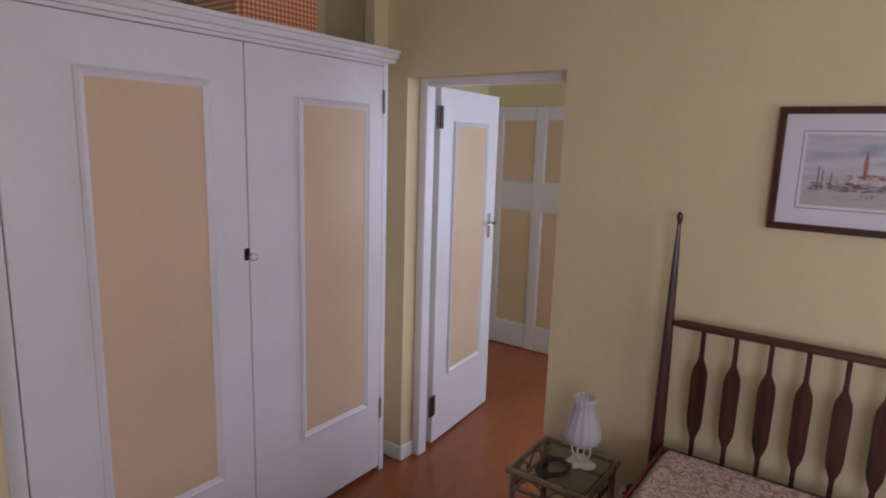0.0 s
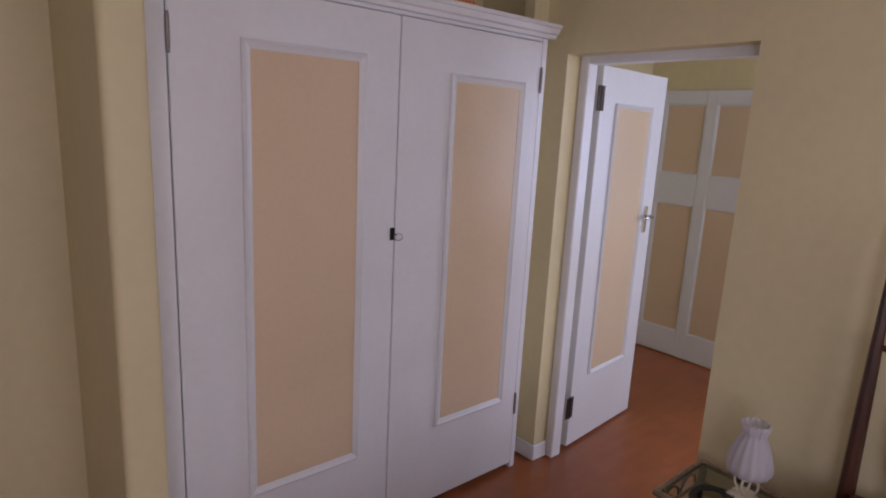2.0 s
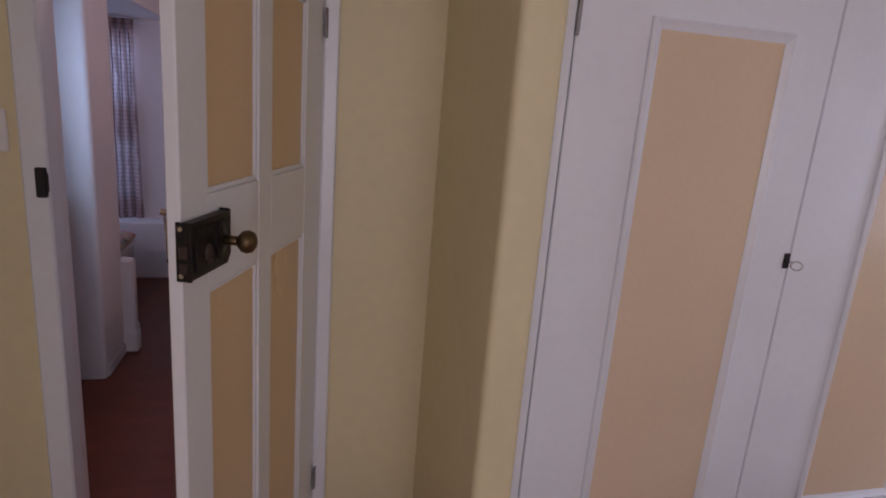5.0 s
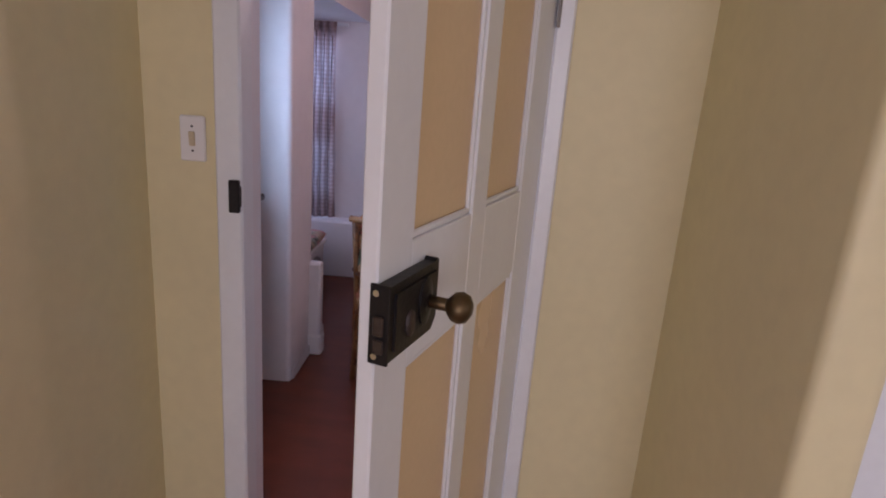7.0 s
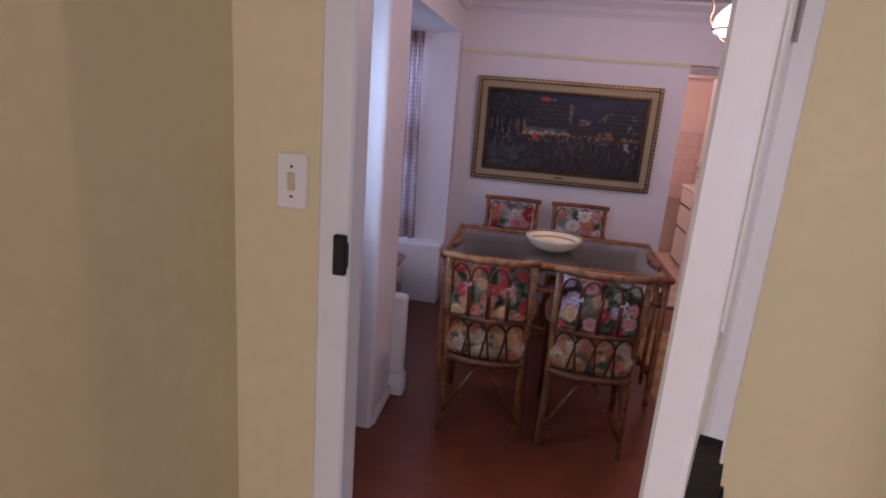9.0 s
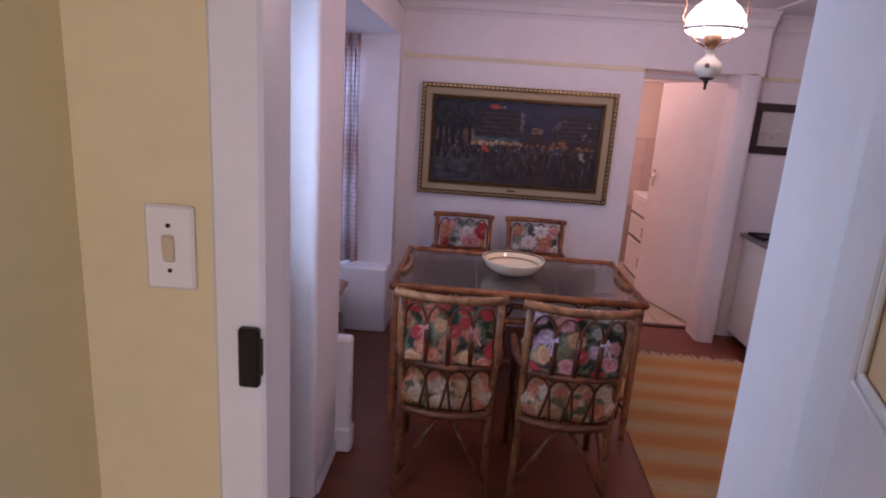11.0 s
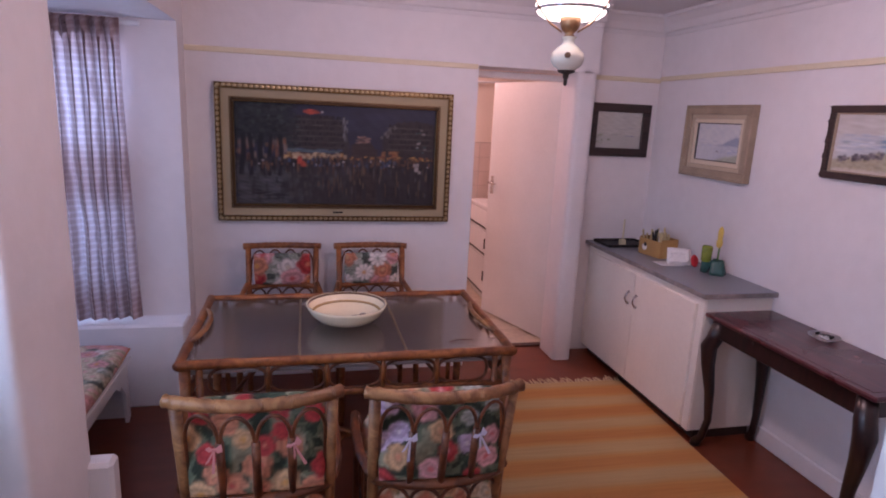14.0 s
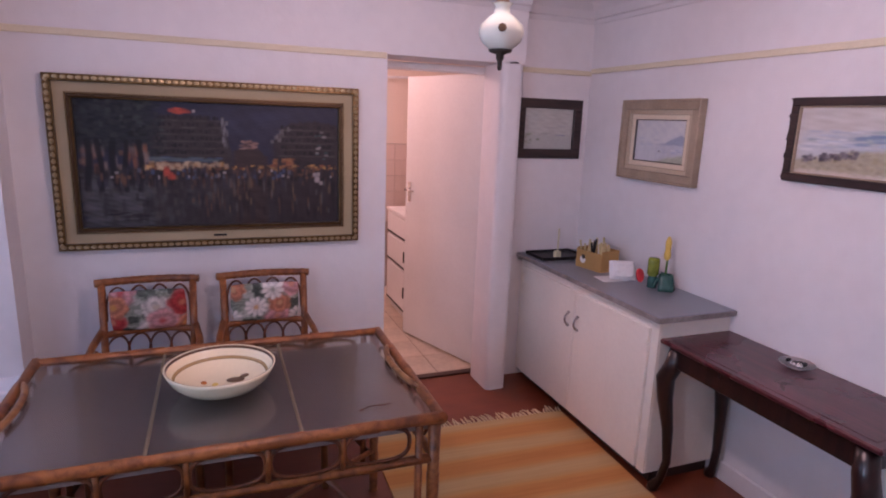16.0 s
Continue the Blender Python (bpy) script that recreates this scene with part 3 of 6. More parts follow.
def panelled(root, w, h, t, stiles, rails, material=PANEL):
    """Stiles full height, rails between them, panels set back; local x along the leaf, faces at y 0 and -t."""
    for a, b in stiles:
        part("stile", boxes(((a, -t, 0.008), (b, 0, h)), bevel=0.003), GLOSS, root)
    for (_, a), (b, _) in zip(stiles, stiles[1:]):
        for c, d in rails:
            part("rail", boxes(((a, -t + 0.0005, c), (b, -0.0005, d)), bevel=0.002), GLOSS, root)
        for (_, c), (d, _) in zip(rails, rails[1:]):
            p = part("panel", boxes(((a, -t + 0.012, c), (b, -0.012, d))), material, root, "peach painted panel")
            bm = bmesh.new()
            for y in (-0.012, -t + 0.012):
                s = 1 if y > -t / 2 else -1
                for e in (((a, c), (b, c + 0.012)), ((a, d - 0.012), (b, d)), ((a, c), (a + 0.012, d)), ((b - 0.012, c), (b, d))):
                    lo, hi = (e[0][0], min(y, y + s * 0.008), e[0][1]), (e[1][0], max(y, y + s * 0.008), e[1][1])
                    box(bm, lo, hi, 0.003)
            part("bead", bm, GLOSS, p)


# the flush bedroom door that stands open into the passage
d1 = thing("door_1", "white painted flush door with a peach panel, standing open into the passage", "door", (5.281, 5.528, 0.0), 5.3, kind="structure")
part("leaf", boxes(((0, 0, 0.012), (0.675, 0.04, 1.962)), bevel=0.003), GLOSS, d1)
part("panel", boxes(((0.155, -0.003, 0.40), (0.515, 0.002, 1.78))), PANEL, d1, "glossy peach painted panel")
moulding(d1, 0.140, 0.530, 0.385, 1.795, 0, 0.022)
lever(d1, 0.59, 1.19, 0.0, -1)
for z in (0.24, 1.81):
    hinge(d1, -0.012, -0.006, z, STEEL, 0.115)

# the panelled door with a rim lock, ajar between bedroom and dining room
d2 = thing("door_2", "white panelled door with peach panels and a black rim lock, standing ajar", "door", (2.802, 6.118, 0.0), 250.4, kind="structure")
panelled(d2, 0.85, 1.99, 0.028, [(0, 0.166), (0.417, 0.498), (0.747, 0.852)], [(0.010, 0.22), (1.207, 1.408), (1.87, 1.99)], OCHRE)
lock = part("rim_lock", prism(bmesh.new(), [(0.850, 1.258), (0.850, 1.369), (0.704, 1.369), (0.698, 1.374), (0.690, 1.370), (0.690, 1.276), (0.706, 1.258)], 0.020), IRON, d2, "black iron rim lock case")
part("fore_plate", boxes(((0.852, -0.008, 1.256), (0.857, 0.022, 1.371)), bevel=0.001), IRON, lock)
bm = bmesh.new()
for z in (1.268, 1.359):
    tube(bm, [(0.857, 0.002, z), (0.8585, 0.002, z)], 0.0048, 10)
part("screw", bm, CHROME, lock, "bare steel screw heads")
part("raised_panel", prism(bmesh.new(), [(0.838, 1.272), (0.838, 1.356), (0.706, 1.356), (0.706, 1.286), (0.716, 1.272)], 0.004, pose(0, 0.020, 0)), IRON, lock)
part("keyhole_cover", moved(lathe(bmesh.new(), [(0.016, 0), (0.015, 0.004), (0.010, 0.006), (0.001, 0.0065)], n=16, squash=(0.8, 1.3)), pose(0.795, 0.024, 1.300, -90)), STEEL, lock, "worn drop escutcheon")
part("latch", boxes(((0.857, 0.0, 1.30), (0.863, 0.016, 1.328)), ((0.857, 0.0, 1.272), (0.860, 0.016, 1.294)), bevel=0.002), STEEL, lock)
part("rose", moved(lathe(bmesh.new(), [(0.03, 0), (0.03, 0.003), (0.014, 0.006), (0.013, 0.006)], n=20, squash=(0.75, 1.25)), pose(0.745, 0.024, 1.318, -90)), IRON, lock)
knob = part("knob_stem", rod((0.735, 0.02, 1.315), (0.735, 0.068, 1.315), 0.010, 12), BRONZE, lock, "", True)
part("door_knob", moved(lathe(bmesh.new(), [(0.009, 0), (0.014, 0.004), (0.022, 0.012), (0.0245, 0.022), (0.021, 0.032), (0.012, 0.038), (0.002, 0.039)], n=20), pose(0.735, 0.056, 1.315, -90)), BRONZE, lock, "round aged brass knob", True)
for z in (0.26, 1.83):
    hinge(d2, 0.002, 0.008, z, GREYSTEEL)
keep = thing("lock_keeper", "black iron lock keeper fixed on the white door frame", "lock keeper", (2.003, 6.105, 1.309))
part("keeper_case", boxes(((-0.014, -0.014, -0.044), (0.015, 0.0, 0.044)), bevel=0.003), IRON, keep)
part("keeper_lip", boxes(((0.015, -0.009, -0.028), (0.018, 0.0, 0.028)), bevel=0.002), STEEL, keep)

switch = thing("light_switch", "white plastic light switch plate on the cream yellow wall", "light switch", (1.884, 6.13, 1.451))
part("plate", boxes(((-0.0345, -0.010, -0.060), (0.0345, 0, 0.060)), bevel=0.004), IVORY, switch)
part("rocker", moved(boxes(((-0.008, -0.005, -0.019), (0.008, 0.003, 0.019)), bevel=0.002), pose(0, -0.011, 0, 6)), plain("aged_ivory_switch", (0.62, 0.52, 0.36), 0.35, vary=0.1), switch, "yellowed rocker")
for z in (-0.032, 0.032):
    part("screw", rod((0, -0.0095, z), (0, -0.0115, z), 0.0032, 8), IRON, switch)

# the kitchen door
d3 = thing("door_3", "plain white flush kitchen door standing open", "door", (4.168, 10.10, 0.0), 109.5, kind="structure")
part("leaf", boxes(((0, -0.02, 0.02), (0.80, 0.02, 1.955)), bevel=0.003), GLOSS, d3)
lever(d3, 0.745, 1.13, 0.02, 1)
for z in (0.25, 1.7):
    hinge(d3, 0.0, -0.02, z)

# the panelled door at the end of the passage
d4 = thing("door_4", "closed white panelled door with peach panels at the end of the passage", "door", (7.03, 5.42, 0.0), 90, kind="structure")
panelled(d4, 0.88, 1.98, 0.04, [(0, 0.085), (0.395, 0.475), (0.775, 0.88)], [(0.012, 0.205), (1.165, 1.385), (1.885, 1.98)], PANEL)

# the garden stable door
g = thing("garden_door", "varnished wooden stable door with a glazed upper leaf", "door", (1.50, 6.63, 0), 0, kind="structure")
part("lower_leaf", boxes(((0.0, 0.05, 0.01), (0.045, 0.78, 1.03)), bevel=0.004), DARKDOOR, g, "varnished lower leaf, coloured as in shade")
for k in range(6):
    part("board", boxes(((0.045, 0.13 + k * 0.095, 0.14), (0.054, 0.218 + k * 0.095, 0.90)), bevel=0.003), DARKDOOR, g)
part("ledge", boxes(((0.0, 0.05, 1.03), (0.115, 0.79, 1.062)), bevel=0.006), DARKDOOR, g, "wooden ledge, coloured as in shade")
up = part("stile", boxes(((0.0, 0.655, 1.07), (0.045, 0.785, 2.0)), bevel=0.004), DOORWOOD, g)
part("stile", boxes(((0.0, 0.05, 1.07), (0.045, 0.15, 2.0)), bevel=0.004), DOORWOOD, g)
part("rail", boxes(((0.0, 0.15, 1.9), (0.045, 0.655, 2.0)), bevel=0.004), DOORWOOD, g)
part("rail", boxes(((0.0, 0.15, 1.07), (0.045, 0.655, 1.10)), bevel=0.004), DOORWOOD, g)
BAR = plain("blue_grey_glazing_bar", (0.10, 0.13, 0.15), 0.45, vary=0.15)
for z in (1.29, 1.50, 1.60, 1.76):
    part("glazing_bar", boxes(((0.010, 0.15, z - 0.012), (0.034, 0.655, z + 0.012)), bevel=0.003), BAR, g)
for y in (0.31, 0.47, 0.61):
    part("glazing_bar", boxes(((0.012, y - 0.01, 1.10), (0.032, y + 0.01, 1.9)), bevel=0.003), BAR, g)
pane = part("pane", boxes(((0.020, 0.15, 1.10), (0.024, 0.655, 1.9))), CLEAR, g, "clear glass")
pane.visible_shadow = False
lk = part("mortice_lock", boxes(((0.045, 0.675, 1.17), (0.052, 0.705, 1.30)), bevel=0.002), CHROME, g, "chrome lock plate")
part("turn_piece", boxes(((0.052, 0.683, 1.185), (0.066, 0.697, 1.225)), ((0.052, 0.683, 1.245), (0.066, 0.697, 1.285)), bevel=0.003), BLACKLINE, lk)
part("bolt_stud", moved(lathe(bmesh.new(), [(0.010, 0), (0.010, 0.006), (0.004, 0.012)], n=12), pose(0.045, 0.69, 1.79, 0, 90)), CHROME, g)
solid("door_frame_5", boxes(((1.49, 7.42, 0), (1.565, 7.498, 2.055)), ((1.49, 6.622, 0), (1.565, 6.675, 2.055)), ((1.49, 6.675, 2.01), (1.565, 7.42, 2.055)), bevel=0.005), DOORWOOD, "varnished wooden frame of the garden door", "door frame")
gate = thing("security_gate", "white painted steel lattice gate outside the garden door", "gate", (1.43, 6.63, 0))
WHITESTEEL = plain("white_painted_steel", (0.75, 0.76, 0.78), 0.4, vary=0.08)
for y in (0.0, 0.86):
    part("gate_post", boxes(((0, y - 0.012, 0.02), (0.025, y + 0.012, 2.03)), bevel=0.002), WHITESTEEL, gate)
for k in range(9):
    for s in (1, -1):
        z = 0.15 + 0.21 * k
        part("lattice_bar", rod((0.012 + 0.006 * s, 0.0 if s > 0 else 0.86, z - 0.05), (0.012 + 0.006 * s, 0.86 if s > 0 else 0.0, z + 0.25 if z < 1.7 else 2.0), 0.006, 6), WHITESTEEL, gate)

# bay window
win = thing("window_1", "white painted window in the bay behind the curtain", "window", (0.92, 9.60, 0.485), kind="structure")
for lo, hi in (((0, 0, 0), (0.05, 0.06, 1.57)), ((0.50, 0, 0), (0.62, 0.06, 1.57)), ((0.05, 0, 0), (0.50, 0.06, 0.06)), ((0.05, 0, 1.51), (0.50, 0.06, 1.57)), ((0.05, 0.01, 0.83), (0.50, 0.05, 0.87)), ((0.26, 0.01, 0.06), (0.29, 0.05, 0.83))):
    part("window_frame", boxes((lo, hi), bevel=0.005), GLOSS, win)
p = part("pane", boxes(((0.05, 0.028, 0.06), (0.50, 0.032, 1.51))), CLEAR, win, "clear glass")
p.visible_shadow = False
part("stay", boxes(((0.485, -0.012, 0.10), (0.497, -0.002, 0.38)), bevel=0.002), IRON, win, "black window stay")
part("catch", boxes(((0.46, -0.02, 0.845), (0.60, -0.008, 0.856)), bevel=0.002), STEEL, win)
# the bedroom side window and the passage end window are added, out of view
for nm, at, w, h, rz in (("window_2", (2.4, 0.77, 0.8), 1.8, 1.3, 0), ("window_3", (7.17, 3.7, 0.9), 1.0, 1.1, 90), ("added_side_window", (1.62, 1.7, 0.85), 1.2, 1.2, 90), ("added_end_window", (5.5, 2.87, 0.9), 1.3, 1.15, 0), ("window_6", (0.745, 8.12, 0.6), 1.2, 1.4, 90)):
    ww = thing(nm, "white painted casement window, out of view", "window", at, rz, kind="structure")
    for lo, hi in (((0, -0.03, 0), (0.06, 0.03, h)), ((w - 0.06, -0.03, 0), (w, 0.03, h)), ((0.06, -0.03, 0), (w - 0.06, 0.03, 0.06)), ((0.06, -0.03, h - 0.06), (w - 0.06, 0.03, h)), ((w / 2 - 0.03, -0.03, 0.06), (w / 2 + 0.03, 0.03, h - 0.06)), ((0.06, -0.02, h * 0.55), (w - 0.06, 0.02, h * 0.55 + 0.03))):
        part("window_frame", boxes((lo, hi), bevel=0.004), GLOSS, ww)
    p = part("pane", boxes(((0.06, -0.002, 0.06), (w - 0.06, 0.002, h - 0.06))), CLEAR, ww)
    p.visible_shadow = False


def curtain_cloth():
    m = Mat("checked_curtain_cloth", (0.6, 0.55, 0.55), 0.9, vary=0.05, grain=300, bump=0.2)
    xyz = m.node("ShaderNodeUVMap")
    co = xyz.outputs[0]
    fine = m.ramp(m.wave(9.5, co, "Y"), [(0.45, (0.49, 0.43, 0.43)), (0.9, (0.58, 0.54, 0.55))])
    wide = m.ramp(m.wave(0.42, m.scaled(1, 1, 1, co, (0, 0.35, 0)), "Y", 0.6), [(0.45, (1.05, 1.05, 1.08)), (0.92, (0.70, 0.56, 0.53))])
    # upright stripes of the check, brightened to paint in glints along the folds
    up = m.ramp(m.wave(7.5, co, "X", 1.5), [(0.2, (0.58, 0.48, 0.47)), (0.85, (1.25, 1.25, 1.3))])
    col = m.mix("MULTIPLY", 0.9, m.mix("MULTIPLY", 0.85, fine, wide), up)
    m.dress(col)
    tr = m.node("ShaderNodeBsdfTranslucent")
    m.t.links.new(col, tr.inputs[0])
    mix = m.node("ShaderNodeMixShader")
    mix.inputs[0].default_value = 0.3
    m.t.links.new(m.p.outputs[0], mix.inputs[1])
    m.t.links.new(tr.outputs[0], mix.inputs[2])
    m.t.links.new(mix.outputs[0], m.t.nodes["Material Output"].inputs[0])
    return m.m


def curtain(w, h, folds, amp):
    """A hanging cloth pinched into pleats at its head, with uneven folds and its own print coordinates."""
    bm = bmesh.new()
    uv = bm.loops.layers.uv.new("print")
    nu, nv = folds * 14, 34
    g = []
    for j in range(nv + 1):
        v = j / nv
        head = max(0, 1 - v / 0.09)
        row = []
        for i in range(nu + 1):
            u = i / nu
            drift = noise.noise((u * 2.5, v * 1.1, 2))
            ph = u * folds * 2 * math.pi + 1.1 * drift * v + 0.6 * math.sin(7 * u)
            a = amp * (0.5 + 0.6 * v) * (0.9 + 0.9 * noise.noise((u * 5, v * 1.6, 7)))
            a = a * (1 - head) + 0.012 * head
            x = (u - 0.5) * w * (0.94 + 0.06 * v * v) + 0.014 * math.sin(2 * ph) * (1 - 0.5 * v) + 0.02 * v * noise.noise((u * 4, v * 3, 5))
            flare = 0.02 * head * math.sin(ph * 2)
            row.append((bm.verts.new((x, a * math.sin(ph) + flare + 0.014 * noise.noise((u * 9, v * 5, 1)), h * (1 - v) + 0.012 * head * math.sin(ph * 2 + 1) + 0.010 * v * noise.noise((u * 6, 3, v)))), u * w * 1.9, v * h))
        g.append(row)
    for j in range(nv):
        for i in range(nu):
            q = [g[j][i], g[j][i + 1], g[j + 1][i + 1], g[j + 1][i]]
            f = bm.faces.new([k[0] for k in q])
            for loop, k in zip(f.loops, q):
                loop[uv].uv = (k[1], k[2])
    return bm


c = thing("curtain", "checked brown and white cotton curtain hanging before the bay window", "curtain", (1.155, 9.47, 0.500))
part("cloth", curtain(0.64, 1.565, 9, 0.038), curtain_cloth(), c, "", True)
part("curtain_rail", boxes(((-0.27, 0.03, 1.545), (0.40, 0.05, 1.57)), bevel=0.003), GLOSS, c, "white curtain rail")
for k in range(9):
    part("hook", rod((-0.27 + 0.068 * k, 0.0, 1.53), (-0.27 + 0.068 * k, 0.035, 1.556), 0.0025, 6), STEEL, c)

# ---- wardrobe ----
wd = thing("wardrobe", "built-in white wardrobe with two peach panelled doors, closed", "wardrobe", (3.335, 5.60, 0))
part("carcass", boxes(((0.0, 0.03, 0.0), (0.02, 0.52, 2.03)), ((1.575, 0.03, 0.0), (1.595, 0.52, 2.03)), ((0.02, 0.50, 0), (1.575, 0.52, 2.03)), ((0.0, 0.03, 2.03), (1.60, 0.52, 2.05)), ((0.02, 0.03, 0.0), (1.575, 0.5, 0.03))), GLOSS, wd)
part("face_frame", boxes(((-0.038, -0.02, 0), (0.042, 0.03, 2.035)), ((1.567, -0.02, 0), (1.60, 0.03, 2.035)), ((0.042, -0.018, 2.02), (1.567, 0.03, 2.035)), bevel=0.003), GLOSS, wd)
bm = bmesh.new()
prof = [(-0.02, 2.035), (-0.035, 2.035), (-0.038, 2.05), (-0.05, 2.055), (-0.058, 2.075), (-0.066, 2.078), (-0.066, 2.092), (0.03, 2.092), (0.03, 2.035)]
ra = [bm.verts.new((-0.036, y, z)) for y, z in prof]
rb = [bm.verts.new((1.632, y, z)) for y, z in prof]
for i in range(len(prof)):
    j = (i + 1) % len(prof)
    bm.faces.new((ra[i], ra[j], rb[j], rb[i]))
bm.faces.new(ra), bm.faces.new(rb[::-1])
part("cornice_moulding", bm, GLOSS, wd)
for x0, x1, px0, px1, pz0, pz1 in ((0.045, 0.818, 0.245, 0.678, 0.372, 1.872), (0.822, 1.564, 1.058, 1.468, 0.385, 1.843)):
    door = part("door", boxes(((x0, -0.022, 0.03), (x1, 0.0, 2.017)), bevel=0.003), GLOSS, wd)
    part("panel", boxes(((px0 + 0.02, -0.024, pz0 + 0.02), (px1 - 0.02, -0.018, pz1 - 0.02))), PANEL, door, "peach painted panel")
    moulding(door, px0, px1, pz0, pz1, -0.022)
    hx = x0 if x0 < 0.5 else x1
    for z in (0.35, 1.86):
        bm = tube(bmesh.new(), [(hx, -0.026, z - 0.045), (hx, -0.026, z + 0.045)], 0.006)
        for k in (-0.05, 0.05):
            tube(bm, [(hx, -0.026, z + k - 0.004), (hx, -0.026, z + k + 0.004)], 0.005)
        part("hinge", bm, GREYSTEEL, door)
lockp = part("lock_plate", boxes(((0.797, -0.027, 1.222), (0.817, -0.022, 1.268)), bevel=0.001), IRON, wd, "small dark keyhole plate")
bm = tube(bmesh.new(), [(0.808, -0.027, 1.245), (0.808, -0.05, 1.245)], 0.0025, 6)
tube(bm, [(0.808 + 0.013 * math.cos(a), -0.058 - 0.008 * math.cos(a) - 0.005, 1.24 + 0.013 * math.sin(a)) for a in (2 * math.pi * k / 12 for k in range(12))], 0.002, 6, True)
part("key", bm, CHROME, lockp)


def gingham():
    m = Mat("red_gingham_cloth", (0.7, 0.6, 0.5), 0.9, vary=0.06, grain=300)
    a = m.ramp(m.wave(16, m.scaled(1, 1, 1), "X"), [(0.45, (1, 1, 1)), (0.55, (0.85, 0.42, 0.30))])
    b = m.ramp(m.wave(16, m.scaled(1, 1, 1), "Z"), [(0.45, (1, 1, 1)), (0.55, (0.85, 0.42, 0.30))])
    m.dress(m.mix("MULTIPLY", 1.0, (0.78, 0.62, 0.42, 1), m.mix("MULTIPLY", 1.0, a, b)))
    return m.m


bk = thing("fabric_box", "red and cream checked cloth-covered box on top of the wardrobe", "storage box", (4.42, 5.85, 2.052))
part("box_body", moved(boxes(((-0.20, -0.16, 0), (0.20, 0.16, 0.27)), bevel=0.02), pose(0, 0, 0)), gingham(), bk)
part("box_lid", boxes(((-0.208, -0.168, 0.27), (0.208, 0.168, 0.31)), bevel=0.012), gingham(), bk)
part("rim_cord", tube(bmesh.new(), [(-0.205, -0.165, 0.272), (0.205, -0.165, 0.272), (0.205, 0.165, 0.272), (-0.205, 0.165, 0.272)], 0.006, 6, True), RED, bk)

# ---- bed ----
bed = thing("bed", "dark red-brown wooden four-poster bed with a lace-print bedspread", "bed", (4.97, 4.235, 0))


def post(y, h):
    bm = bmesh.new()
    prof = [(0.027, 0), (0.026, 0.5), (0.020, 0.9), (0.013, 1.25), (0.0075, h - 0.06), (0.007, h - 0.045), (0.006, h - 0.04)]
    lathe(bm, prof, (0, y, 0), 8)
    p = part("post", bm, BEDWOOD, bed)
    part("finial", lathe(bmesh.new(), [(0.006, 0), (0.008, 0.01), (0.010, 0.02), (0.0115, 0.029), (0.009, 0.039), (0.003, 0.045)], (0, y, h - 0.045), 14), BEDWOOD, p, "", True)


post(0, 1.47)
post(-1.42, 1.47)
part("head_rail", tube(bmesh.new(), [(0, -0.015, 1.068), (0, -0.05, 1.07), (0, -1.37, 1.07), (0, -1.405, 1.068)], [0.009, 0.0155, 0.0155, 0.009], 10), BEDRAIL, bed)
for k in range(12):
    y = -0.122 - k * 0.107
    w = [(0.0075, 1.06), (0.0075, 0.98), (0.0085, 0.955), (0.024, 0.915), (0.027, 0.885), (0.025, 0.72), (0.022, 0.695), (0.008, 0.655), (0.007, 0.58)]
    bm = prism(bmesh.new(), [(a, z) for a, z in w] + [(-a, z) for a, z in w[::-1]], 0.014, pose(-0.007, y, 0, 0, 0, -90))
    part("spindle", bm, BEDWOOD, bed)
part("low_rail", boxes(((-0.02, -1.40, 0.52), (0.02, -0.02, 0.58)), bevel=0.005), BEDWOOD, bed)
part("side_rail", boxes(((-1.85, -0.02, 0.28), (-0.02, 0.012, 0.42)), bevel=0.006), BEDWOOD, bed)
part("side_rail", boxes(((-1.85, -1.432, 0.28), (-0.02, -1.40, 0.42)), bevel=0.006), BEDWOOD, bed)
for y in (0, -1.42):
    part("foot_post", lathe(bmesh.new(), [(0.034, 0), (0.034, 0.45), (0.024, 0.6), (0.01, 0.66)], (-1.86, y, 0), 8), BEDWOOD, bed)
part("foot_rail", boxes(((-1.875, -1.40, 0.28), (-1.845, -0.02, 0.46)), bevel=0.006), BEDWOOD, bed)
mattress = thing("mattress", "mattress under a pale lace-print bedspread, made up", "mattress", (4.04, 3.525, 0.42))
part("cover", boxes(((-0.88, -0.70, 0), (0.90, 0.69, 0.20)), bevel=0.05), SPREAD, mattress)
part("piping", tube(bmesh.new(), [(-0.86, -0.685, 0.175), (0.885, -0.685, 0.175), (0.885, 0.678, 0.175), (-0.86, 0.678, 0.175)], 0.009, 6, True), plain("red_brown_piping", (0.20, 0.04, 0.03), 0.7), mattress)

# bedside table
bt = thing("bedside_table", "small weathered cane bedside table with a glass top", "side table", (4.785, 4.52, 0))
for x, y in ((-0.14, -0.14), (0.14, -0.14), (-0.14, 0.14), (0.14, 0.14)):
    part("leg", tube(bmesh.new(), [(x * 1.05, y * 1.05, 0), (x, y, 0.46)], 0.013, 8, nodes=0.11), GREYCANE, bt)
bm = tube(bmesh.new(), [(-0.155, -0.155, 0.472), (0.155, -0.155, 0.472), (0.155, 0.155, 0.472), (-0.155, 0.155, 0.472)], 0.015, 8, True)
part("rim", bm, GREYCANE, bt)
for z in (0.40, 0.16):
    part("stretcher", tube(bmesh.new(), [(-0.145, -0.145, z), (0.145, -0.145, z), (0.145, 0.145, z), (-0.145, 0.145, z)], 0.009, 8, True), GREYCANE, bt)
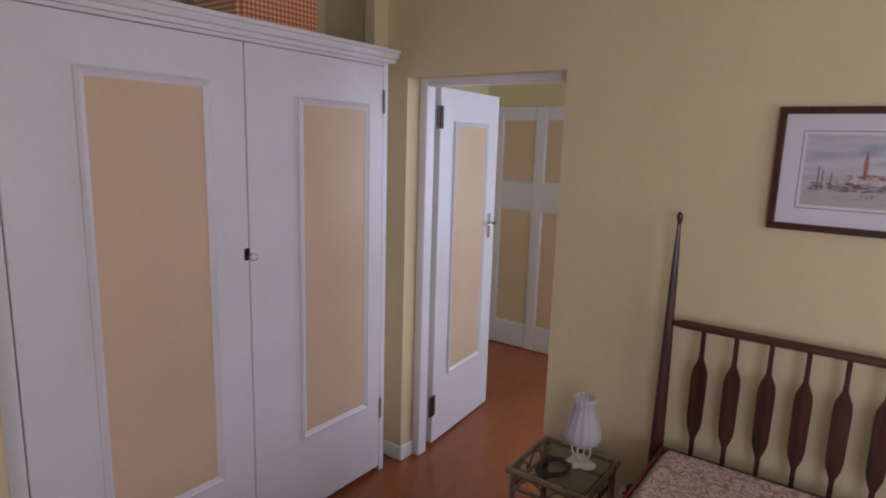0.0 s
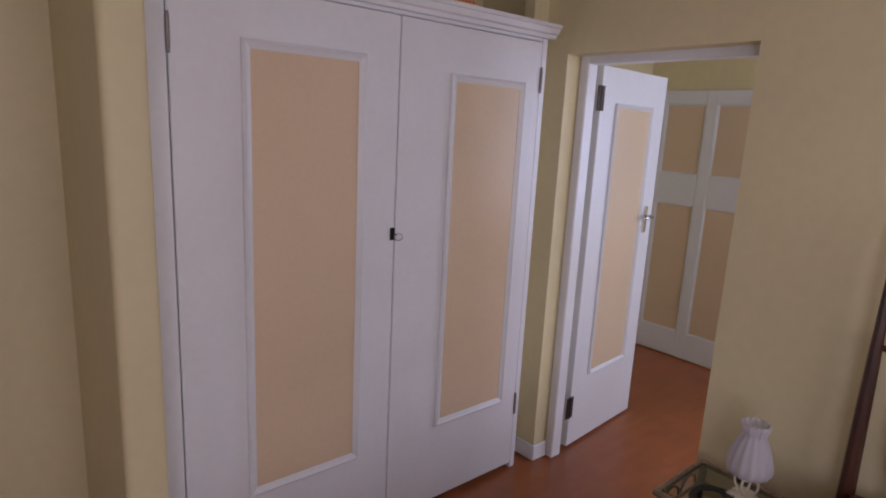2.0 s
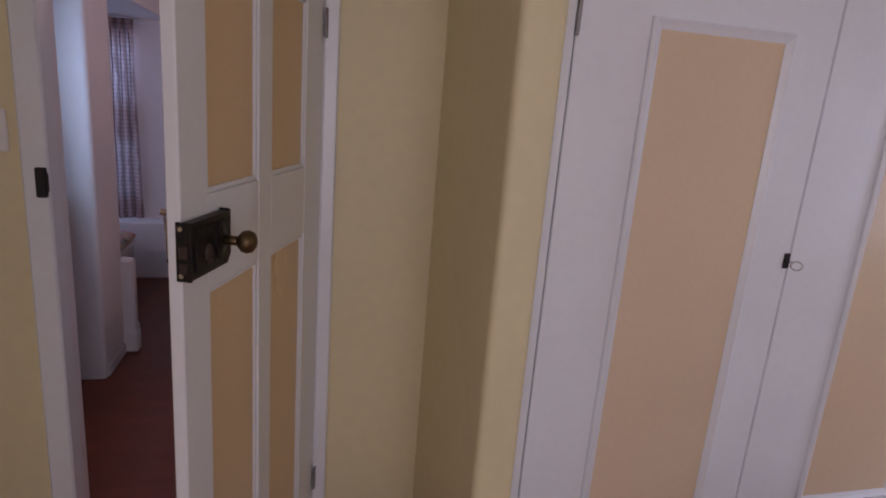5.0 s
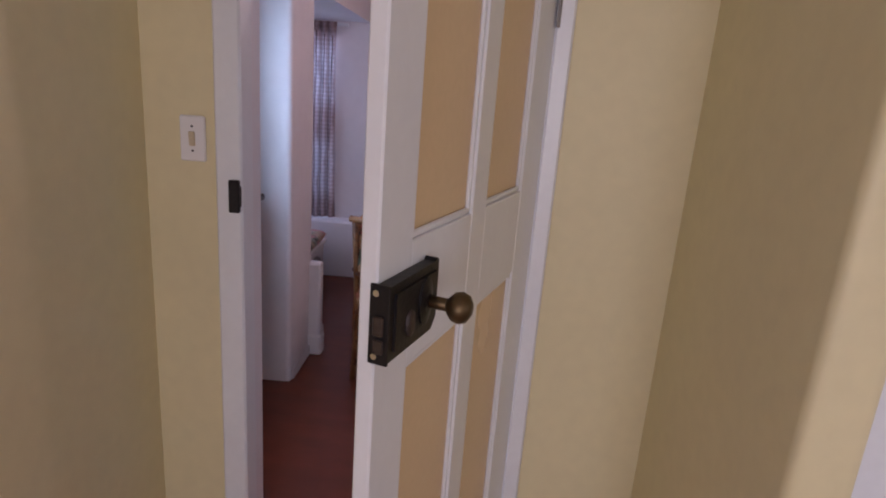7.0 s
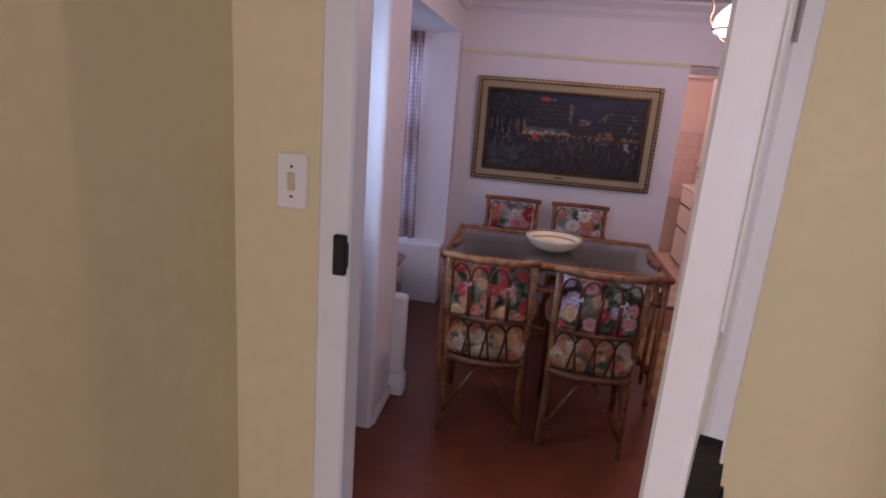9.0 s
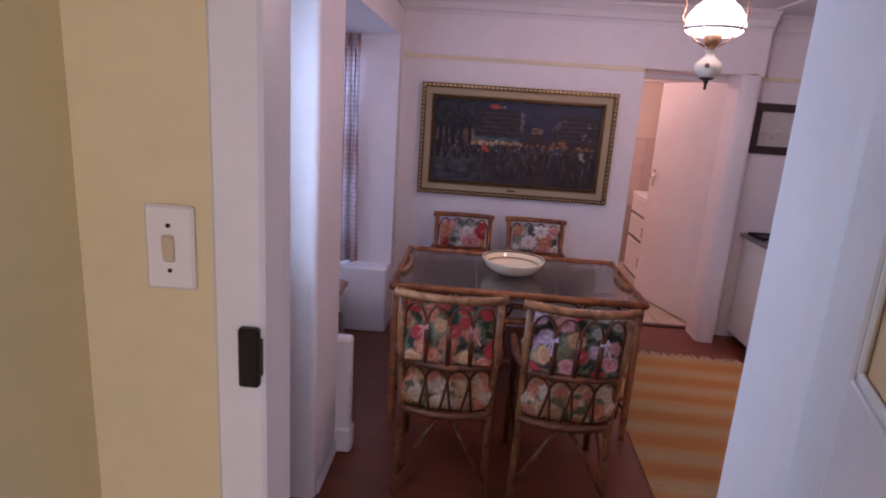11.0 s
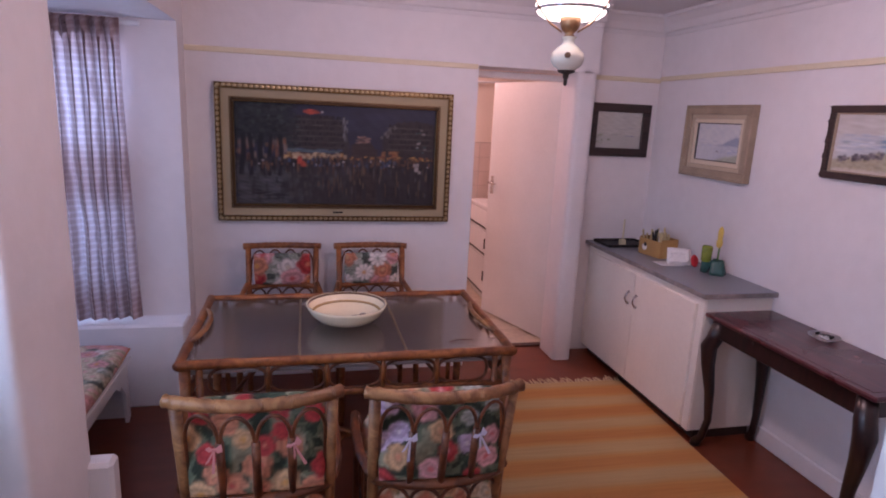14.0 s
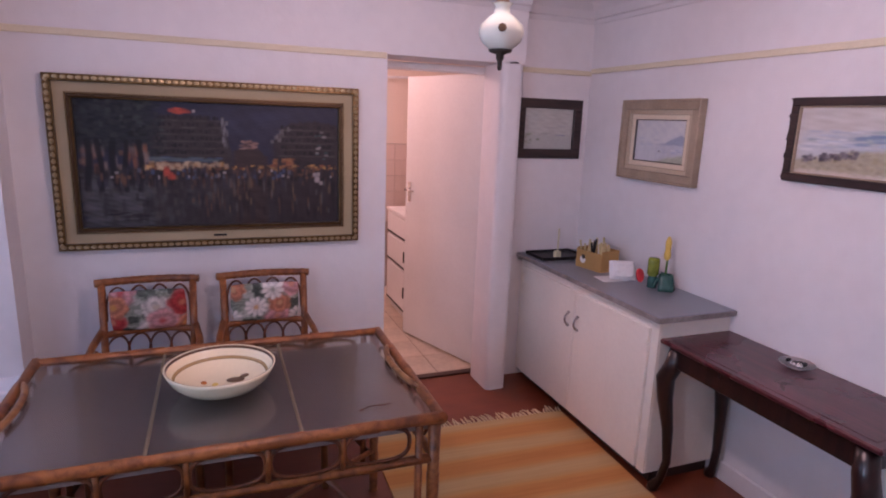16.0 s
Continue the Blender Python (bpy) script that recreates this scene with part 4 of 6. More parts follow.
for x, y, dx, dy in ((-0.15, -0.12, 0, 1), (-0.12, 0.15, 1, 0), (-0.12, -0.15, 1, 0)):
    bm = bmesh.new()
    for k in range(2):
        o = k * 0.12
        tube(bm, [(x + dx * (o + 0.06 - 0.055 * math.cos(a)), y + dy * (o + 0.06 - 0.055 * math.cos(a)), 0.40 + 0.055 * math.sin(a)) for a in (math.pi * q / 8 for q in range(9))], 0.005, 6)
    part("arch", bm, GREYCANE, bt)
part("glass_top", boxes(((-0.145, -0.145, 0.476), (0.145, 0.145, 0.483)), bevel=0.001), TABLEGLASS, bt, "greenish glass")
part("shelf", boxes(((-0.135, -0.135, 0.165), (0.135, 0.135, 0.172))), GREYCANE, bt)
lt = thing("table_lamp", "small white table lamp with a frilled lace shade", "lamp", (4.83, 4.475, 0.483))
for a in (0.4, 2.5, 4.6):
    part("base", lathe(bmesh.new(), [(0.036, 0), (0.038, 0.005), (0.030, 0.010), (0.012, 0.013), (0.004, 0.0135)], (0.026 * math.cos(a), 0.026 * math.sin(a), 0), 20), CERAMIC, lt, "", True)
bm = bmesh.new()
for k in range(4):
    a = math.pi / 2 * k
    tube(bm, [((0.016 + 0.022 * math.sin(math.pi * q / 8)) * math.cos(a), (0.016 + 0.022 * math.sin(math.pi * q / 8)) * math.sin(a), 0.015 + 0.08 * q / 8) for q in range(9)], 0.004, 6)
tube(bm, [(0, 0, 0.06), (0, 0, 0.20)], 0.006, 8)
part("scroll", bm, CERAMIC, lt, "curled white metal")
bm = bmesh.new()
rings = []
for r, z in ((0.056, 0.092), (0.064, 0.098), (0.069, 0.118), (0.066, 0.142), (0.057, 0.178), (0.044, 0.212), (0.034, 0.228), (0.036, 0.238), (0.045, 0.262), (0.041, 0.272)):
    rings.append([bm.verts.new((r * (1 + 0.05 * math.cos(14 * t)) * math.cos(t), r * (1 + 0.05 * math.cos(14 * t)) * math.sin(t), z)) for t in (2 * math.pi * k / 56 for k in range(56))])
for a, b in zip(rings, rings[1:]):
    for k in range(56):
        bm.faces.new((a[k], a[(k + 1) % 56], b[(k + 1) % 56], b[k]))
part("shade", bm, LACE, lt, "frilled white lace", True)
cb = thing("cable_coil", "loosely coiled dark electric cable on the glass table top", "cable", (4.72, 4.53, 0.487))
bm = bmesh.new()
pts = []
for q in range(260):
    a = q * 0.31
    r = 0.056 + 0.034 * noise.noise((q * 0.13, 0, 0))
    pts.append((r * 1.25 * math.cos(a) + 0.01 * noise.noise((q * 0.05, 4, 0)), r * 0.9 * math.sin(a), 0.004 + 0.022 * abs(noise.noise((q * 0.2, 9, 0)))))
part("cord", tube(bm, pts, 0.0024, 6), CABLE, cb)
ps = thing("power_strip", "white power strip with a black plug by the bed", "power strip", (4.98, 4.31, 0.0))
part("strip", boxes(((-0.03, -0.05, 0.30), (0.03, 0.05, 0.345)), ((-0.02, -0.03, 0.0), (0.02, 0.03, 0.30)), bevel=0.006), IVORY, ps)
part("plug", boxes(((-0.028, -0.03, 0.345), (0.02, 0.02, 0.38)), bevel=0.006), BLACKLINE, ps, "black plug")
part("plug_band", boxes(((-0.031, -0.045, 0.346), (-0.01, 0.03, 0.352))), RED, ps)

# ---- dining table ----
TX0, TX1, TY0, TY1, TZ = 1.925, 3.185, 8.19, 8.975, 0.755
tb = thing("dining_table", "rattan dining table with a smoked glass top", "table", ((TX0 + TX1) / 2, (TY0 + TY1) / 2, 0))
hx, hy = (TX1 - TX0) / 2, (TY1 - TY0) / 2
for s, y in ((1, -hy), (1, hy)):
    part("top_rail", tube(bmesh.new(), [(-hx - 0.01, y, TZ), (hx + 0.01, y, TZ)], 0.0175, 10, nodes=0.23), CANE, tb, "", True)
for x in (-hx, hx):
    part("top_rail", tube(bmesh.new(), [(x, -hy - 0.01, TZ), (x, hy + 0.01, TZ)], 0.0175, 10, nodes=0.23), CANE, tb, "", True)
    part("grip", tube(bmesh.new(), bow((x * 0.985, -0.2, TZ + 0.012), (x * 0.985, 0.2, TZ + 0.012), (-0.04 * (1 if x > 0 else -1), 0, 0.01), 12), [0.006] + [0.011] * 10 + [0.006], 8), PALECANE, tb, "pale bent cane grip", True)
part("glass_top", boxes(((-hx + 0.018, -hy + 0.018, TZ - 0.004), (hx - 0.018, hy - 0.018, TZ + 0.004)), bevel=0.001), SMOKED, tb, "smoked glass")
for x in (-0.21, 0.21):
    part("bearer", rod((x, -hy, TZ - 0.015), (x, hy, TZ - 0.015), 0.0055, 8), plain("pale_split_cane", (0.72, 0.58, 0.38), 0.6, vary=0.2), tb, "pale cane bearer under the glass")
part("under_tray", boxes(((-hx + 0.03, -hy + 0.03, TZ - 0.052), (hx - 0.03, hy - 0.03, TZ - 0.04))), plain("dark_backing_board", (0.33, 0.275, 0.262), 0.5, vary=0.25), tb, "dark board under the glass")
LOWZ = 0.61
for sx in (-1, 1):
    for sy in (-1, 1):
        x, y = sx * (hx - 0.015), sy * (hy - 0.015)
        part("leg", tube(bmesh.new(), [(x, y, 0), (x, y, TZ - 0.015)], 0.0185, 10, nodes=0.19), CANE, tb, "", True)
        part("leg_pole", rod((x - sx * 0.05, y, 0.12), (x - sx * 0.05, y, TZ - 0.02), 0.013, 8), CANE, tb, "", True)
        part("brace", rod((x, y, 0.16), (x - sx * 0.34, y, LOWZ - 0.01), 0.010, 8), DARKCANE, tb, "", True)
for y in (-hy + 0.015, hy - 0.015):
    part("apron_rail", tube(bmesh.new(), [(-hx, y, LOWZ), (hx, y, LOWZ)], 0.014, 8, nodes=0.21), CANE, tb, "", True)
    n = 5
    for k in range(n):
        c0 = -hx + 0.09 + (2 * hx - 0.18) * (k + 0.5) / n
        rx, rz = (2 * hx - 0.18) / n * 0.47, 0.055
        part("loop", tube(bmesh.new(), [(c0 + rx * math.copysign(abs(math.cos(a)) ** 0.7, math.cos(a)), y, LOWZ + 0.07 + rz * math.copysign(abs(math.sin(a)) ** 0.7, math.sin(a))) for a in (2 * math.pi * q / 22 for q in range(22))], 0.007, 6, True), DARKCANE, tb, "", True)
        if k:
            part("strut", rod((c0 - rx / 0.94, y, LOWZ), (c0 - rx / 0.94, y, TZ), 0.009, 8), CANE, tb, "", True)
for x in (-hx + 0.015, hx - 0.015):
    part("apron_rail", tube(bmesh.new(), [(x, -hy, LOWZ), (x, hy, LOWZ)], 0.014, 8, nodes=0.21), CANE, tb, "", True)
    for k in range(4):
        c0 = -hy + 0.08 + (2 * hy - 0.16) * (k + 0.5) / 4
        part("loop", tube(bmesh.new(), [(x, c0 + 0.07 * math.cos(a), LOWZ + 0.07 + 0.055 * math.sin(a)) for a in (2 * math.pi * q / 20 for q in range(20))], 0.007, 6, True), DARKCANE, tb, "", True)
part("stretcher", rod((-hx + 0.02, -hy + 0.02, 0.2), (hx - 0.02, hy - 0.02, 0.2), 0.012, 8), CANE, tb, "", True)
part("stretcher", rod((-hx + 0.02, hy - 0.02, 0.222), (hx - 0.02, -hy + 0.02, 0.222), 0.012, 8), CANE, tb, "", True)

# ---- chairs ----
def chair_frame(root, rail, wood, CH):
    """Rattan armchair, the back at -y; its rail bows out backwards."""
    w = 0.190
    back = lambda z: -0.20 - 0.11 * max(0, (z - 0.40) / 0.5)
    legs = []
    for s in (-1, 1):
        bm = tube(bmesh.new(), [(s * (w + 0.005), -0.235, 0), (s * (w - 0.005), -0.20, 0.40), (s * w, back(0.64), 0.64), (s * (w + 0.004), back(CH), CH + 0.003)], 0.0165, 8)
        part("back_post", bm, rail, root, "", True)
        part("front_leg", tube(bmesh.new(), [(s * (w + 0.015), 0.255, 0), (s * (w + 0.01), 0.235, 0.43), (s * (w + 0.02), 0.20, 0.60)], 0.017, 8), wood, root, "", True)
        arm = [(s * (w + 0.008), back(0.66), 0.66), (s * (w + 0.028), -0.12, 0.635), (s * (w + 0.032), 0.08, 0.62), (s * (w + 0.025), 0.20, 0.60), (s * (w + 0.012), 0.25, 0.54)]
        part("arm", tube(bmesh.new(), arm, 0.016, 8), wood, root, "", True)
        part("side_rail", rod((s * w, -0.20, 0.40), (s * w, 0.235, 0.41), 0.014, 8), wood, root, "", True)
        part("side_brace", rod((s * w, -0.22, 0.16), (s * w, 0.22, 0.36), 0.010, 8), DARKCANE, root, "", True)
        for k in range(3):
            y = -0.10 + 0.12 * k
            part("side_loop", tube(bmesh.new(), [(s * (w + 0.012), y + 0.055 * math.cos(a), 0.52 + 0.10 * math.sin(a)) for a in (2 * math.pi * q / 16 for q in range(16))], 0.006, 6, True), DARKCANE, root, "", True)
        part("back_brace", rod((s * (w + 0.004), -0.232, 0.08), (s * 0.02, -0.23, 0.385), 0.011, 8), wood, root, "", True)
    top = bow((-w - 0.028, back(CH) + 0.01, CH + 0.002), (w + 0.028, back(CH) + 0.01, CH + 0.002), (0, -0.05, -0.004), 13)
    t = part("top_rail", tube(bmesh.new(), top, 0.0165, 10, nodes=0.075), rail, root, "", True)
    for q, marks in ((0, (0.55, 0.68, 0.81)), (3, (0.35, 0.5, 0.65)), (6, (0.35, 0.5, 0.65)), (8, (0.35, 0.5, 0.65)), (11, (0.2, 0.33, 0.46))):
        a, b = top[q], top[q + 1]
        d = (b - a).normalized()
        bm = bmesh.new()
        tube(bm, [a.lerp(b, marks[0] - 0.05), a.lerp(b, marks[-1] + 0.05)], 0.0180, 10)
        for o in marks:
            p = a.lerp(b, o)
            tube(bm, [p - d * 0.0015, p + d * 0.0015], 0.0186, 10)
        part("binding", bm, rail, t, "", True)
    mid = bow((-w, back(0.64), 0.64), (w, back(0.64), 0.64), (0, -0.05, 0), 11)
    part("mid_rail", tube(bmesh.new(), mid, 0.0165, 8), wood, root, "", True)
    low = bow((-w, -0.21, 0.40), (w, -0.21, 0.40), (0, -0.05, 0), 11)
    part("seat_rail", tube(bmesh.new(), low, 0.018, 8), wood, root, "", True)
    part("front_rail", tube(bmesh.new(), bow((-w, 0.235, 0.40), (w, 0.235, 0.40), (0, 0.02, 0), 7), 0.016, 8), wood, root, "", True)

    def on_back(u, z):
        y = back(z) - 0.05 * (1 - u * u)
        return Vector((u * w, y, z))

    # arches under the top rail
    for k in range(4):
        u0 = -0.94 + 0.47 * k
        pts = [on_back(u0, 0.70)] + [on_back(u0 + 0.235 - 0.225 * math.cos(math.pi * q / 10), CH - 0.115 + 0.085 * math.sin(math.pi * q / 10)) for q in range(11)] + [on_back(u0 + 0.46, 0.70)]
        part("arch", tube(bmesh.new(), pts, 0.0055, 6), DARKCANE, root, "", True)
    for u in (-0.47, 0.0, 0.47):
        part("slat", tube(bmesh.new(), [on_back(u, 0.645), on_back(u, CH - 0.11)], 0.0115, 8), wood, root, "", True)
    # interlaced loops under the middle rail
    for k in range(4):
        u0 = -0.71 + 0.473 * k
        pts = [on_back(max(-0.98, u0 - 0.36), 0.41)] + [on_back(u0 - (0.22 + 0.06 * (q > 5)) * math.cos(math.pi * (q / 12)) * 1.0, 0.55 + 0.075 * math.sin(math.pi * q / 12)) for q in range(13)] + [on_back(min(0.98, u0 + 0.36), 0.41)]
        part("loop", tube(bmesh.new(), pts, 0.006, 6), DARKCANE, root, "", True)


CREAM, WHITE, CORAL, SCARLET, BLUSH, PEACH, MAUVE, GOLDEN = (0.60, 0.50, 0.37), (0.78, 0.72, 0.68), (0.62, 0.24, 0.14), (0.48, 0.05, 0.05), (0.68, 0.34, 0.34), (0.62, 0.37, 0.20), (0.60, 0.46, 0.62), (0.62, 0.30, 0.07)
LEAFY = ((0.026, 0.038, 0.024), (0.10, 0.12, 0.075), (0.22, 0.21, 0.14))
SAGEY = ((0.07, 0.085, 0.07), (0.24, 0.27, 0.22), (0.42, 0.42, 0.37))
SANDY = ((0.10, 0.12, 0.06), (0.52, 0.38, 0.25), (0.66, 0.52, 0.38))
ROSES = (((SCARLET, CORAL, 5), (CORAL, PEACH, 5), (SCARLET, SCARLET, 6), (PEACH, GOLDEN, 5), (CORAL, SCARLET, 6)), LEAFY, 12, 0.034, 19)
PEONIES = (((BLUSH, SCARLET, 5), (MAUVE, WHITE, 6), (SCARLET, BLUSH, 5), ((0.40, 0.40, 0.36), SAGEY[1], 6), (PEACH, CORAL, 5)), LEAFY, 27, 0.035, 18)
LILIES = (((WHITE, CREAM, 6), (SCARLET, CORAL, 5), (CORAL, GOLDEN, 6), (BLUSH, SCARLET, 5)), SAGEY, 43, 0.060, 8)
DAISIES = (((WHITE, GOLDEN, 10), (BLUSH, CORAL, 5), (CORAL, PEACH, 6), (WHITE, SAGEY[1], 9)), SAGEY, 60, 0.062, 8)
WARM = (((CORAL, CORAL, 5), (PEACH, CORAL, 5), (CREAM, PEACH, 6), (CORAL, SCARLET, 5), (PEACH, GOLDEN, 6)), SANDY)


def seat_cushions(root, cloth, back_cloth, tie, CH, wide, thick):
    kinds, ground = cloth
    bm = cushion(0.40, 0.455, thick, 84)
    p = np.array([(v.co.x, 0.6 * v.co.y + v.co.z) for v in bm.verts])
    lay_print(part("seat_cushion", moved(bm, pose(0, -0.022, 0.390 + thick / 2)), COTTON, root, "floral print seat cushion", True), blossoms(p, 5 + int(CH * 1e4) + len(kinds), 46, 0.036, kinds, ground))
    part("seat_deck", boxes(((-0.19, -0.20, 0.395), (0.19, 0.22, 0.41))), DARKCANE, root)
    zc = 0.655 + (CH - 0.66) / 2
    kinds, ground, seed, size, count = back_cloth
    bm = cushion(wide, CH - 0.675, 0.05, 64)
    p = np.array([(v.co.x, v.co.y) for v in bm.verts])
    lay_print(part("back_cushion", moved(bm, pose(0, -0.262, zc - 0.014, 78)), COTTON, root, "floral print back cushion", True), blossoms(p, seed, count, size, kinds, ground))
    for u, lean in ((-0.10, 12), (0.095, -18)):
        bm = bmesh.new()
        for e in (-1, 1):
            prism(bm, [(0, 0), (0.014 * e, 0.012 + 0.006 * e), (0.021 * e, -0.001), (0.010 * e, -0.008)], 0.003)
            prism(bm, [(-0.002, 0), (0.002, 0), (0.010 * e + 0.004, -0.05 - 0.015 * e), (0.010 * e - 0.004, -0.055 - 0.012 * e)], 0.002)
        box(bm, (-0.004, -0.003, -0.005), (0.004, 0.003, 0.005), 0.002)
        part("ribbon", moved(bm, pose(u, -0.353, CH - 0.12, 0, lean, 0)), tie, root, "tied cloth ribbon")


PINK = plain("pink_ribbon", (0.60, 0.22, 0.20), 0.8, vary=0.2)
LILAC = plain("pale_lilac_ribbon", (0.58, 0.50, 0.60), 0.8, vary=0.2)
seats = (
    ((2.243, 7.84, 0), 0, ROSES, WARM, PINK, PALECANE, 0.945, "with its back to the doorway"),
    ((2.752, 7.83, 0), -1.5, PEONIES, WARM, LILAC, PALECANE, 0.937, "beside the striped rug"),
    ((2.238, 9.295, 0), 180, LILIES, WARM, PINK, CANE, 0.876, "near the window bay"),
    ((2.760, 9.295, 0), 180, DAISIES, WARM, PINK, CANE, 0.876, "near the kitchen doorway"),
)
for at, rz, c1, c2, tie, rail, high, where in seats:
    ch = thing("dining_chair", "rattan armchair with floral cushions " + where, "chair", at, rz, group="chairs round the dining table")
    chair_frame(ch, rail, CANE if rail is CANE else BROWNCANE, high)
    seat_cushions(ch, c2, c1, tie, high, 0.325 if rail is CANE else 0.36, 0.13 if rail is CANE else 0.262)

# ---- bowl ----
bl = thing("bowl", "wide cream ceramic bowl with painted flowers on the glass table", "bowl", (2.546, 8.575, TZ + 0.004))
prof = [(0.06, 0.0), (0.075, 0.002), (0.085, 0.006), (0.125, 0.022), (0.155, 0.048), (0.170, 0.076), (0.175, 0.090), (0.169, 0.089), (0.160, 0.070), (0.142, 0.047), (0.115, 0.028), (0.08, 0.018), (0.002, 0.015)]
part("body", lathe(bmesh.new(), prof, n=40), plain("cream_bowl_glaze", (0.84, 0.72, 0.50), 0.14, vary=0.05, bump=0), bl, "", True)
part("rim_band", lathe(bmesh.new(), [(0.1655, 0.0800), (0.1688, 0.0885), (0.1680, 0.0890), (0.1645, 0.0805)], n=40, ring=True), TRIVET, bl, "thin brown rim line", True)
part("band", lathe(bmesh.new(), [(0.1435, 0.0480), (0.1505, 0.0570), (0.1495, 0.0577), (0.1425, 0.0487)], n=40, ring=True), plain("tan_glaze_band", (0.46, 0.30, 0.14), 0.15, vary=0.1), bl, "tan painted band", True)
for k, (x, y, r, m) in enumerate(((0.045, 0.02, 0.030, TRIVET), (0.075, 0.04, 0.018, TRIVET), (-0.02, 0.0, 0.014, YELLOWWAX), (-0.055, 0.02, 0.014, plain("orange_glaze", (0.55, 0.18, 0.04), 0.2)), (0.02, -0.06, 0.022, plain("rust_glaze", (0.35, 0.10, 0.04), 0.2)), (-0.01, -0.03, 0.009, YELLOWWAX), (-0.085, -0.02, 0.016, GREENGLASS))):
    z = 0.018 + 0.0
    d = math.hypot(x, y)
    z = 0.0165 + 0.003 * d / 0.08 + max(0, d - 0.08) * 0.31 + 0.0012
    bm = lathe(bmesh.new(), [(r, 0), (r * 0.9, 0.0012), (0.001, 0.0016)], (0, 0, 0), 10, (1, 0.7))
    part("painted_flower", moved(bm, pose(x, y, z, 0, 0, 37 * k)), m, bl)

tw = thing("twig", "thin dark twig lying on the smoked glass table top", "twig", (3.0, 8.30, TZ + 0.006), 10)
part("stem", tube(bmesh.new(), [(-0.05, 0, 0.001), (-0.01, 0.006, 0.004), (0.03, -0.004, 0.003), (0.06, 0.003, 0.001)], [0.0025, 0.002, 0.002, 0.001], 6), DARKCANE, tw)

# ---- pendant ----
pl = thing("pendant_lamp", "hanging brass oil-style lamp with a lit opal shade", "pendant lamp", (3.235, 8.01, 0))
part("font", lathe(bmesh.new(), [(0.016, 1.838), (0.030, 1.842), (0.049, 1.858), (0.0565, 1.878), (0.052, 1.897), (0.034, 1.915), (0.020, 1.925), (0.018, 1.940), (0.026, 1.948)], n=28), CERAMIC, pl, "white painted china font", True)
part("finial", lathe(bmesh.new(), [(0.003, 1.790), (0.006, 1.795), (0.006, 1.812), (0.010, 1.818), (0.010, 1.828), (0.028, 1.834), (0.030, 1.840)], n=16), STEEL, pl, "", True)
for a in (0.6, 2.4, 4.3):
    part("painted_flower", moved(lathe(bmesh.new(), [(0.011, 0), (0.009, 0.0015), (0.001, 0.002)], n=8), pose(0.0545 * math.cos(a), 0.0545 * math.sin(a), 1.885, 0, 80, math.degrees(a))), TRIVET, pl)
part("burner", lathe(bmesh.new(), [(0.016, 1.945), (0.020, 1.950), (0.013, 1.957), (0.018, 1.963), (0.028, 1.972), (0.034, 1.990), (0.036, 2.012), (0.030, 2.02), (0.012, 2.025)], n=24), BRASS, pl, "brass burner", True)
sh = part("shade", lathe(bmesh.new(), [(0.092, 2.008), (0.110, 2.020), (0.120, 2.045), (0.112, 2.085), (0.085, 2.12), (0.055, 2.145), (0.046, 2.175), (0.050, 2.20)], n=36), OPAL, pl, "lit white opal glass", True)
sh.visible_shadow = False
part("shade_ring", tube(bmesh.new(), [(0.117 * math.cos(a), 0.117 * math.sin(a), 2.032) for a in (2 * math.pi * k / 40 for k in range(40))], 0.006, 8, True), CHROME, pl, "", True)
for k in range(3):
    a = 2 * math.pi * k / 3 + 1.152
    c, s = math.cos(a), math.sin(a)
    pts = [(0.03 * c, 0.03 * s, 1.962), (0.075 * c, 0.075 * s, 1.985), (0.12 * c, 0.12 * s, 2.03), (0.142 * c, 0.142 * s, 2.07), (0.132 * c, 0.132 * s, 2.12), (0.145 * c, 0.145 * s, 2.15), (0.11 * c, 0.11 * s, 2.22), (0.02 * c, 0.02 * s, 2.32)]
    part("scroll_arm", tube(bmesh.new(), pts, 0.0032, 6), BRASS, pl, "", True)
part("chain_rod", rod((0, 0, 2.20), (0, 0, 2.37), 0.006, 8), BRASS, pl)
part("ceiling_rose", lathe(bmesh.new(), [(0.05, 2.399), (0.05, 2.39), (0.03, 2.375), (0.008, 2.365)], n=20), BRASS, pl, "", True)


# ---- pictures ----
GOLD = plain("gilt_frame", (0.19, 0.115, 0.045), 0.32, 0.85, vary=0.4, scale=12, grain=60, bump=0.4)


def four_sides(parent, name, w, h, width, depth, y, material, lift=0.0, bevel=0.003):
    for lo, hi in (((-w / 2, -h / 2), (w / 2, -h / 2 + width)), ((-w / 2, h / 2 - width), (w / 2, h / 2)), ((-w / 2, -h / 2 + width), (-w / 2 + width, h / 2 - width)), ((w / 2 - width, -h / 2 + width), (w / 2, h / 2 - width))):
        part(name, boxes(((lo[0], y - depth, lo[1]), (hi[0], y, hi[1])), bevel=bevel), material, parent)


def picture(name, label, w, h, at, rz, layers, art, tilt=0.0):
    """A framed picture, hung on the wall behind y 0. layers: (part, width, depth, material) from outside in."""
    ob = thing(name, label, "picture", at, rz)
    ob.matrix_world = ob.matrix_world @ pose(0, 0, 0, tilt)
    cw, chh = w, h
    for nm, width, depth, material in layers:
        four_sides(ob, nm, cw, chh, width, depth, 0, material, 0, 0.0 if "mat" in nm or "mount" in nm else 0.003)
        cw, chh = cw - 2 * width + 0.001, chh - 2 * width + 0.001
    part("canvas", boxes(((-cw / 2, -0.008, -chh / 2), (cw / 2, -0.001, chh / 2))), art, ob)
    return ob, cw, chh


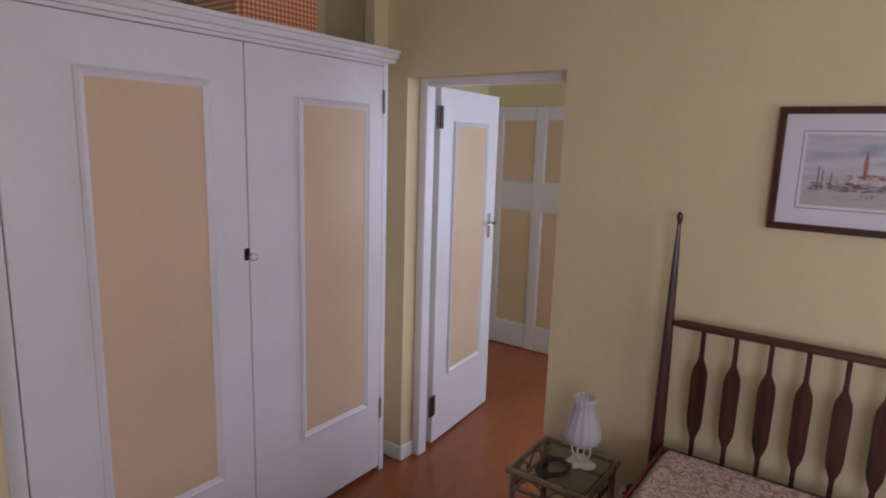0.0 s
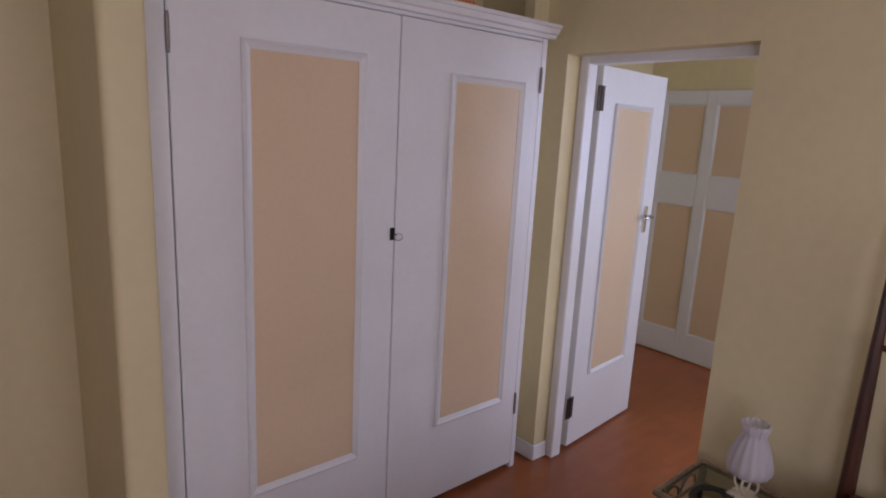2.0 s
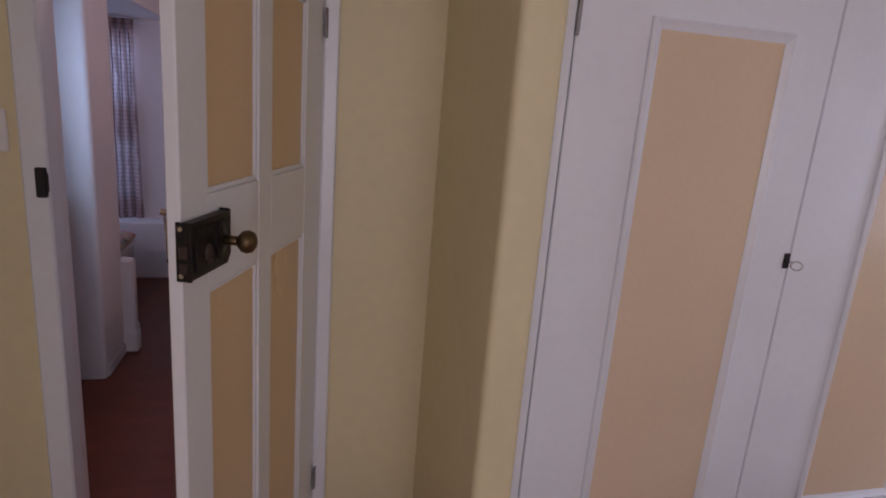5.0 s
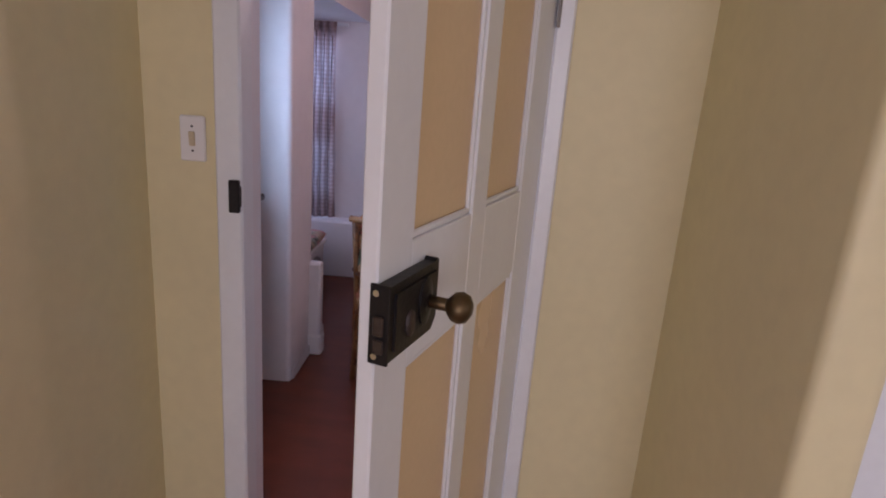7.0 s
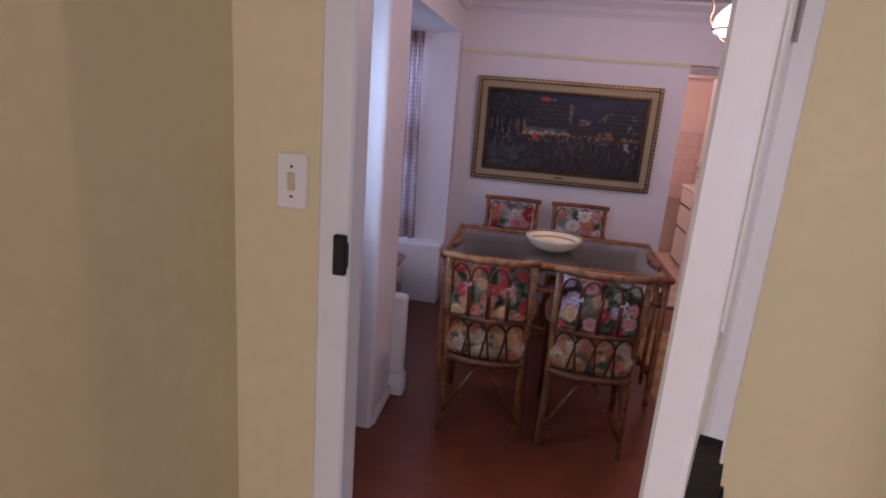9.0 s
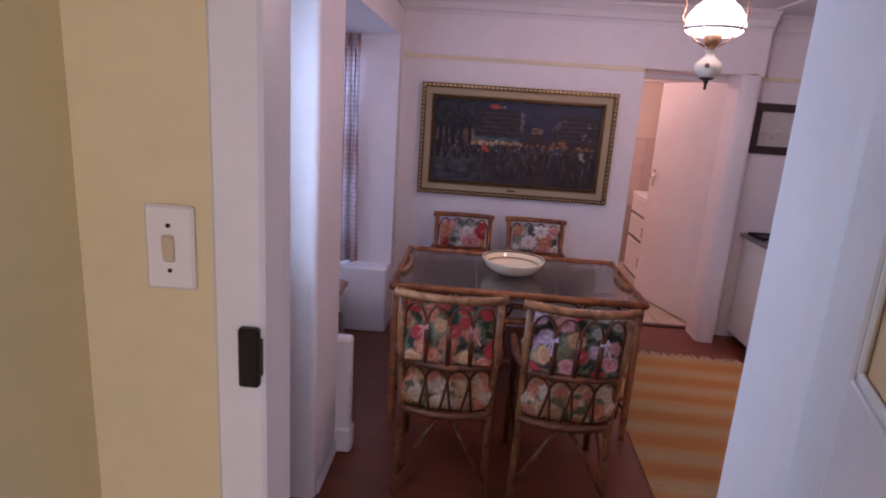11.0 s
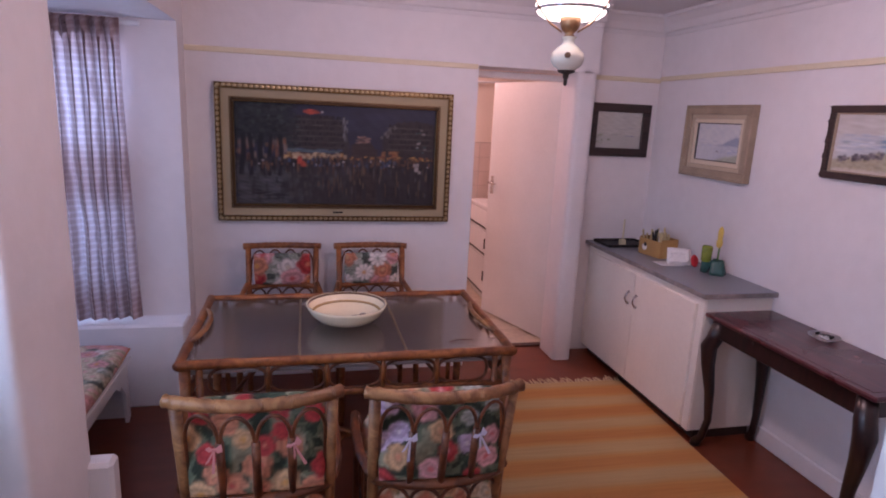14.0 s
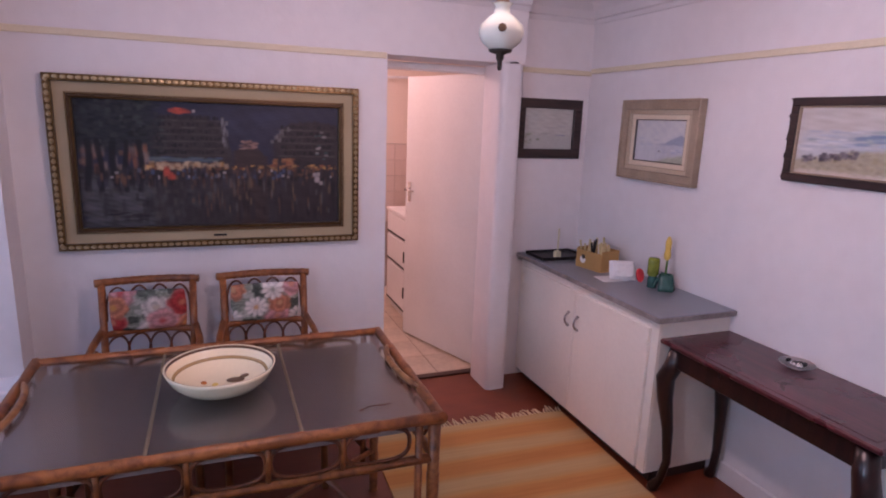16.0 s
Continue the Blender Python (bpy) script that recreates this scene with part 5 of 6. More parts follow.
pt, cw, chh = picture("painting", "large dark oil painting of a night street in a gilt frame", 1.386, 0.79, (2.566, 9.73, 1.407), 0,
                      [("frame", 0.032, 0.045, GOLD), ("inner_mat", 0.044, 0.024, LINEN), ("slip_rim", 0.008, 0.034, GOLD), ("slip", 0.012, 0.029, plain("dark_gilt", (0.13, 0.07, 0.035), 0.4, 0.6, vary=0.3, grain=90, bump=0.5)), ("slip_lip", 0.007, 0.033, GOLD)], plain("primed_canvas", (0.30, 0.28, 0.26), 0.8, vary=0.05))
bm = bmesh.new()
for k in range(46):
    for z in (-0.379, 0.379):
        lathe(bm, [(0.002, 0), (0.0085, 0.004), (0.0085, 0.012), (0.002, 0.016)], (-0.67 + 1.34 * k / 45, -0.047, z - 0.007), 8, (1.45, 1))
for k in range(26):
    for x in (-0.677, 0.677):
        lathe(bm, [(0.002, 0), (0.0075, 0.004), (0.0095, 0.014), (0.002, 0.024)], (x, -0.047, -0.37 + 0.74 * k / 25 - 0.012), 8)
tagged(part("beading", bm, plain("bright_gilt_bead", (0.56, 0.42, 0.24), 0.3, 0.75, vary=0.2), pt, "row of gilt beads"), kind="stuff")
part("name_plate", boxes(((-0.03, -0.028, -0.348), (0.03, -0.024, -0.338))), IRON, pt, "small dark plate")
rnd = random.Random(4)


class Canvas:
    """A painted picture surface: soft brush marks laid on a fine grid, u across and v up, both 0 to 1."""

    def __init__(self, nx, ny, low, high, seed, calm=1.0):
        self.r = np.random.default_rng(seed)
        self.nx, self.ny, self.calm = nx, ny, calm
        u, v = np.meshgrid(np.linspace(0, 1, nx), np.linspace(0, 1, ny))
        self.u, self.v = u, v
        k = np.clip(0.5 + 0.35 * self.grain(5, 9), 0, 1)[..., None]
        self.c = np.array(low) * (1 - k) + np.array(high) * k

    def grain(self, fu, fv):
        out = 0
        for k in range(8):
            a, b = self.r.normal(0, fu), self.r.normal(0, fv)
            out = out + np.sin(a * self.u * 4 + b * self.v * 4 + self.r.uniform(0, 6.28))
        return out / 3

    def lay(self, m, colour, vary=0.15):
        m = np.clip(m, 0, 1)[..., None]
        self.c = self.c * (1 - m) + np.array(colour) * (1 + self.calm * vary * self.grain(16, 16)[..., None]) * m

    def field(self, u0, u1, v0, v1, colour, soft=0.012, op=1.0, rough=0.01, vary=0.15):
        du, dv = rough * self.grain(12, 20), rough * self.grain(20, 12)
        s = lambda x: 1 / (1 + np.exp(-np.clip(x / soft * 3, -40, 40)))
        self.lay(op * s(self.u - u0 + du) * s(u1 - self.u + du) * s(self.v - v0 + dv) * s(v1 - self.v + dv), colour, vary)

    def slope(self, pts, colour, soft=0.012, op=1.0, below=True, u0=0.0, u1=1.0, vary=0.15):
        """Fills under (or over) a line of points."""
        line = np.interp(self.u, [p[0] for p in pts], [p[1] for p in pts]) + 0.008 * self.grain(30, 4)
        s = lambda x: 1 / (1 + np.exp(-np.clip(x / soft * 3, -40, 40)))
        self.lay(op * s((line - self.v) * (1 if below else -1)) * s(self.u - u0) * s(u1 - self.u), colour, vary)

    def dab(self, u, v, w, h, colour, op=0.9):
        i0, i1 = int(max(0, (u - 1.6 * w) * self.nx)), int(min(self.nx, (u + 1.6 * w) * self.nx + 2))
        j0, j1 = int(max(0, (v - 1.6 * h) * self.ny)), int(min(self.ny, (v + 1.6 * h) * self.ny + 2))
        if i1 <= i0 or j1 <= j0:
            return
        du, dv = (self.u[j0:j1, i0:i1] - u) / w, (self.v[j0:j1, i0:i1] - v) / h
        m = (op * np.exp(-du ** 4 - dv ** 4))[..., None]
        self.c[j0:j1, i0:i1] = self.c[j0:j1, i0:i1] * (1 - m) + np.array(colour) * m

    def dabs(self, n, u, v, w, h, colours, op=(0.5, 0.9), keep=None):
        for k in range(n):
            a, b = self.r.uniform(*u), self.r.uniform(*v)
            if keep and not keep(a, b):
                continue
            col = np.array(colours[int(self.r.integers(len(colours)))]) * self.r.uniform(0.75, 1.2)
            self.dab(a, b, self.r.uniform(*w), self.r.uniform(*h), col, self.r.uniform(*op))

    def hang(self, parent, w, h, material, y=-0.0095, relief=0.0):
        bm = bmesh.new()
        rough = self.grain(60, 60) * relief
        g = [[bm.verts.new((w * (i / (self.nx - 1) - 0.5), y - rough[j, i], h * (j / (self.ny - 1) - 0.5))) for i in range(self.nx)] for j in range(self.ny)]
        for j in range(self.ny - 1):
            for i in range(self.nx - 1):
                bm.faces.new((g[j][i], g[j][i + 1], g[j + 1][i + 1], g[j + 1][i]))
        ob = part("painted_surface", bm, material, parent, "", True)
        return lay_print(ob, np.clip(self.c, 0.004, 0.9).reshape(-1, 3))


# the night street in oils
INK, SOOT, NIGHT, SLATE = (0.009, 0.009, 0.012), (0.020, 0.017, 0.019), (0.026, 0.029, 0.052), (0.062, 0.062, 0.069)
AMBER, CANDLE, RUST, PALE, BLUE, ROSE, BROWN = (0.50, 0.27, 0.08), (0.58, 0.44, 0.28), (0.22, 0.08, 0.035), (0.34, 0.31, 0.31), (0.05, 0.08, 0.16), (0.46, 0.07, 0.04), (0.11, 0.055, 0.035)
k = Canvas(340, 170, (0.022, 0.026, 0.052), NIGHT, 3)
k.dabs(60, (0.45, 0.85), (0.66, 1.0), (0.03, 0.08), (0.02, 0.06), [NIGHT, (0.034, 0.038, 0.074), (0.020, 0.022, 0.042)], (0.3, 0.6))
k.field(0, 1, -0.1, 0.46, SLATE, 0.02, vary=0.3)
k.slope([(0.34, -0.02), (0.52, 0.27), (0.62, 0.42), (1, 0.44)], (0.036, 0.030, 0.036), 0.03, 0.9, True, 0.34, 1.2, 0.3)
k.slope([(0.33, 0.0), (0.345, 0.0), (0.52, 0.27), (0.53, 0.28)], SOOT, 0.015, 0.45, True, 0.36, 0.53)
k.slope([(0.25, 0.84), (0.30, 0.89), (0.46, 0.89), (0.52, 0.82), (0.545, 0.72), (0.565, 0.55)], (0.036, 0.031, 0.034), 0.015, 1, True, 0.255, 0.56)
k.slope([(0.57, 0.62), (0.60, 0.64), (0.66, 0.64), (0.69, 0.58)], (0.040, 0.027, 0.026), 0.012, 1, True, 0.565, 0.70)
k.slope([(0.725, 0.70), (0.76, 0.80), (0.80, 0.86), (0.90, 0.88), (1.0, 0.84)], (0.030, 0.024, 0.027), 0.014, 1, True, 0.725, 1.1)
k.field(0, 1, 0.40, 0.475, SOOT, 0.02, 0.75)
k.dabs(160, (0.27, 1.0), (0.50, 0.86), (0.008, 0.03), (0.012, 0.04), [SOOT, (0.044, 0.036, 0.036), (0.026, 0.024, 0.030), (0.034, 0.026, 0.024)], (0.2, 0.5), lambda a, b: a < 0.52 or (a > 0.78 and b < 0.8))
for b0, b1, top in ((0.28, 0.53, 0.86), (0.76, 0.98, 0.80)):
    for v in np.arange(0.58, top, 0.055):
        k.dabs(26, (b0, b1), (v - 0.004, v + 0.004), (0.010, 0.03), (0.004, 0.007), [(0.060, 0.053, 0.053), (0.048, 0.040, 0.040)], (0.3, 0.6))
        k.dabs(24, (b0, b1), (v + 0.018, v + 0.032), (0.004, 0.007), (0.010, 0.018), [INK, SOOT], (0.5, 0.8))
k.dabs(22, (0.525, 0.545), (0.66, 0.87), (0.003, 0.006), (0.012, 0.03), [(0.16, 0.16, 0.17), (0.09, 0.09, 0.10)], (0.4, 0.8))
k.dabs(46, (0.72, 0.81), (0.68, 0.88), (0.004, 0.009), (0.010, 0.022), [(0.16, 0.15, 0.15), (0.09, 0.08, 0.08)], (0.3, 0.6), lambda a, b: abs(b - (0.70 + 1.9 * (a - 0.728))) < 0.03)
k.dabs(30, (0.335, 0.40), (0.915, 0.945), (0.006, 0.013), (0.007, 0.014), [ROSE, (0.34, 0.06, 0.03)], (0.3, 0.7))
k.dab(0.42, 0.93, 0.006, 0.012, PALE)
k.dabs(26, (0.60, 0.655), (0.635, 0.70), (0.006, 0.014), (0.006, 0.012), [(0.34, 0.21, 0.17), (0.24, 0.13, 0.10), BROWN], (0.3, 0.65))
k.dabs(70, (0.24, 0.51), (0.525, 0.56), (0.01, 0.03), (0.005, 0.010), [(0.06, 0.10, 0.12), (0.10, 0.14, 0.15), BLUE], (0.4, 0.85))
k.dabs(80, (0.22, 0.56), (0.465, 0.515), (0.006, 0.014), (0.010, 0.022), [AMBER, CANDLE, RUST, (0.24, 0.12, 0.05), BROWN], (0.3, 0.75))
for a in np.arange(0.30, 0.55, 0.026):
    k.dab(a, 0.497 + 0.006 * math.sin(a * 90), 0.010, 0.020, (0.42, 0.31, 0.20), 0.6)
k.dabs(90, (0.56, 0.99), (0.455, 0.50), (0.005, 0.012), (0.006, 0.014), [AMBER, RUST, (0.24, 0.13, 0.06), (0.12, 0.06, 0.03), SOOT], (0.3, 0.8))
k.dabs(26, (0.72, 0.80), (0.48, 0.56), (0.006, 0.016), (0.008, 0.02), [RUST, (0.30, 0.14, 0.06)], (0.3, 0.7))
k.dabs(12, (0.90, 0.95), (0.55, 0.80), (0.006, 0.012), (0.006, 0.012), [(0.05, 0.10, 0.11), PALE], (0.3, 0.7))
# trees
k.slope([(0, 0.62), (0.08, 0.60), (0.16, 0.63), (0.22, 0.60), (0.27, 0.66), (0.29, 0.80)], (0.014, 0.017, 0.022), 0.03, 0.95, False, -0.1, 0.275, 0.4)
k.dabs(240, (0.0, 0.30), (0.58, 1.0), (0.006, 0.016), (0.010, 0.026), [INK, (0.028, 0.034, 0.036), (0.018, 0.024, 0.030), (0.040, 0.050, 0.052)], (0.3, 0.8))
k.dabs(46, (0.01, 0.25), (0.46, 0.64), (0.006, 0.012), (0.02, 0.05), [RUST, (0.16, 0.13, 0.13), (0.10, 0.05, 0.04), (0.24, 0.17, 0.13)], (0.3, 0.7))
for a, w in ((0.035, 0.012), (0.075, 0.010), (0.125, 0.012), (0.165, 0.009), (0.215, 0.010)):
    for v in np.arange(0.30, 0.70, 0.02):
        k.dab(a + 0.006 * math.sin(v * 11 + a * 40), v, w, 0.022, INK, 0.85)
# the crowd and its reflections
k.dabs(190, (0.06, 0.98), (0.35, 0.46), (0.004, 0.009), (0.024, 0.055), [INK, SOOT, (0.03, 0.03, 0.045), BROWN], (0.5, 0.95))
k.dabs(70, (0.10, 0.98), (0.39, 0.46), (0.004, 0.008), (0.010, 0.022), [BLUE, BROWN, (0.16, 0.08, 0.05), (0.09, 0.10, 0.14), PALE], (0.4, 0.85))
k.dabs(9, (0.305, 0.335), (0.40, 0.46), (0.007, 0.011), (0.016, 0.03), [ROSE], (0.6, 0.9))
k.dabs(7, (0.90, 0.925), (0.34, 0.43), (0.006, 0.010), (0.015, 0.03), [(0.34, 0.30, 0.30)], (0.6, 0.9))
k.dabs(130, (0.05, 0.98), (0.06, 0.34), (0.005, 0.012), (0.03, 0.09), [SOOT, INK, (0.030, 0.027, 0.034)], (0.25, 0.6))
k.dabs(80, (0.03, 0.50), (0.04, 0.34), (0.006, 0.016), (0.012, 0.04), [(0.070, 0.072, 0.078), (0.058, 0.058, 0.064), (0.080, 0.070, 0.066)], (0.2, 0.5), lambda a, b: a < 0.34 + 0.55 * b)
k.dabs(60, (0.40, 0.97), (0.10, 0.36), (0.003, 0.007), (0.02, 0.06), [BROWN, (0.14, 0.09, 0.06), (0.09, 0.085, 0.095)], (0.3, 0.6))
k.dabs(14, (0.10, 0.24), (0.05, 0.12), (0.01, 0.025), (0.006, 0.010), [INK], (0.4, 0.8))
k.hang(pt, cw, chh, OILS, relief=0.0004)
bm = bmesh.new()
for q in range(120):
    for z in (-chh / 2 - 0.0225, chh / 2 + 0.0225):
        box(bm, (-cw / 2 - 0.018 + (cw + 0.036) * q / 120, -0.0365, z - 0.003), (-cw / 2 - 0.013 + (cw + 0.036) * q / 120, -0.033, z + 0.003))
for q in range(60):
    for x in (-cw / 2 - 0.0225, cw / 2 + 0.0225):
        box(bm, (x - 0.003, -0.0365, -chh / 2 - 0.018 + (chh + 0.036) * q / 60), (x + 0.003, -0.033, -chh / 2 - 0.013 + (chh + 0.036) * q / 60))
tagged(part("slip_beading", bm, plain("dull_gilt_bead", (0.36, 0.26, 0.15), 0.4, 0.6, vary=0.3), pt, "fine row of gilt beads"), kind="stuff")

# the three small coastal pictures
MIST = plain("primed_board", (0.52, 0.52, 0.50), 0.7, vary=0.04)
p, w_, h_ = picture("picture", "small coastal watercolour in a dark wooden frame", 0.462, 0.363, (4.516, 9.92, 1.63), 0, [("frame", 0.058, 0.025, DARKFRAME)], MIST)
k = Canvas(90, 64, (0.47, 0.47, 0.44), (0.56, 0.56, 0.53), 8, 0.3)
k.field(0, 1, -0.1, 0.36, (0.45, 0.46, 0.44), 0.05, 0.8)
k.dabs(40, (0.0, 0.45), (0.10, 0.46), (0.015, 0.04), (0.012, 0.03), [(0.30, 0.33, 0.25), (0.22, 0.26, 0.19), (0.38, 0.40, 0.33)], (0.5, 0.9), lambda a, b: b < 0.48 - 0.75 * a and b > 0.05 + 0.5 * a)
k.dabs(16, (0.30, 0.60), (0.34, 0.40), (0.02, 0.05), (0.008, 0.016), [(0.36, 0.38, 0.36), (0.40, 0.37, 0.34)], (0.3, 0.6))
k.dabs(8, (0.68, 0.84), (0.33, 0.36), (0.03, 0.05), (0.006, 0.012), [(0.25, 0.27, 0.40)], (0.4, 0.7))
k.dabs(6, (0.5, 0.8), (0.52, 0.58), (0.05, 0.1), (0.012, 0.02), [(0.40, 0.40, 0.42)], (0.2, 0.5))
k.hang(p, w_, h_, WASH)
p, w_, h_ = picture("picture", "sea and mountain painting in a limed wooden frame", 0.60, 0.435, (4.80, 9.215, 1.592), -90, [("frame", 0.014, 0.045, GREYWOOD), ("frame_slope", 0.040, 0.040, GREYWOOD), ("inner_frame", 0.026, 0.030, plain("pale_limed_wood", (0.52, 0.42, 0.30), 0.55, vary=0.15, grain=90)), ("slip", 0.026, 0.024, plain("cream_slip", (0.70, 0.60, 0.46), 0.7, vary=0.06)), ("fillet", 0.005, 0.020, DARKFRAME)], MIST)
k = Canvas(90, 60, (0.56, 0.57, 0.60), (0.64, 0.64, 0.64), 15, 0.3)
k.slope([(0.45, 0.42), (0.62, 0.46), (0.78, 0.58), (0.90, 0.66), (1.0, 0.62)], (0.27, 0.31, 0.44), 0.03, 0.85, True, 0.44, 1.2)
k.field(0, 1, -0.1, 0.41, (0.56, 0.58, 0.62), 0.03, 0.8)
k.dabs(26, (0.0, 0.5), (0.38, 0.56), (0.04, 0.10), (0.010, 0.03), [(0.42, 0.46, 0.56), (0.60, 0.60, 0.62)], (0.2, 0.5))
k.dabs(20, (0.5, 1.0), (0.22, 0.34), (0.03, 0.07), (0.008, 0.02), [(0.34, 0.40, 0.54), (0.62, 0.62, 0.64)], (0.3, 0.6))
k.slope([(0.40, -0.02), (0.65, 0.10), (1.0, 0.20)], (0.36, 0.38, 0.26), 0.04, 0.8, True, 0.40, 1.2, 0.4)
k.dabs(5, (0.50, 0.54), (0.24, 0.27), (0.01, 0.016), (0.008, 0.014), [(0.10, 0.10, 0.12)], (0.6, 0.9))
k.hang(p, w_, h_, WASH)
p3, w_, h_ = picture("picture", "rocky seashore painting in a rough dark wooden frame", 0.68, 0.335, (4.80, 8.095, 1.635), -90, [("frame", 0.032, 0.028, DARKFRAME), ("slip", 0.008, 0.022, GREYWOOD)], MIST)
k = Canvas(150, 70, (0.52, 0.49, 0.46), (0.62, 0.60, 0.58), 21, 0.3)
k.field(0.02, 1, -0.1, 0.64, (0.50, 0.54, 0.58), 0.05, 0.85)
k.dabs(110, (0.06, 1.0), (0.36, 0.66), (0.03, 0.08), (0.010, 0.024), [(0.34, 0.42, 0.54), (0.62, 0.63, 0.64), (0.42, 0.48, 0.56), (0.36, 0.44, 0.46)], (0.3, 0.7))
k.dabs(50, (0.42, 0.95), (0.46, 0.62), (0.03, 0.07), (0.012, 0.03), [(0.13, 0.21, 0.38), (0.20, 0.30, 0.48)], (0.3, 0.7), lambda a, b: abs(b - (0.44 + 0.18 * a)) < 0.07)
k.slope([(0.0, 0.20), (0.2, 0.26), (0.36, 0.36), (0.6, 0.40), (1.0, 0.44)], (0.38, 0.33, 0.21), 0.04, 0.85, True, -0.1, 1.2, 0.3)
k.dabs(120, (0.02, 0.98), (0.08, 0.42), (0.008, 0.02), (0.012, 0.03), [(0.28, 0.25, 0.14), (0.44, 0.38, 0.24), (0.24, 0.22, 0.15), (0.40, 0.33, 0.23)], (0.2, 0.5), lambda a, b: b < 0.24 + 0.2 * a)
k.dabs(150, (0.04, 0.42), (0.18, 0.38), (0.010, 0.022), (0.016, 0.034), [(0.06, 0.055, 0.07), (0.16, 0.14, 0.16), (0.28, 0.26, 0.28)], (0.5, 0.9), lambda a, b: abs(b - (0.20 + 0.32 * a)) < 0.05)
k.field(0, 1, -0.1, 0.05, (0.60, 0.54, 0.48), 0.04, 0.8)
k.hang(p3, w_, h_, WASH)
for s in (-1, 1):
    n = 24
    pts = [(s * (0.338 + 0.007 * math.sin(q * 1.1) + 0.004 * math.sin(q * 2.7)), -0.165 + 0.33 * q / n) for q in range(n + 1)]
    part("waney_edge", prism(bmesh.new(), pts + [(s * 0.325, 0.165), (s * 0.325, -0.165)], 0.024, pose(0, -0.026, 0)), DARKFRAME, p3, "wavy bark edge")

# the harbour watercolour in the bedroom
pv, w_, h_ = picture("picture", "harbour watercolour in a pale mount and dark frame", 0.56, 0.394, (5.05, 3.693, 1.635), -90, [("frame", 0.022, 0.022, BEDWOOD), ("mount", 0.052, 0.010, MATBOARD), ("line", 0.003, 0.0105, GREYWOOD), ("inner_mount", 0.010, 0.010, MATBOARD)], MIST)
k = Canvas(170, 104, (0.46, 0.50, 0.58), (0.62, 0.62, 0.64), 33, 0.3)
k.dabs(26, (0.1, 1.0), (0.5, 0.98), (0.05, 0.12), (0.03, 0.08), [(0.26, 0.33, 0.48), (0.68, 0.68, 0.68), (0.36, 0.42, 0.54)], (0.3, 0.6))
k.field(0, 1, -0.1, 0.30, (0.50, 0.48, 0.46), 0.05, 0.9, vary=0.12)
k.dabs(60, (0.16, 1.0), (0.33, 0.42), (0.012, 0.03), (0.02, 0.045), [(0.60, 0.55, 0.50), (0.46, 0.36, 0.32), (0.56, 0.46, 0.40)], (0.4, 0.8))
k.dabs(70, (0.30, 1.0), (0.40, 0.46), (0.008, 0.022), (0.008, 0.016), [(0.34, 0.09, 0.07), (0.42, 0.16, 0.12), (0.26, 0.10, 0.09)], (0.4, 0.85))
for v in np.arange(0.40, 0.66, 0.02):
    k.dab(0.42, v, 0.016, 0.016, (0.40, 0.12, 0.09), 0.8)
for j, v in enumerate(np.arange(0.66, 0.78, 0.015)):
    k.dab(0.42, v, 0.014 - 0.0014 * j, 0.012, (0.34, 0.13, 0.10), 0.8)
for a, top in ((0.11, 0.55), (0.14, 0.50), (0.20, 0.48), (0.62, 0.50), (0.80, 0.50), (0.90, 0.54)):
    for v in np.arange(0.22, top, 0.012):
        k.dab(a, v, 0.0045, 0.010, (0.08, 0.08, 0.10), 0.7)
k.dabs(130, (0.06, 0.98), (0.22, 0.33), (0.012, 0.035), (0.008, 0.018), [(0.06, 0.06, 0.07), (0.14, 0.10, 0.09), (0.20, 0.22, 0.26), (0.30, 0.16, 0.12)], (0.4, 0.85))
k.dabs(40, (0.06, 0.98), (0.06, 0.22), (0.02, 0.05), (0.006, 0.012), [(0.42, 0.38, 0.36), (0.58, 0.56, 0.54)], (0.3, 0.6))
k.dabs(5, (0.40, 0.52), (0.12, 0.18), (0.008, 0.014), (0.010, 0.02), [(0.16, 0.10, 0.08)], (0.5, 0.8))
k.hang(pv, w_, h_, WASH)

# ---- sideboard cabinet ----
CREAMPAINT = plain("cream_white_cabinet_paint", (0.84, 0.77, 0.69), 0.38, vary=0.06, scale=3, grain=40, bump=0.12)
GREYTOP = plain("grey_laminate", (0.22, 0.24, 0.28), 0.3, vary=0.12, scale=4, grain=150, bump=0.08)
cab = thing("cabinet", "low cream painted two-door cabinet with a plinth", "cabinet", (4.37, 8.60, 0))
part("body", boxes(((0.022, 0.0, 0.06), (0.428, 1.30, 0.815)), bevel=0.003), CREAMPAINT, cab)
part("plinth", boxes(((0.07, 0.02, 0.0), (0.42, 1.28, 0.06))), plain("dark_plinth", (0.05, 0.025, 0.02), 0.6), cab, "dark recessed plinth")
part("face_frame", boxes(((0.012, 0.0, 0.062), (0.022, 0.05, 0.815)), ((0.012, 1.235, 0.062), (0.022, 1.30, 0.815)), ((0.012, 0.05, 0.765), (0.022, 1.235, 0.815)), bevel=0.002), CREAMPAINT, cab)
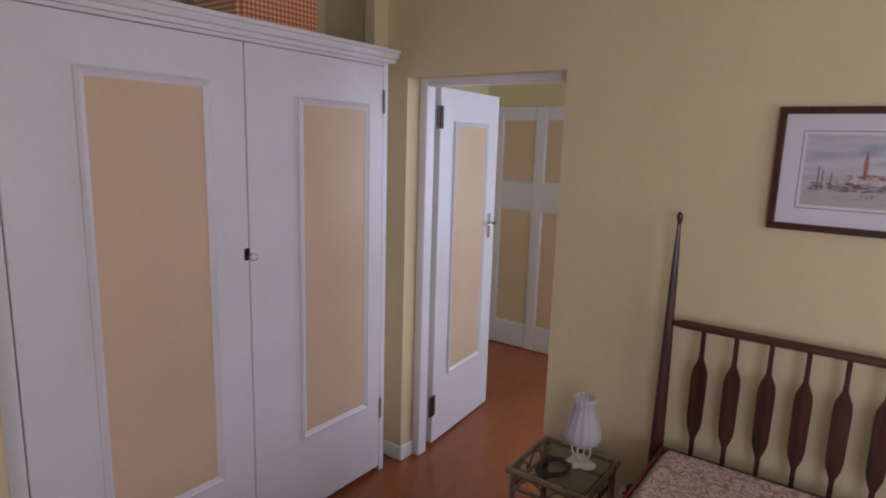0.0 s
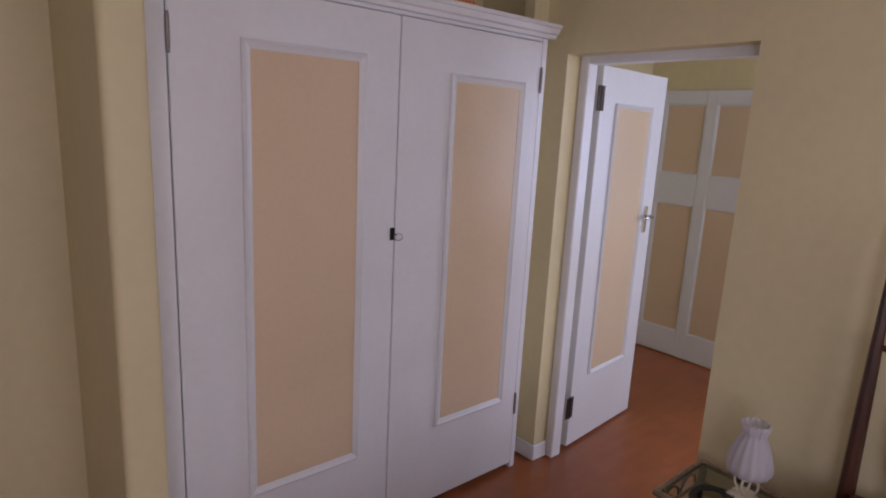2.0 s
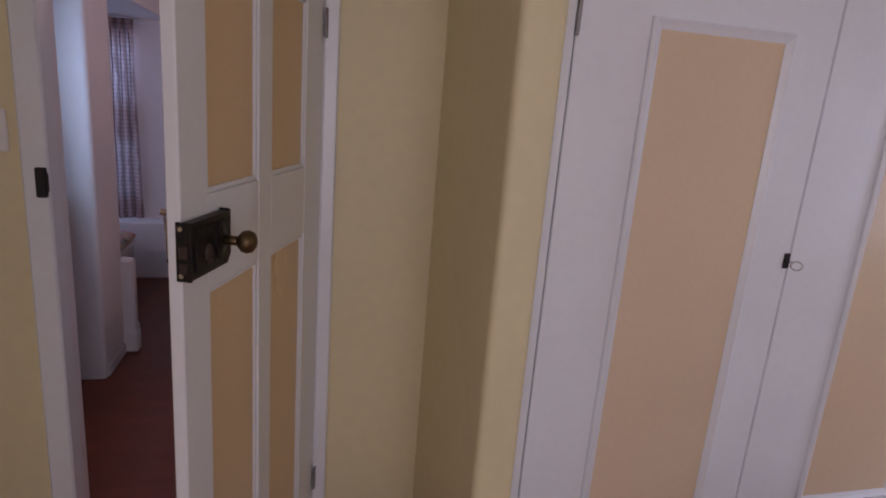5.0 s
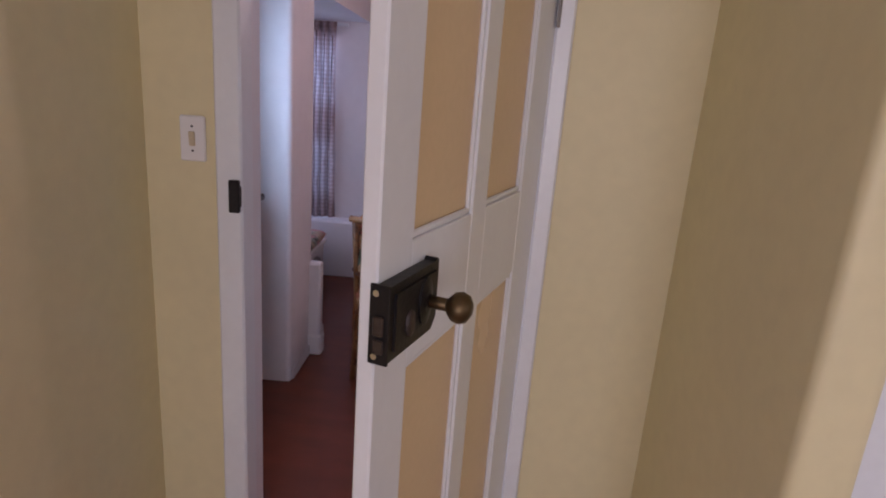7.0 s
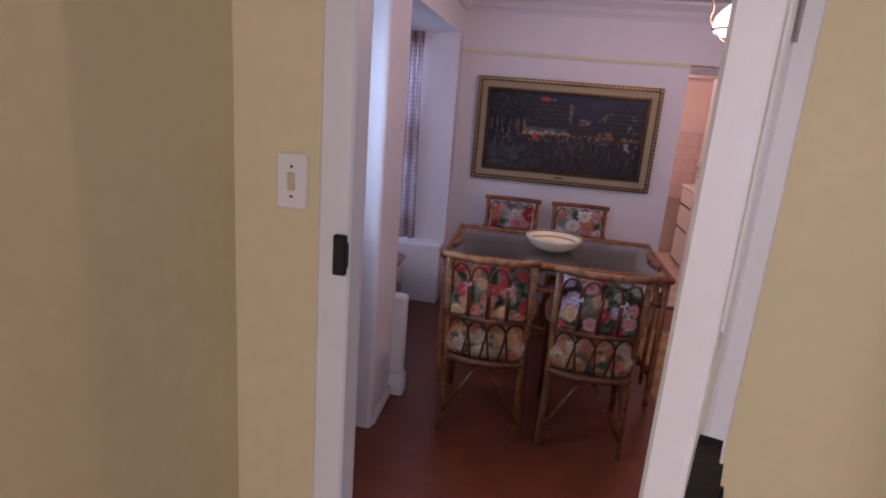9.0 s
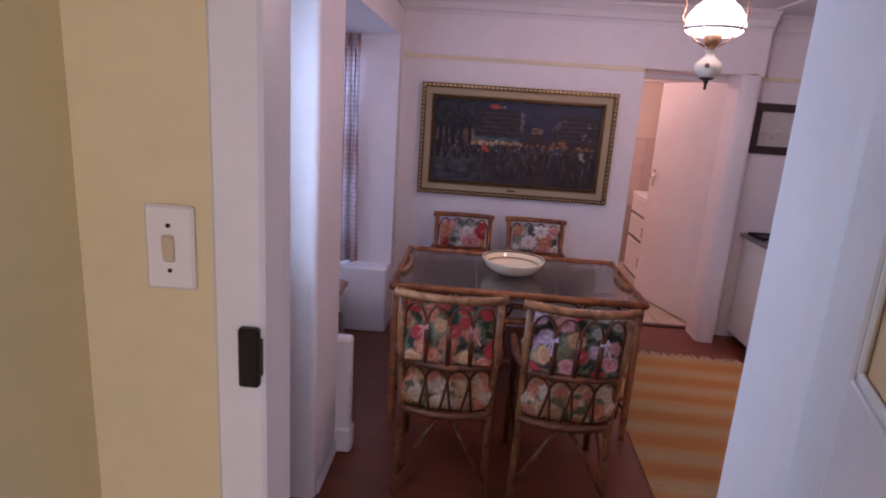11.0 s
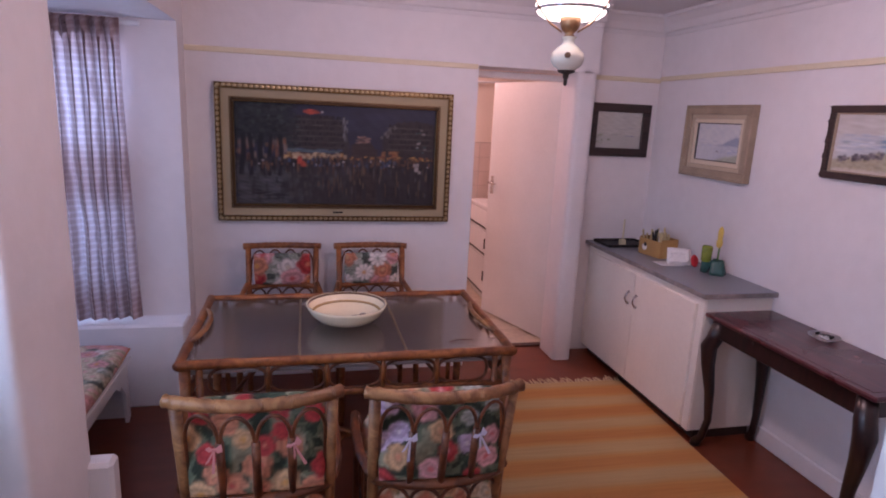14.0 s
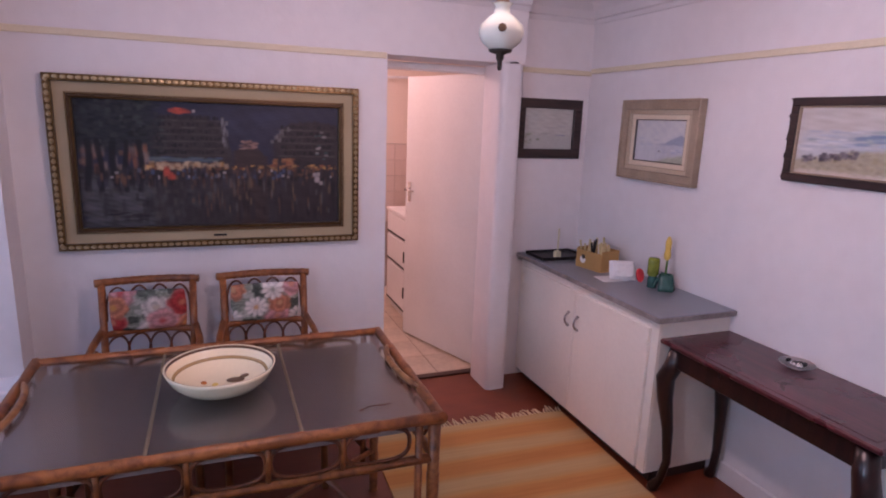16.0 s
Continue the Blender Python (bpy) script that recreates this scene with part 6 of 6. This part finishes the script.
for y0, y1, hy_ in ((0.052, 0.640, 0.600), (0.646, 1.233, 0.690)):
    door = part("door", boxes(((-0.002, y0, 0.072), (0.020, y1, 0.772)), bevel=0.003), CREAMPAINT, cab)
    part("handle", tube(bmesh.new(), bow((-0.006, hy_, 0.565), (-0.006, hy_, 0.645), (-0.026, 0, 0), 9), [0.009, 0.007, 0.006, 0.006, 0.006, 0.006, 0.006, 0.007, 0.009], 8), DARKCHROME, door, "tarnished chrome bow handle", True)
    yy = y0 + 0.004 if y0 < 0.3 else y1 - 0.004
    for z in (0.15, 0.69):
        part("hinge", rod((-0.004, yy, z - 0.025), (-0.004, yy, z + 0.025), 0.005, 8), CREAMPAINT, door)
top = thing("worktop", "grey laminate worktop with a worn edge on the cabinet", "worktop", (4.355, 8.575, 0.815))
part("slab", boxes(((0, 0, 0.002), (0.443, 1.343, 0.030)), bevel=0.003), GREYTOP, top)
part("edging", boxes(((-0.004, -0.003, 0.004), (0.0, 1.343, 0.028)), ((0.0, -0.004, 0.004), (0.443, 0.0, 0.028))), plain("worn_brown_edging", (0.32, 0.28, 0.27), 0.5, vary=0.4, scale=20), top, "chipped edging strip")
ZT = 0.845
# things on the worktop
BEIGE = plain("pale_yellow_wax", (0.60, 0.55, 0.36), 0.5)
st = thing("stove_tray", "dark metal tray with a small candle stand", "tray", (4.55, 9.76, ZT))
part("tray", boxes(((-0.16, -0.11, 0.0), (0.16, 0.11, 0.008)), ((-0.16, -0.11, 0.008), (0.16, -0.10, 0.02)), ((-0.16, 0.10, 0.008), (0.16, 0.11, 0.02)), ((-0.16, -0.10, 0.008), (-0.15, 0.10, 0.02)), ((0.15, -0.10, 0.008), (0.16, 0.10, 0.02)), bevel=0.002), IRON, st)
part("candle_base", boxes(((-0.055, -0.082, 0.008), (-0.015, -0.048, 0.05)), bevel=0.004), BEIGE, st)
part("candle", rod((-0.035, -0.065, 0.05), (-0.035, -0.065, 0.19), 0.005, 10), BEIGE, st, "thin white candle")
BAMBOO = plain("pale_bamboo", (0.76, 0.63, 0.34), 0.5, vary=0.3)
cl = thing("cutlery_box", "brown card box full of wooden-handled cutlery", "cutlery box", (4.62, 9.43, ZT), 10)
part("box_wall", boxes(((-0.07, -0.10, 0), (-0.064, 0.10, 0.105)), ((0.064, -0.10, 0), (0.07, 0.10, 0.12)), ((-0.064, -0.10, 0), (0.064, -0.094, 0.12)), ((-0.064, 0.094, 0), (0.064, 0.10, 0.115)), ((-0.064, -0.094, 0), (0.064, 0.094, 0.004))), CARD, cl)
part("printed_spot", moved(lathe(bmesh.new(), [(0.022, 0), (0.02, 0.001), (0.001, 0.0012)], n=14), pose(-0.0705, 0.045, 0.05, 0, -90)), PAPER, cl)
part("printed_ring", moved(lathe(bmesh.new(), [(0.014, 0), (0.012, 0.001), (0.001, 0.0012)], n=14), pose(-0.0718, 0.040, 0.068, 0, -90)), BLACKLINE, cl)
for k in range(24):
    x, y = rnd.uniform(-0.05, 0.05), -0.085 + 0.17 * k / 23
    dx, dy = rnd.uniform(-0.02, 0.02), rnd.uniform(-0.03, 0.03)
    m = (BLACKLINE, BAMBOO, PAPER, BLACKLINE)[k % 4] if 8 < k < 16 else BAMBOO
    part("utensil", tube(bmesh.new(), [(x, y, 0.006), (x + dx, y + dy, 0.13 + 0.035 * rnd.random() + (0.02 if 8 < k < 16 else 0))], [0.004, 0.007], 6), m, cl)
nap = thing("paper_packet", "crumpled white paper packet with a red lid beside the cutlery", "paper packet", (4.60, 9.17, ZT), -25)
bm = pillow(0.14, 0.11, 0.05, 8)
for v in bm.verts:
    v.co += Vector((0, 0, 0.012 * noise.noise(v.co * 40)))
part("packet", moved(bm, pose(0, 0, 0.054, 58, 0, 0)), PAPER, nap)
part("sheet", moved(boxes(((-0.09, -0.06, 0), (0.06, 0.05, 0.003))), pose(-0.04, 0.02, 0.0, 0, 0, 20)), PAPER, nap)
part("lid", moved(lathe(bmesh.new(), [(0.036, 0), (0.038, 0.006), (0.033, 0.014), (0.002, 0.016)], n=20, squash=(0.65, 1)), pose(0.076, -0.062, 0.046, 68, 8, 28)), RED, nap, "red round lid")
jar = thing("glass_jar", "green painted glass jar on the grey worktop", "jar", (4.668, 9.01, ZT))
part("body", lathe(bmesh.new(), [(0.018, 0), (0.020, 0.006), (0.021, 0.06), (0.029, 0.072), (0.030, 0.145), (0.025, 0.157)], n=20), plain("lime_glass_paint", (0.25, 0.30, 0.035), 0.2, vary=0.3, scale=30), jar, "", True)
part("foot", lathe(bmesh.new(), [(0.024, 0.0), (0.0235, 0.055), (0.022, 0.062)], n=20), TEAL, jar, "", True)
tul = thing("flower_ornament", "yellow tulip ornament with dark green leaves", "ornament", (4.70, 8.955, ZT))
part("stem", rod((0, 0, 0.0), (0.004, 0, 0.17), 0.005, 8), GREENGLASS, tul)
part("flower", lathe(bmesh.new(), [(0.006, 0.155), (0.016, 0.165), (0.018, 0.19), (0.013, 0.205), (0.015, 0.22), (0.016, 0.25), (0.010, 0.272), (0.003, 0.28)], n=12), YELLOWWAX, tul, "", True)
for a in (0.3, 2.2, 4.1, 5.3):
    bm = pillow(0.072, 0.095, 0.014, 6)
    part("leaf", moved(bm, pose(0.032 * math.cos(a), 0.036 * math.sin(a), 0.042, 68, 0, math.degrees(a) + 90)), TEAL, tul, "", True)

# ---- console table ----
con = thing("console_table", "dark polished mahogany side table with curved legs", "side table", (4.388, 7.63, 0))
CW, CL, CT = 0.407, 0.968, 0.742
part("top", boxes(((0, 0, CT - 0.022), (CW, CL, CT)), bevel=0.006), MAHOGANY, con)
part("top_board", boxes(((0.035, 0.04, CT), (CW - 0.16, CL - 0.04, CT + 0.0015))), MAHOGANY, con)
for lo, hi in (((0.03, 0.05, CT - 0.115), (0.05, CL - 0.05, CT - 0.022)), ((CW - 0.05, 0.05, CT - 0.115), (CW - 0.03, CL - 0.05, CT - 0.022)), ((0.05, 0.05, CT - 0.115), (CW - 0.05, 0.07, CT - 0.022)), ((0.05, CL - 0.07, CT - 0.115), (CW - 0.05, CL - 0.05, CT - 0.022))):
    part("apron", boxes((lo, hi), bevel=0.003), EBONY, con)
for sx, x in ((-1, 0.05), (1, CW - 0.05)):
    for sy, y in ((-1, 0.07), (1, CL - 0.07)):
        o = lambda d: (x + sx * d * 0.55, y + sy * d)
        pts = [(*o(0.0), CT - 0.03), (*o(0.015), CT - 0.12), (*o(0.038), CT - 0.18), (*o(0.03), CT - 0.28), (*o(0.006), CT - 0.42), (*o(-0.006), CT - 0.58), (*o(0.012), 0.06), (*o(0.035), 0.018), (*o(0.04), 0.0)]
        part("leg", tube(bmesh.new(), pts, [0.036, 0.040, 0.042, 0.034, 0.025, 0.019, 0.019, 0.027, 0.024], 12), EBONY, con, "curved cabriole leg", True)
ash = thing("glass_dish", "small faceted glass dish holding bits and pieces on the dark table", "dish", (4.70, 8.17, CT + 0.0015))
part("dish", lathe(bmesh.new(), [(0.03, 0), (0.036, 0.004), (0.065, 0.018), (0.068, 0.021), (0.06, 0.019), (0.03, 0.008), (0.002, 0.007)], n=16), glass("cut_glass", (0.97, 0.97, 0.98), 0.45), ash)
bm = bmesh.new()
for k in range(14):
    a, r = rnd.uniform(0, 6.28), rnd.uniform(0.005, 0.042)
    box(bm, (r * math.cos(a) - 0.006, r * math.sin(a) - 0.004, 0.010 + 0.1 * max(0, r - 0.03)), (r * math.cos(a) + 0.006, r * math.sin(a) + 0.004, 0.020 + 0.1 * max(0, r - 0.03)))
tagged(part("trinkets", bm, PAPER, ash), kind="stuff")
bm = bmesh.new()
for k in range(9):
    a, r = rnd.uniform(0, 6.28), rnd.uniform(0.005, 0.045)
    box(bm, (r * math.cos(a) - 0.008, r * math.sin(a) - 0.003, 0.012), (r * math.cos(a) + 0.008, r * math.sin(a) + 0.003, 0.023 + 0.1 * max(0, r - 0.03)))
tagged(part("dark_trinkets", bm, BLACKLINE, ash), kind="stuff")

# ---- rug ----
rugm = Mat("woven_striped_cotton", (0.6, 0.4, 0.2), 0.95, vary=0.1, scale=5, grain=250, bump=0.5, dist=0.002)
n1 = rugm.noise(1.0, 1, rugm.scaled(0.06, 5.0, 1, at=(0, 2.2, 0)))
n2 = rugm.noise(1.0, 2, rugm.scaled(2.5, 60, 1))
stripe = rugm.wave(1.22, rugm.scaled(0.04, 1, 1, at=(0, 0.1, 0)), "Y", 1.2)
band = rugm.ramp(stripe, [(0.10, (0.51, 0.235, 0.070)), (0.40, (0.54, 0.275, 0.085)), (0.60, (0.51, 0.31, 0.125)), (0.90, (0.50, 0.345, 0.17))])
band = rugm.mix("MULTIPLY", 0.2, band, rugm.ramp(n1, [(0.35, (0.86, 0.62, 0.42)), (0.5, (1, 1, 1)), (0.62, (1.0, 0.88, 0.72))]))
rugm.dress(rugm.mix("MULTIPLY", 0.35, band, rugm.ramp(n2, [(0.3, (0.72, 0.68, 0.62)), (0.65, (1, 1, 1))])))
rug = thing("rug", "flat-woven rug with yellow and orange stripes and a pale fringe", "rug", (3.80, 8.30, 0.0), -1.5)
bm = bmesh.new()
nx, ny = 30, 60
top_v = [[bm.verts.new((-0.575 + 1.15 * i / nx, -1.10 + 2.17 * j / ny, 0.009 + 0.003 * noise.noise((i * 0.25, j * 0.2, 0)))) for i in range(nx + 1)] for j in range(ny + 1)]
for j in range(ny):
    for i in range(nx):
        bm.faces.new((top_v[j][i], top_v[j][i + 1], top_v[j + 1][i + 1], top_v[j + 1][i]))
edge = bmesh.ops.extrude_face_region(bm, geom=list(bm.faces))
for v in [e for e in edge["geom"] if isinstance(e, bmesh.types.BMVert)]:
    v.co.z = 0.001
part("weave", bm, rugm.m, rug)
bm = bmesh.new()
for k in range(58):
    x = -0.57 + 1.14 * k / 57
    l, b = rnd.uniform(0.035, 0.085), rnd.uniform(-0.03, 0.03)
    tube(bm, [(x, 1.06, 0.008), (x + b * 0.4, 1.07 + l * 0.5, 0.007), (x + b, 1.07 + l, 0.004)], [0.005, 0.006, 0.003], 5)
tagged(part("fringe", bm, plain("fringe_cotton", (0.66, 0.52, 0.34), 0.95, vary=0.2), rug, "pale knotted fringe"), kind="stuff")

# ---- bench in the bay ----
bn = thing("bench", "white painted bench with a scalloped apron", "bench", (1.265, 8.78, 0))
part("seat", boxes(((-0.21, -0.50, 0.335), (0.205, 0.50, 0.36)), bevel=0.004), GLOSS, bn)
sc = [(-0.48, 0.335), (-0.48, 0.02), (-0.44, 0.0), (-0.42, 0.18), (-0.36, 0.245), (-0.33, 0.235), (-0.28, 0.27), (0.28, 0.27), (0.33, 0.235), (0.36, 0.245), (0.42, 0.18), (0.44, 0.0), (0.48, 0.02), (0.48, 0.335)]
for x in (-0.19, 0.185):
    part("side_board", prism(bmesh.new(), sc, 0.018, pose(x, 0, 0, 0, 0, 90)), GLOSS, bn)
for y in (-0.47, 0.455):
    part("end_board", boxes(((-0.19, y, 0.02), (0.168, y + 0.018, 0.335)), bevel=0.003), GLOSS, bn)
bc = thing("bench_cushion", "long floral print cushion on the white bench", "cushion", (1.265, 8.78, 0.36))
bm = cushion(0.43, 0.98, 0.10, 96)
p = np.array([(v.co.x + 0.7 * v.co.z, v.co.y + 0.7 * v.co.z) for v in bm.verts])
lay_print(part("cover", moved(bm, pose(0, -0.015, 0.05)), COTTON, bc, "", True), blossoms(p, 77, 70, 0.05, ((BLUSH, CORAL, 5), (WHITE, CREAM, 6), (BLUSH, GOLDEN, 6), (WHITE, PEACH, 10), (CREAM, BLUSH, 5)), SAGEY))
bm = tube(bmesh.new(), [(0.207, -0.49, 0.05), (0.207, 0.46, 0.05)], 0.006, 6)
part("piping", bm, plain("coral_piping", (0.55, 0.20, 0.10), 0.8), bc, "coral piped seam")

# ---- kitchen ----
TILE = plain("pale_stone_tile", (0.60, 0.50, 0.40), 0.45, vary=0.2, scale=3, grain=25, bump=0.1)
kf = solid("floor_3", boxes(((2.5, 10.05, -0.1), (5.3, 12.4, 0.0))), plain("tile_joint", (0.35, 0.28, 0.22), 0.8, vary=0.2), "pale stone tiled kitchen floor", "floor")
tile = mesh("tile", boxes(((-0.145, -0.145, 0), (0.145, 0.145, 0.005)), bevel=0.002), TILE)
for i in range(8):
    for j in range(7):
        t = new("tile", tile)
        t.parent = kf
        t.location = (2.86 + 0.295 * i, 10.215 + 0.295 * j, 0.0005)
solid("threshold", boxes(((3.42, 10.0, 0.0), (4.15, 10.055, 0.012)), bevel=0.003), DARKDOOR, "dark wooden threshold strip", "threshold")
kc = thing("kitchen_unit", "white kitchen unit with drawers outlined in black", "kitchen unit", (3.955, 11.0, 0.0055))
part("body", boxes(((0.012, 0, 0.06), (0.55, 0.60, 0.86)), bevel=0.003), GLOSS, kc)
part("plinth", boxes(((0.04, 0.02, 0), (0.53, 0.58, 0.06))), GLOSS, kc)
part("top", boxes(((-0.005, -0.005, 0.86), (0.56, 0.61, 0.895)), bevel=0.006), GLOSS, kc)
for z0, z1 in ((0.10, 0.42), (0.46, 0.66), (0.70, 0.85)):
    f = part("drawer_front", boxes(((0.0, 0.01, z0), (0.012, 0.59, z1)), bevel=0.002), GLOSS, kc)
    part("trim_line", boxes(((-0.002, 0.01, z0 - 0.014), (0.010, 0.59, z0 - 0.003))), BLACKLINE, f)
    if z0 < 0.7:
        part("handle", boxes(((-0.014, 0.06, (z0 + z1) / 2 - 0.05), (0.0, 0.075, (z0 + z1) / 2 + 0.04)), bevel=0.003), BLACKLINE, f)
sp = solid("splashback", boxes(((2.7, 12.16, 0), (5.05, 12.198, 1.42))), plain("splash_joint", (0.5, 0.42, 0.38), 0.7, vary=0.1), "pale tiled splashback along the kitchen wall", "splashback")
wt = mesh("wall_tile", boxes(((-0.0735, -0.004, -0.0735), (0.0735, 0.004, 0.0735)), bevel=0.002), plain("glazed_wall_tile", (0.72, 0.60, 0.55), 0.2, vary=0.05))
for i in range(9):
    for j in range(5):
        t = new("tile", wt)
        t.parent = sp
        t.location = (3.5 + 0.15 * i, 12.158, 0.74 + 0.15 * j)
solid("kitchen_pipe", tube(bmesh.new(), [(2.75, 12.1, 1.98), (5.0, 12.1, 2.06)], 0.012, 8), GLOSS, "thin white pipe under the kitchen ceiling", "pipe")
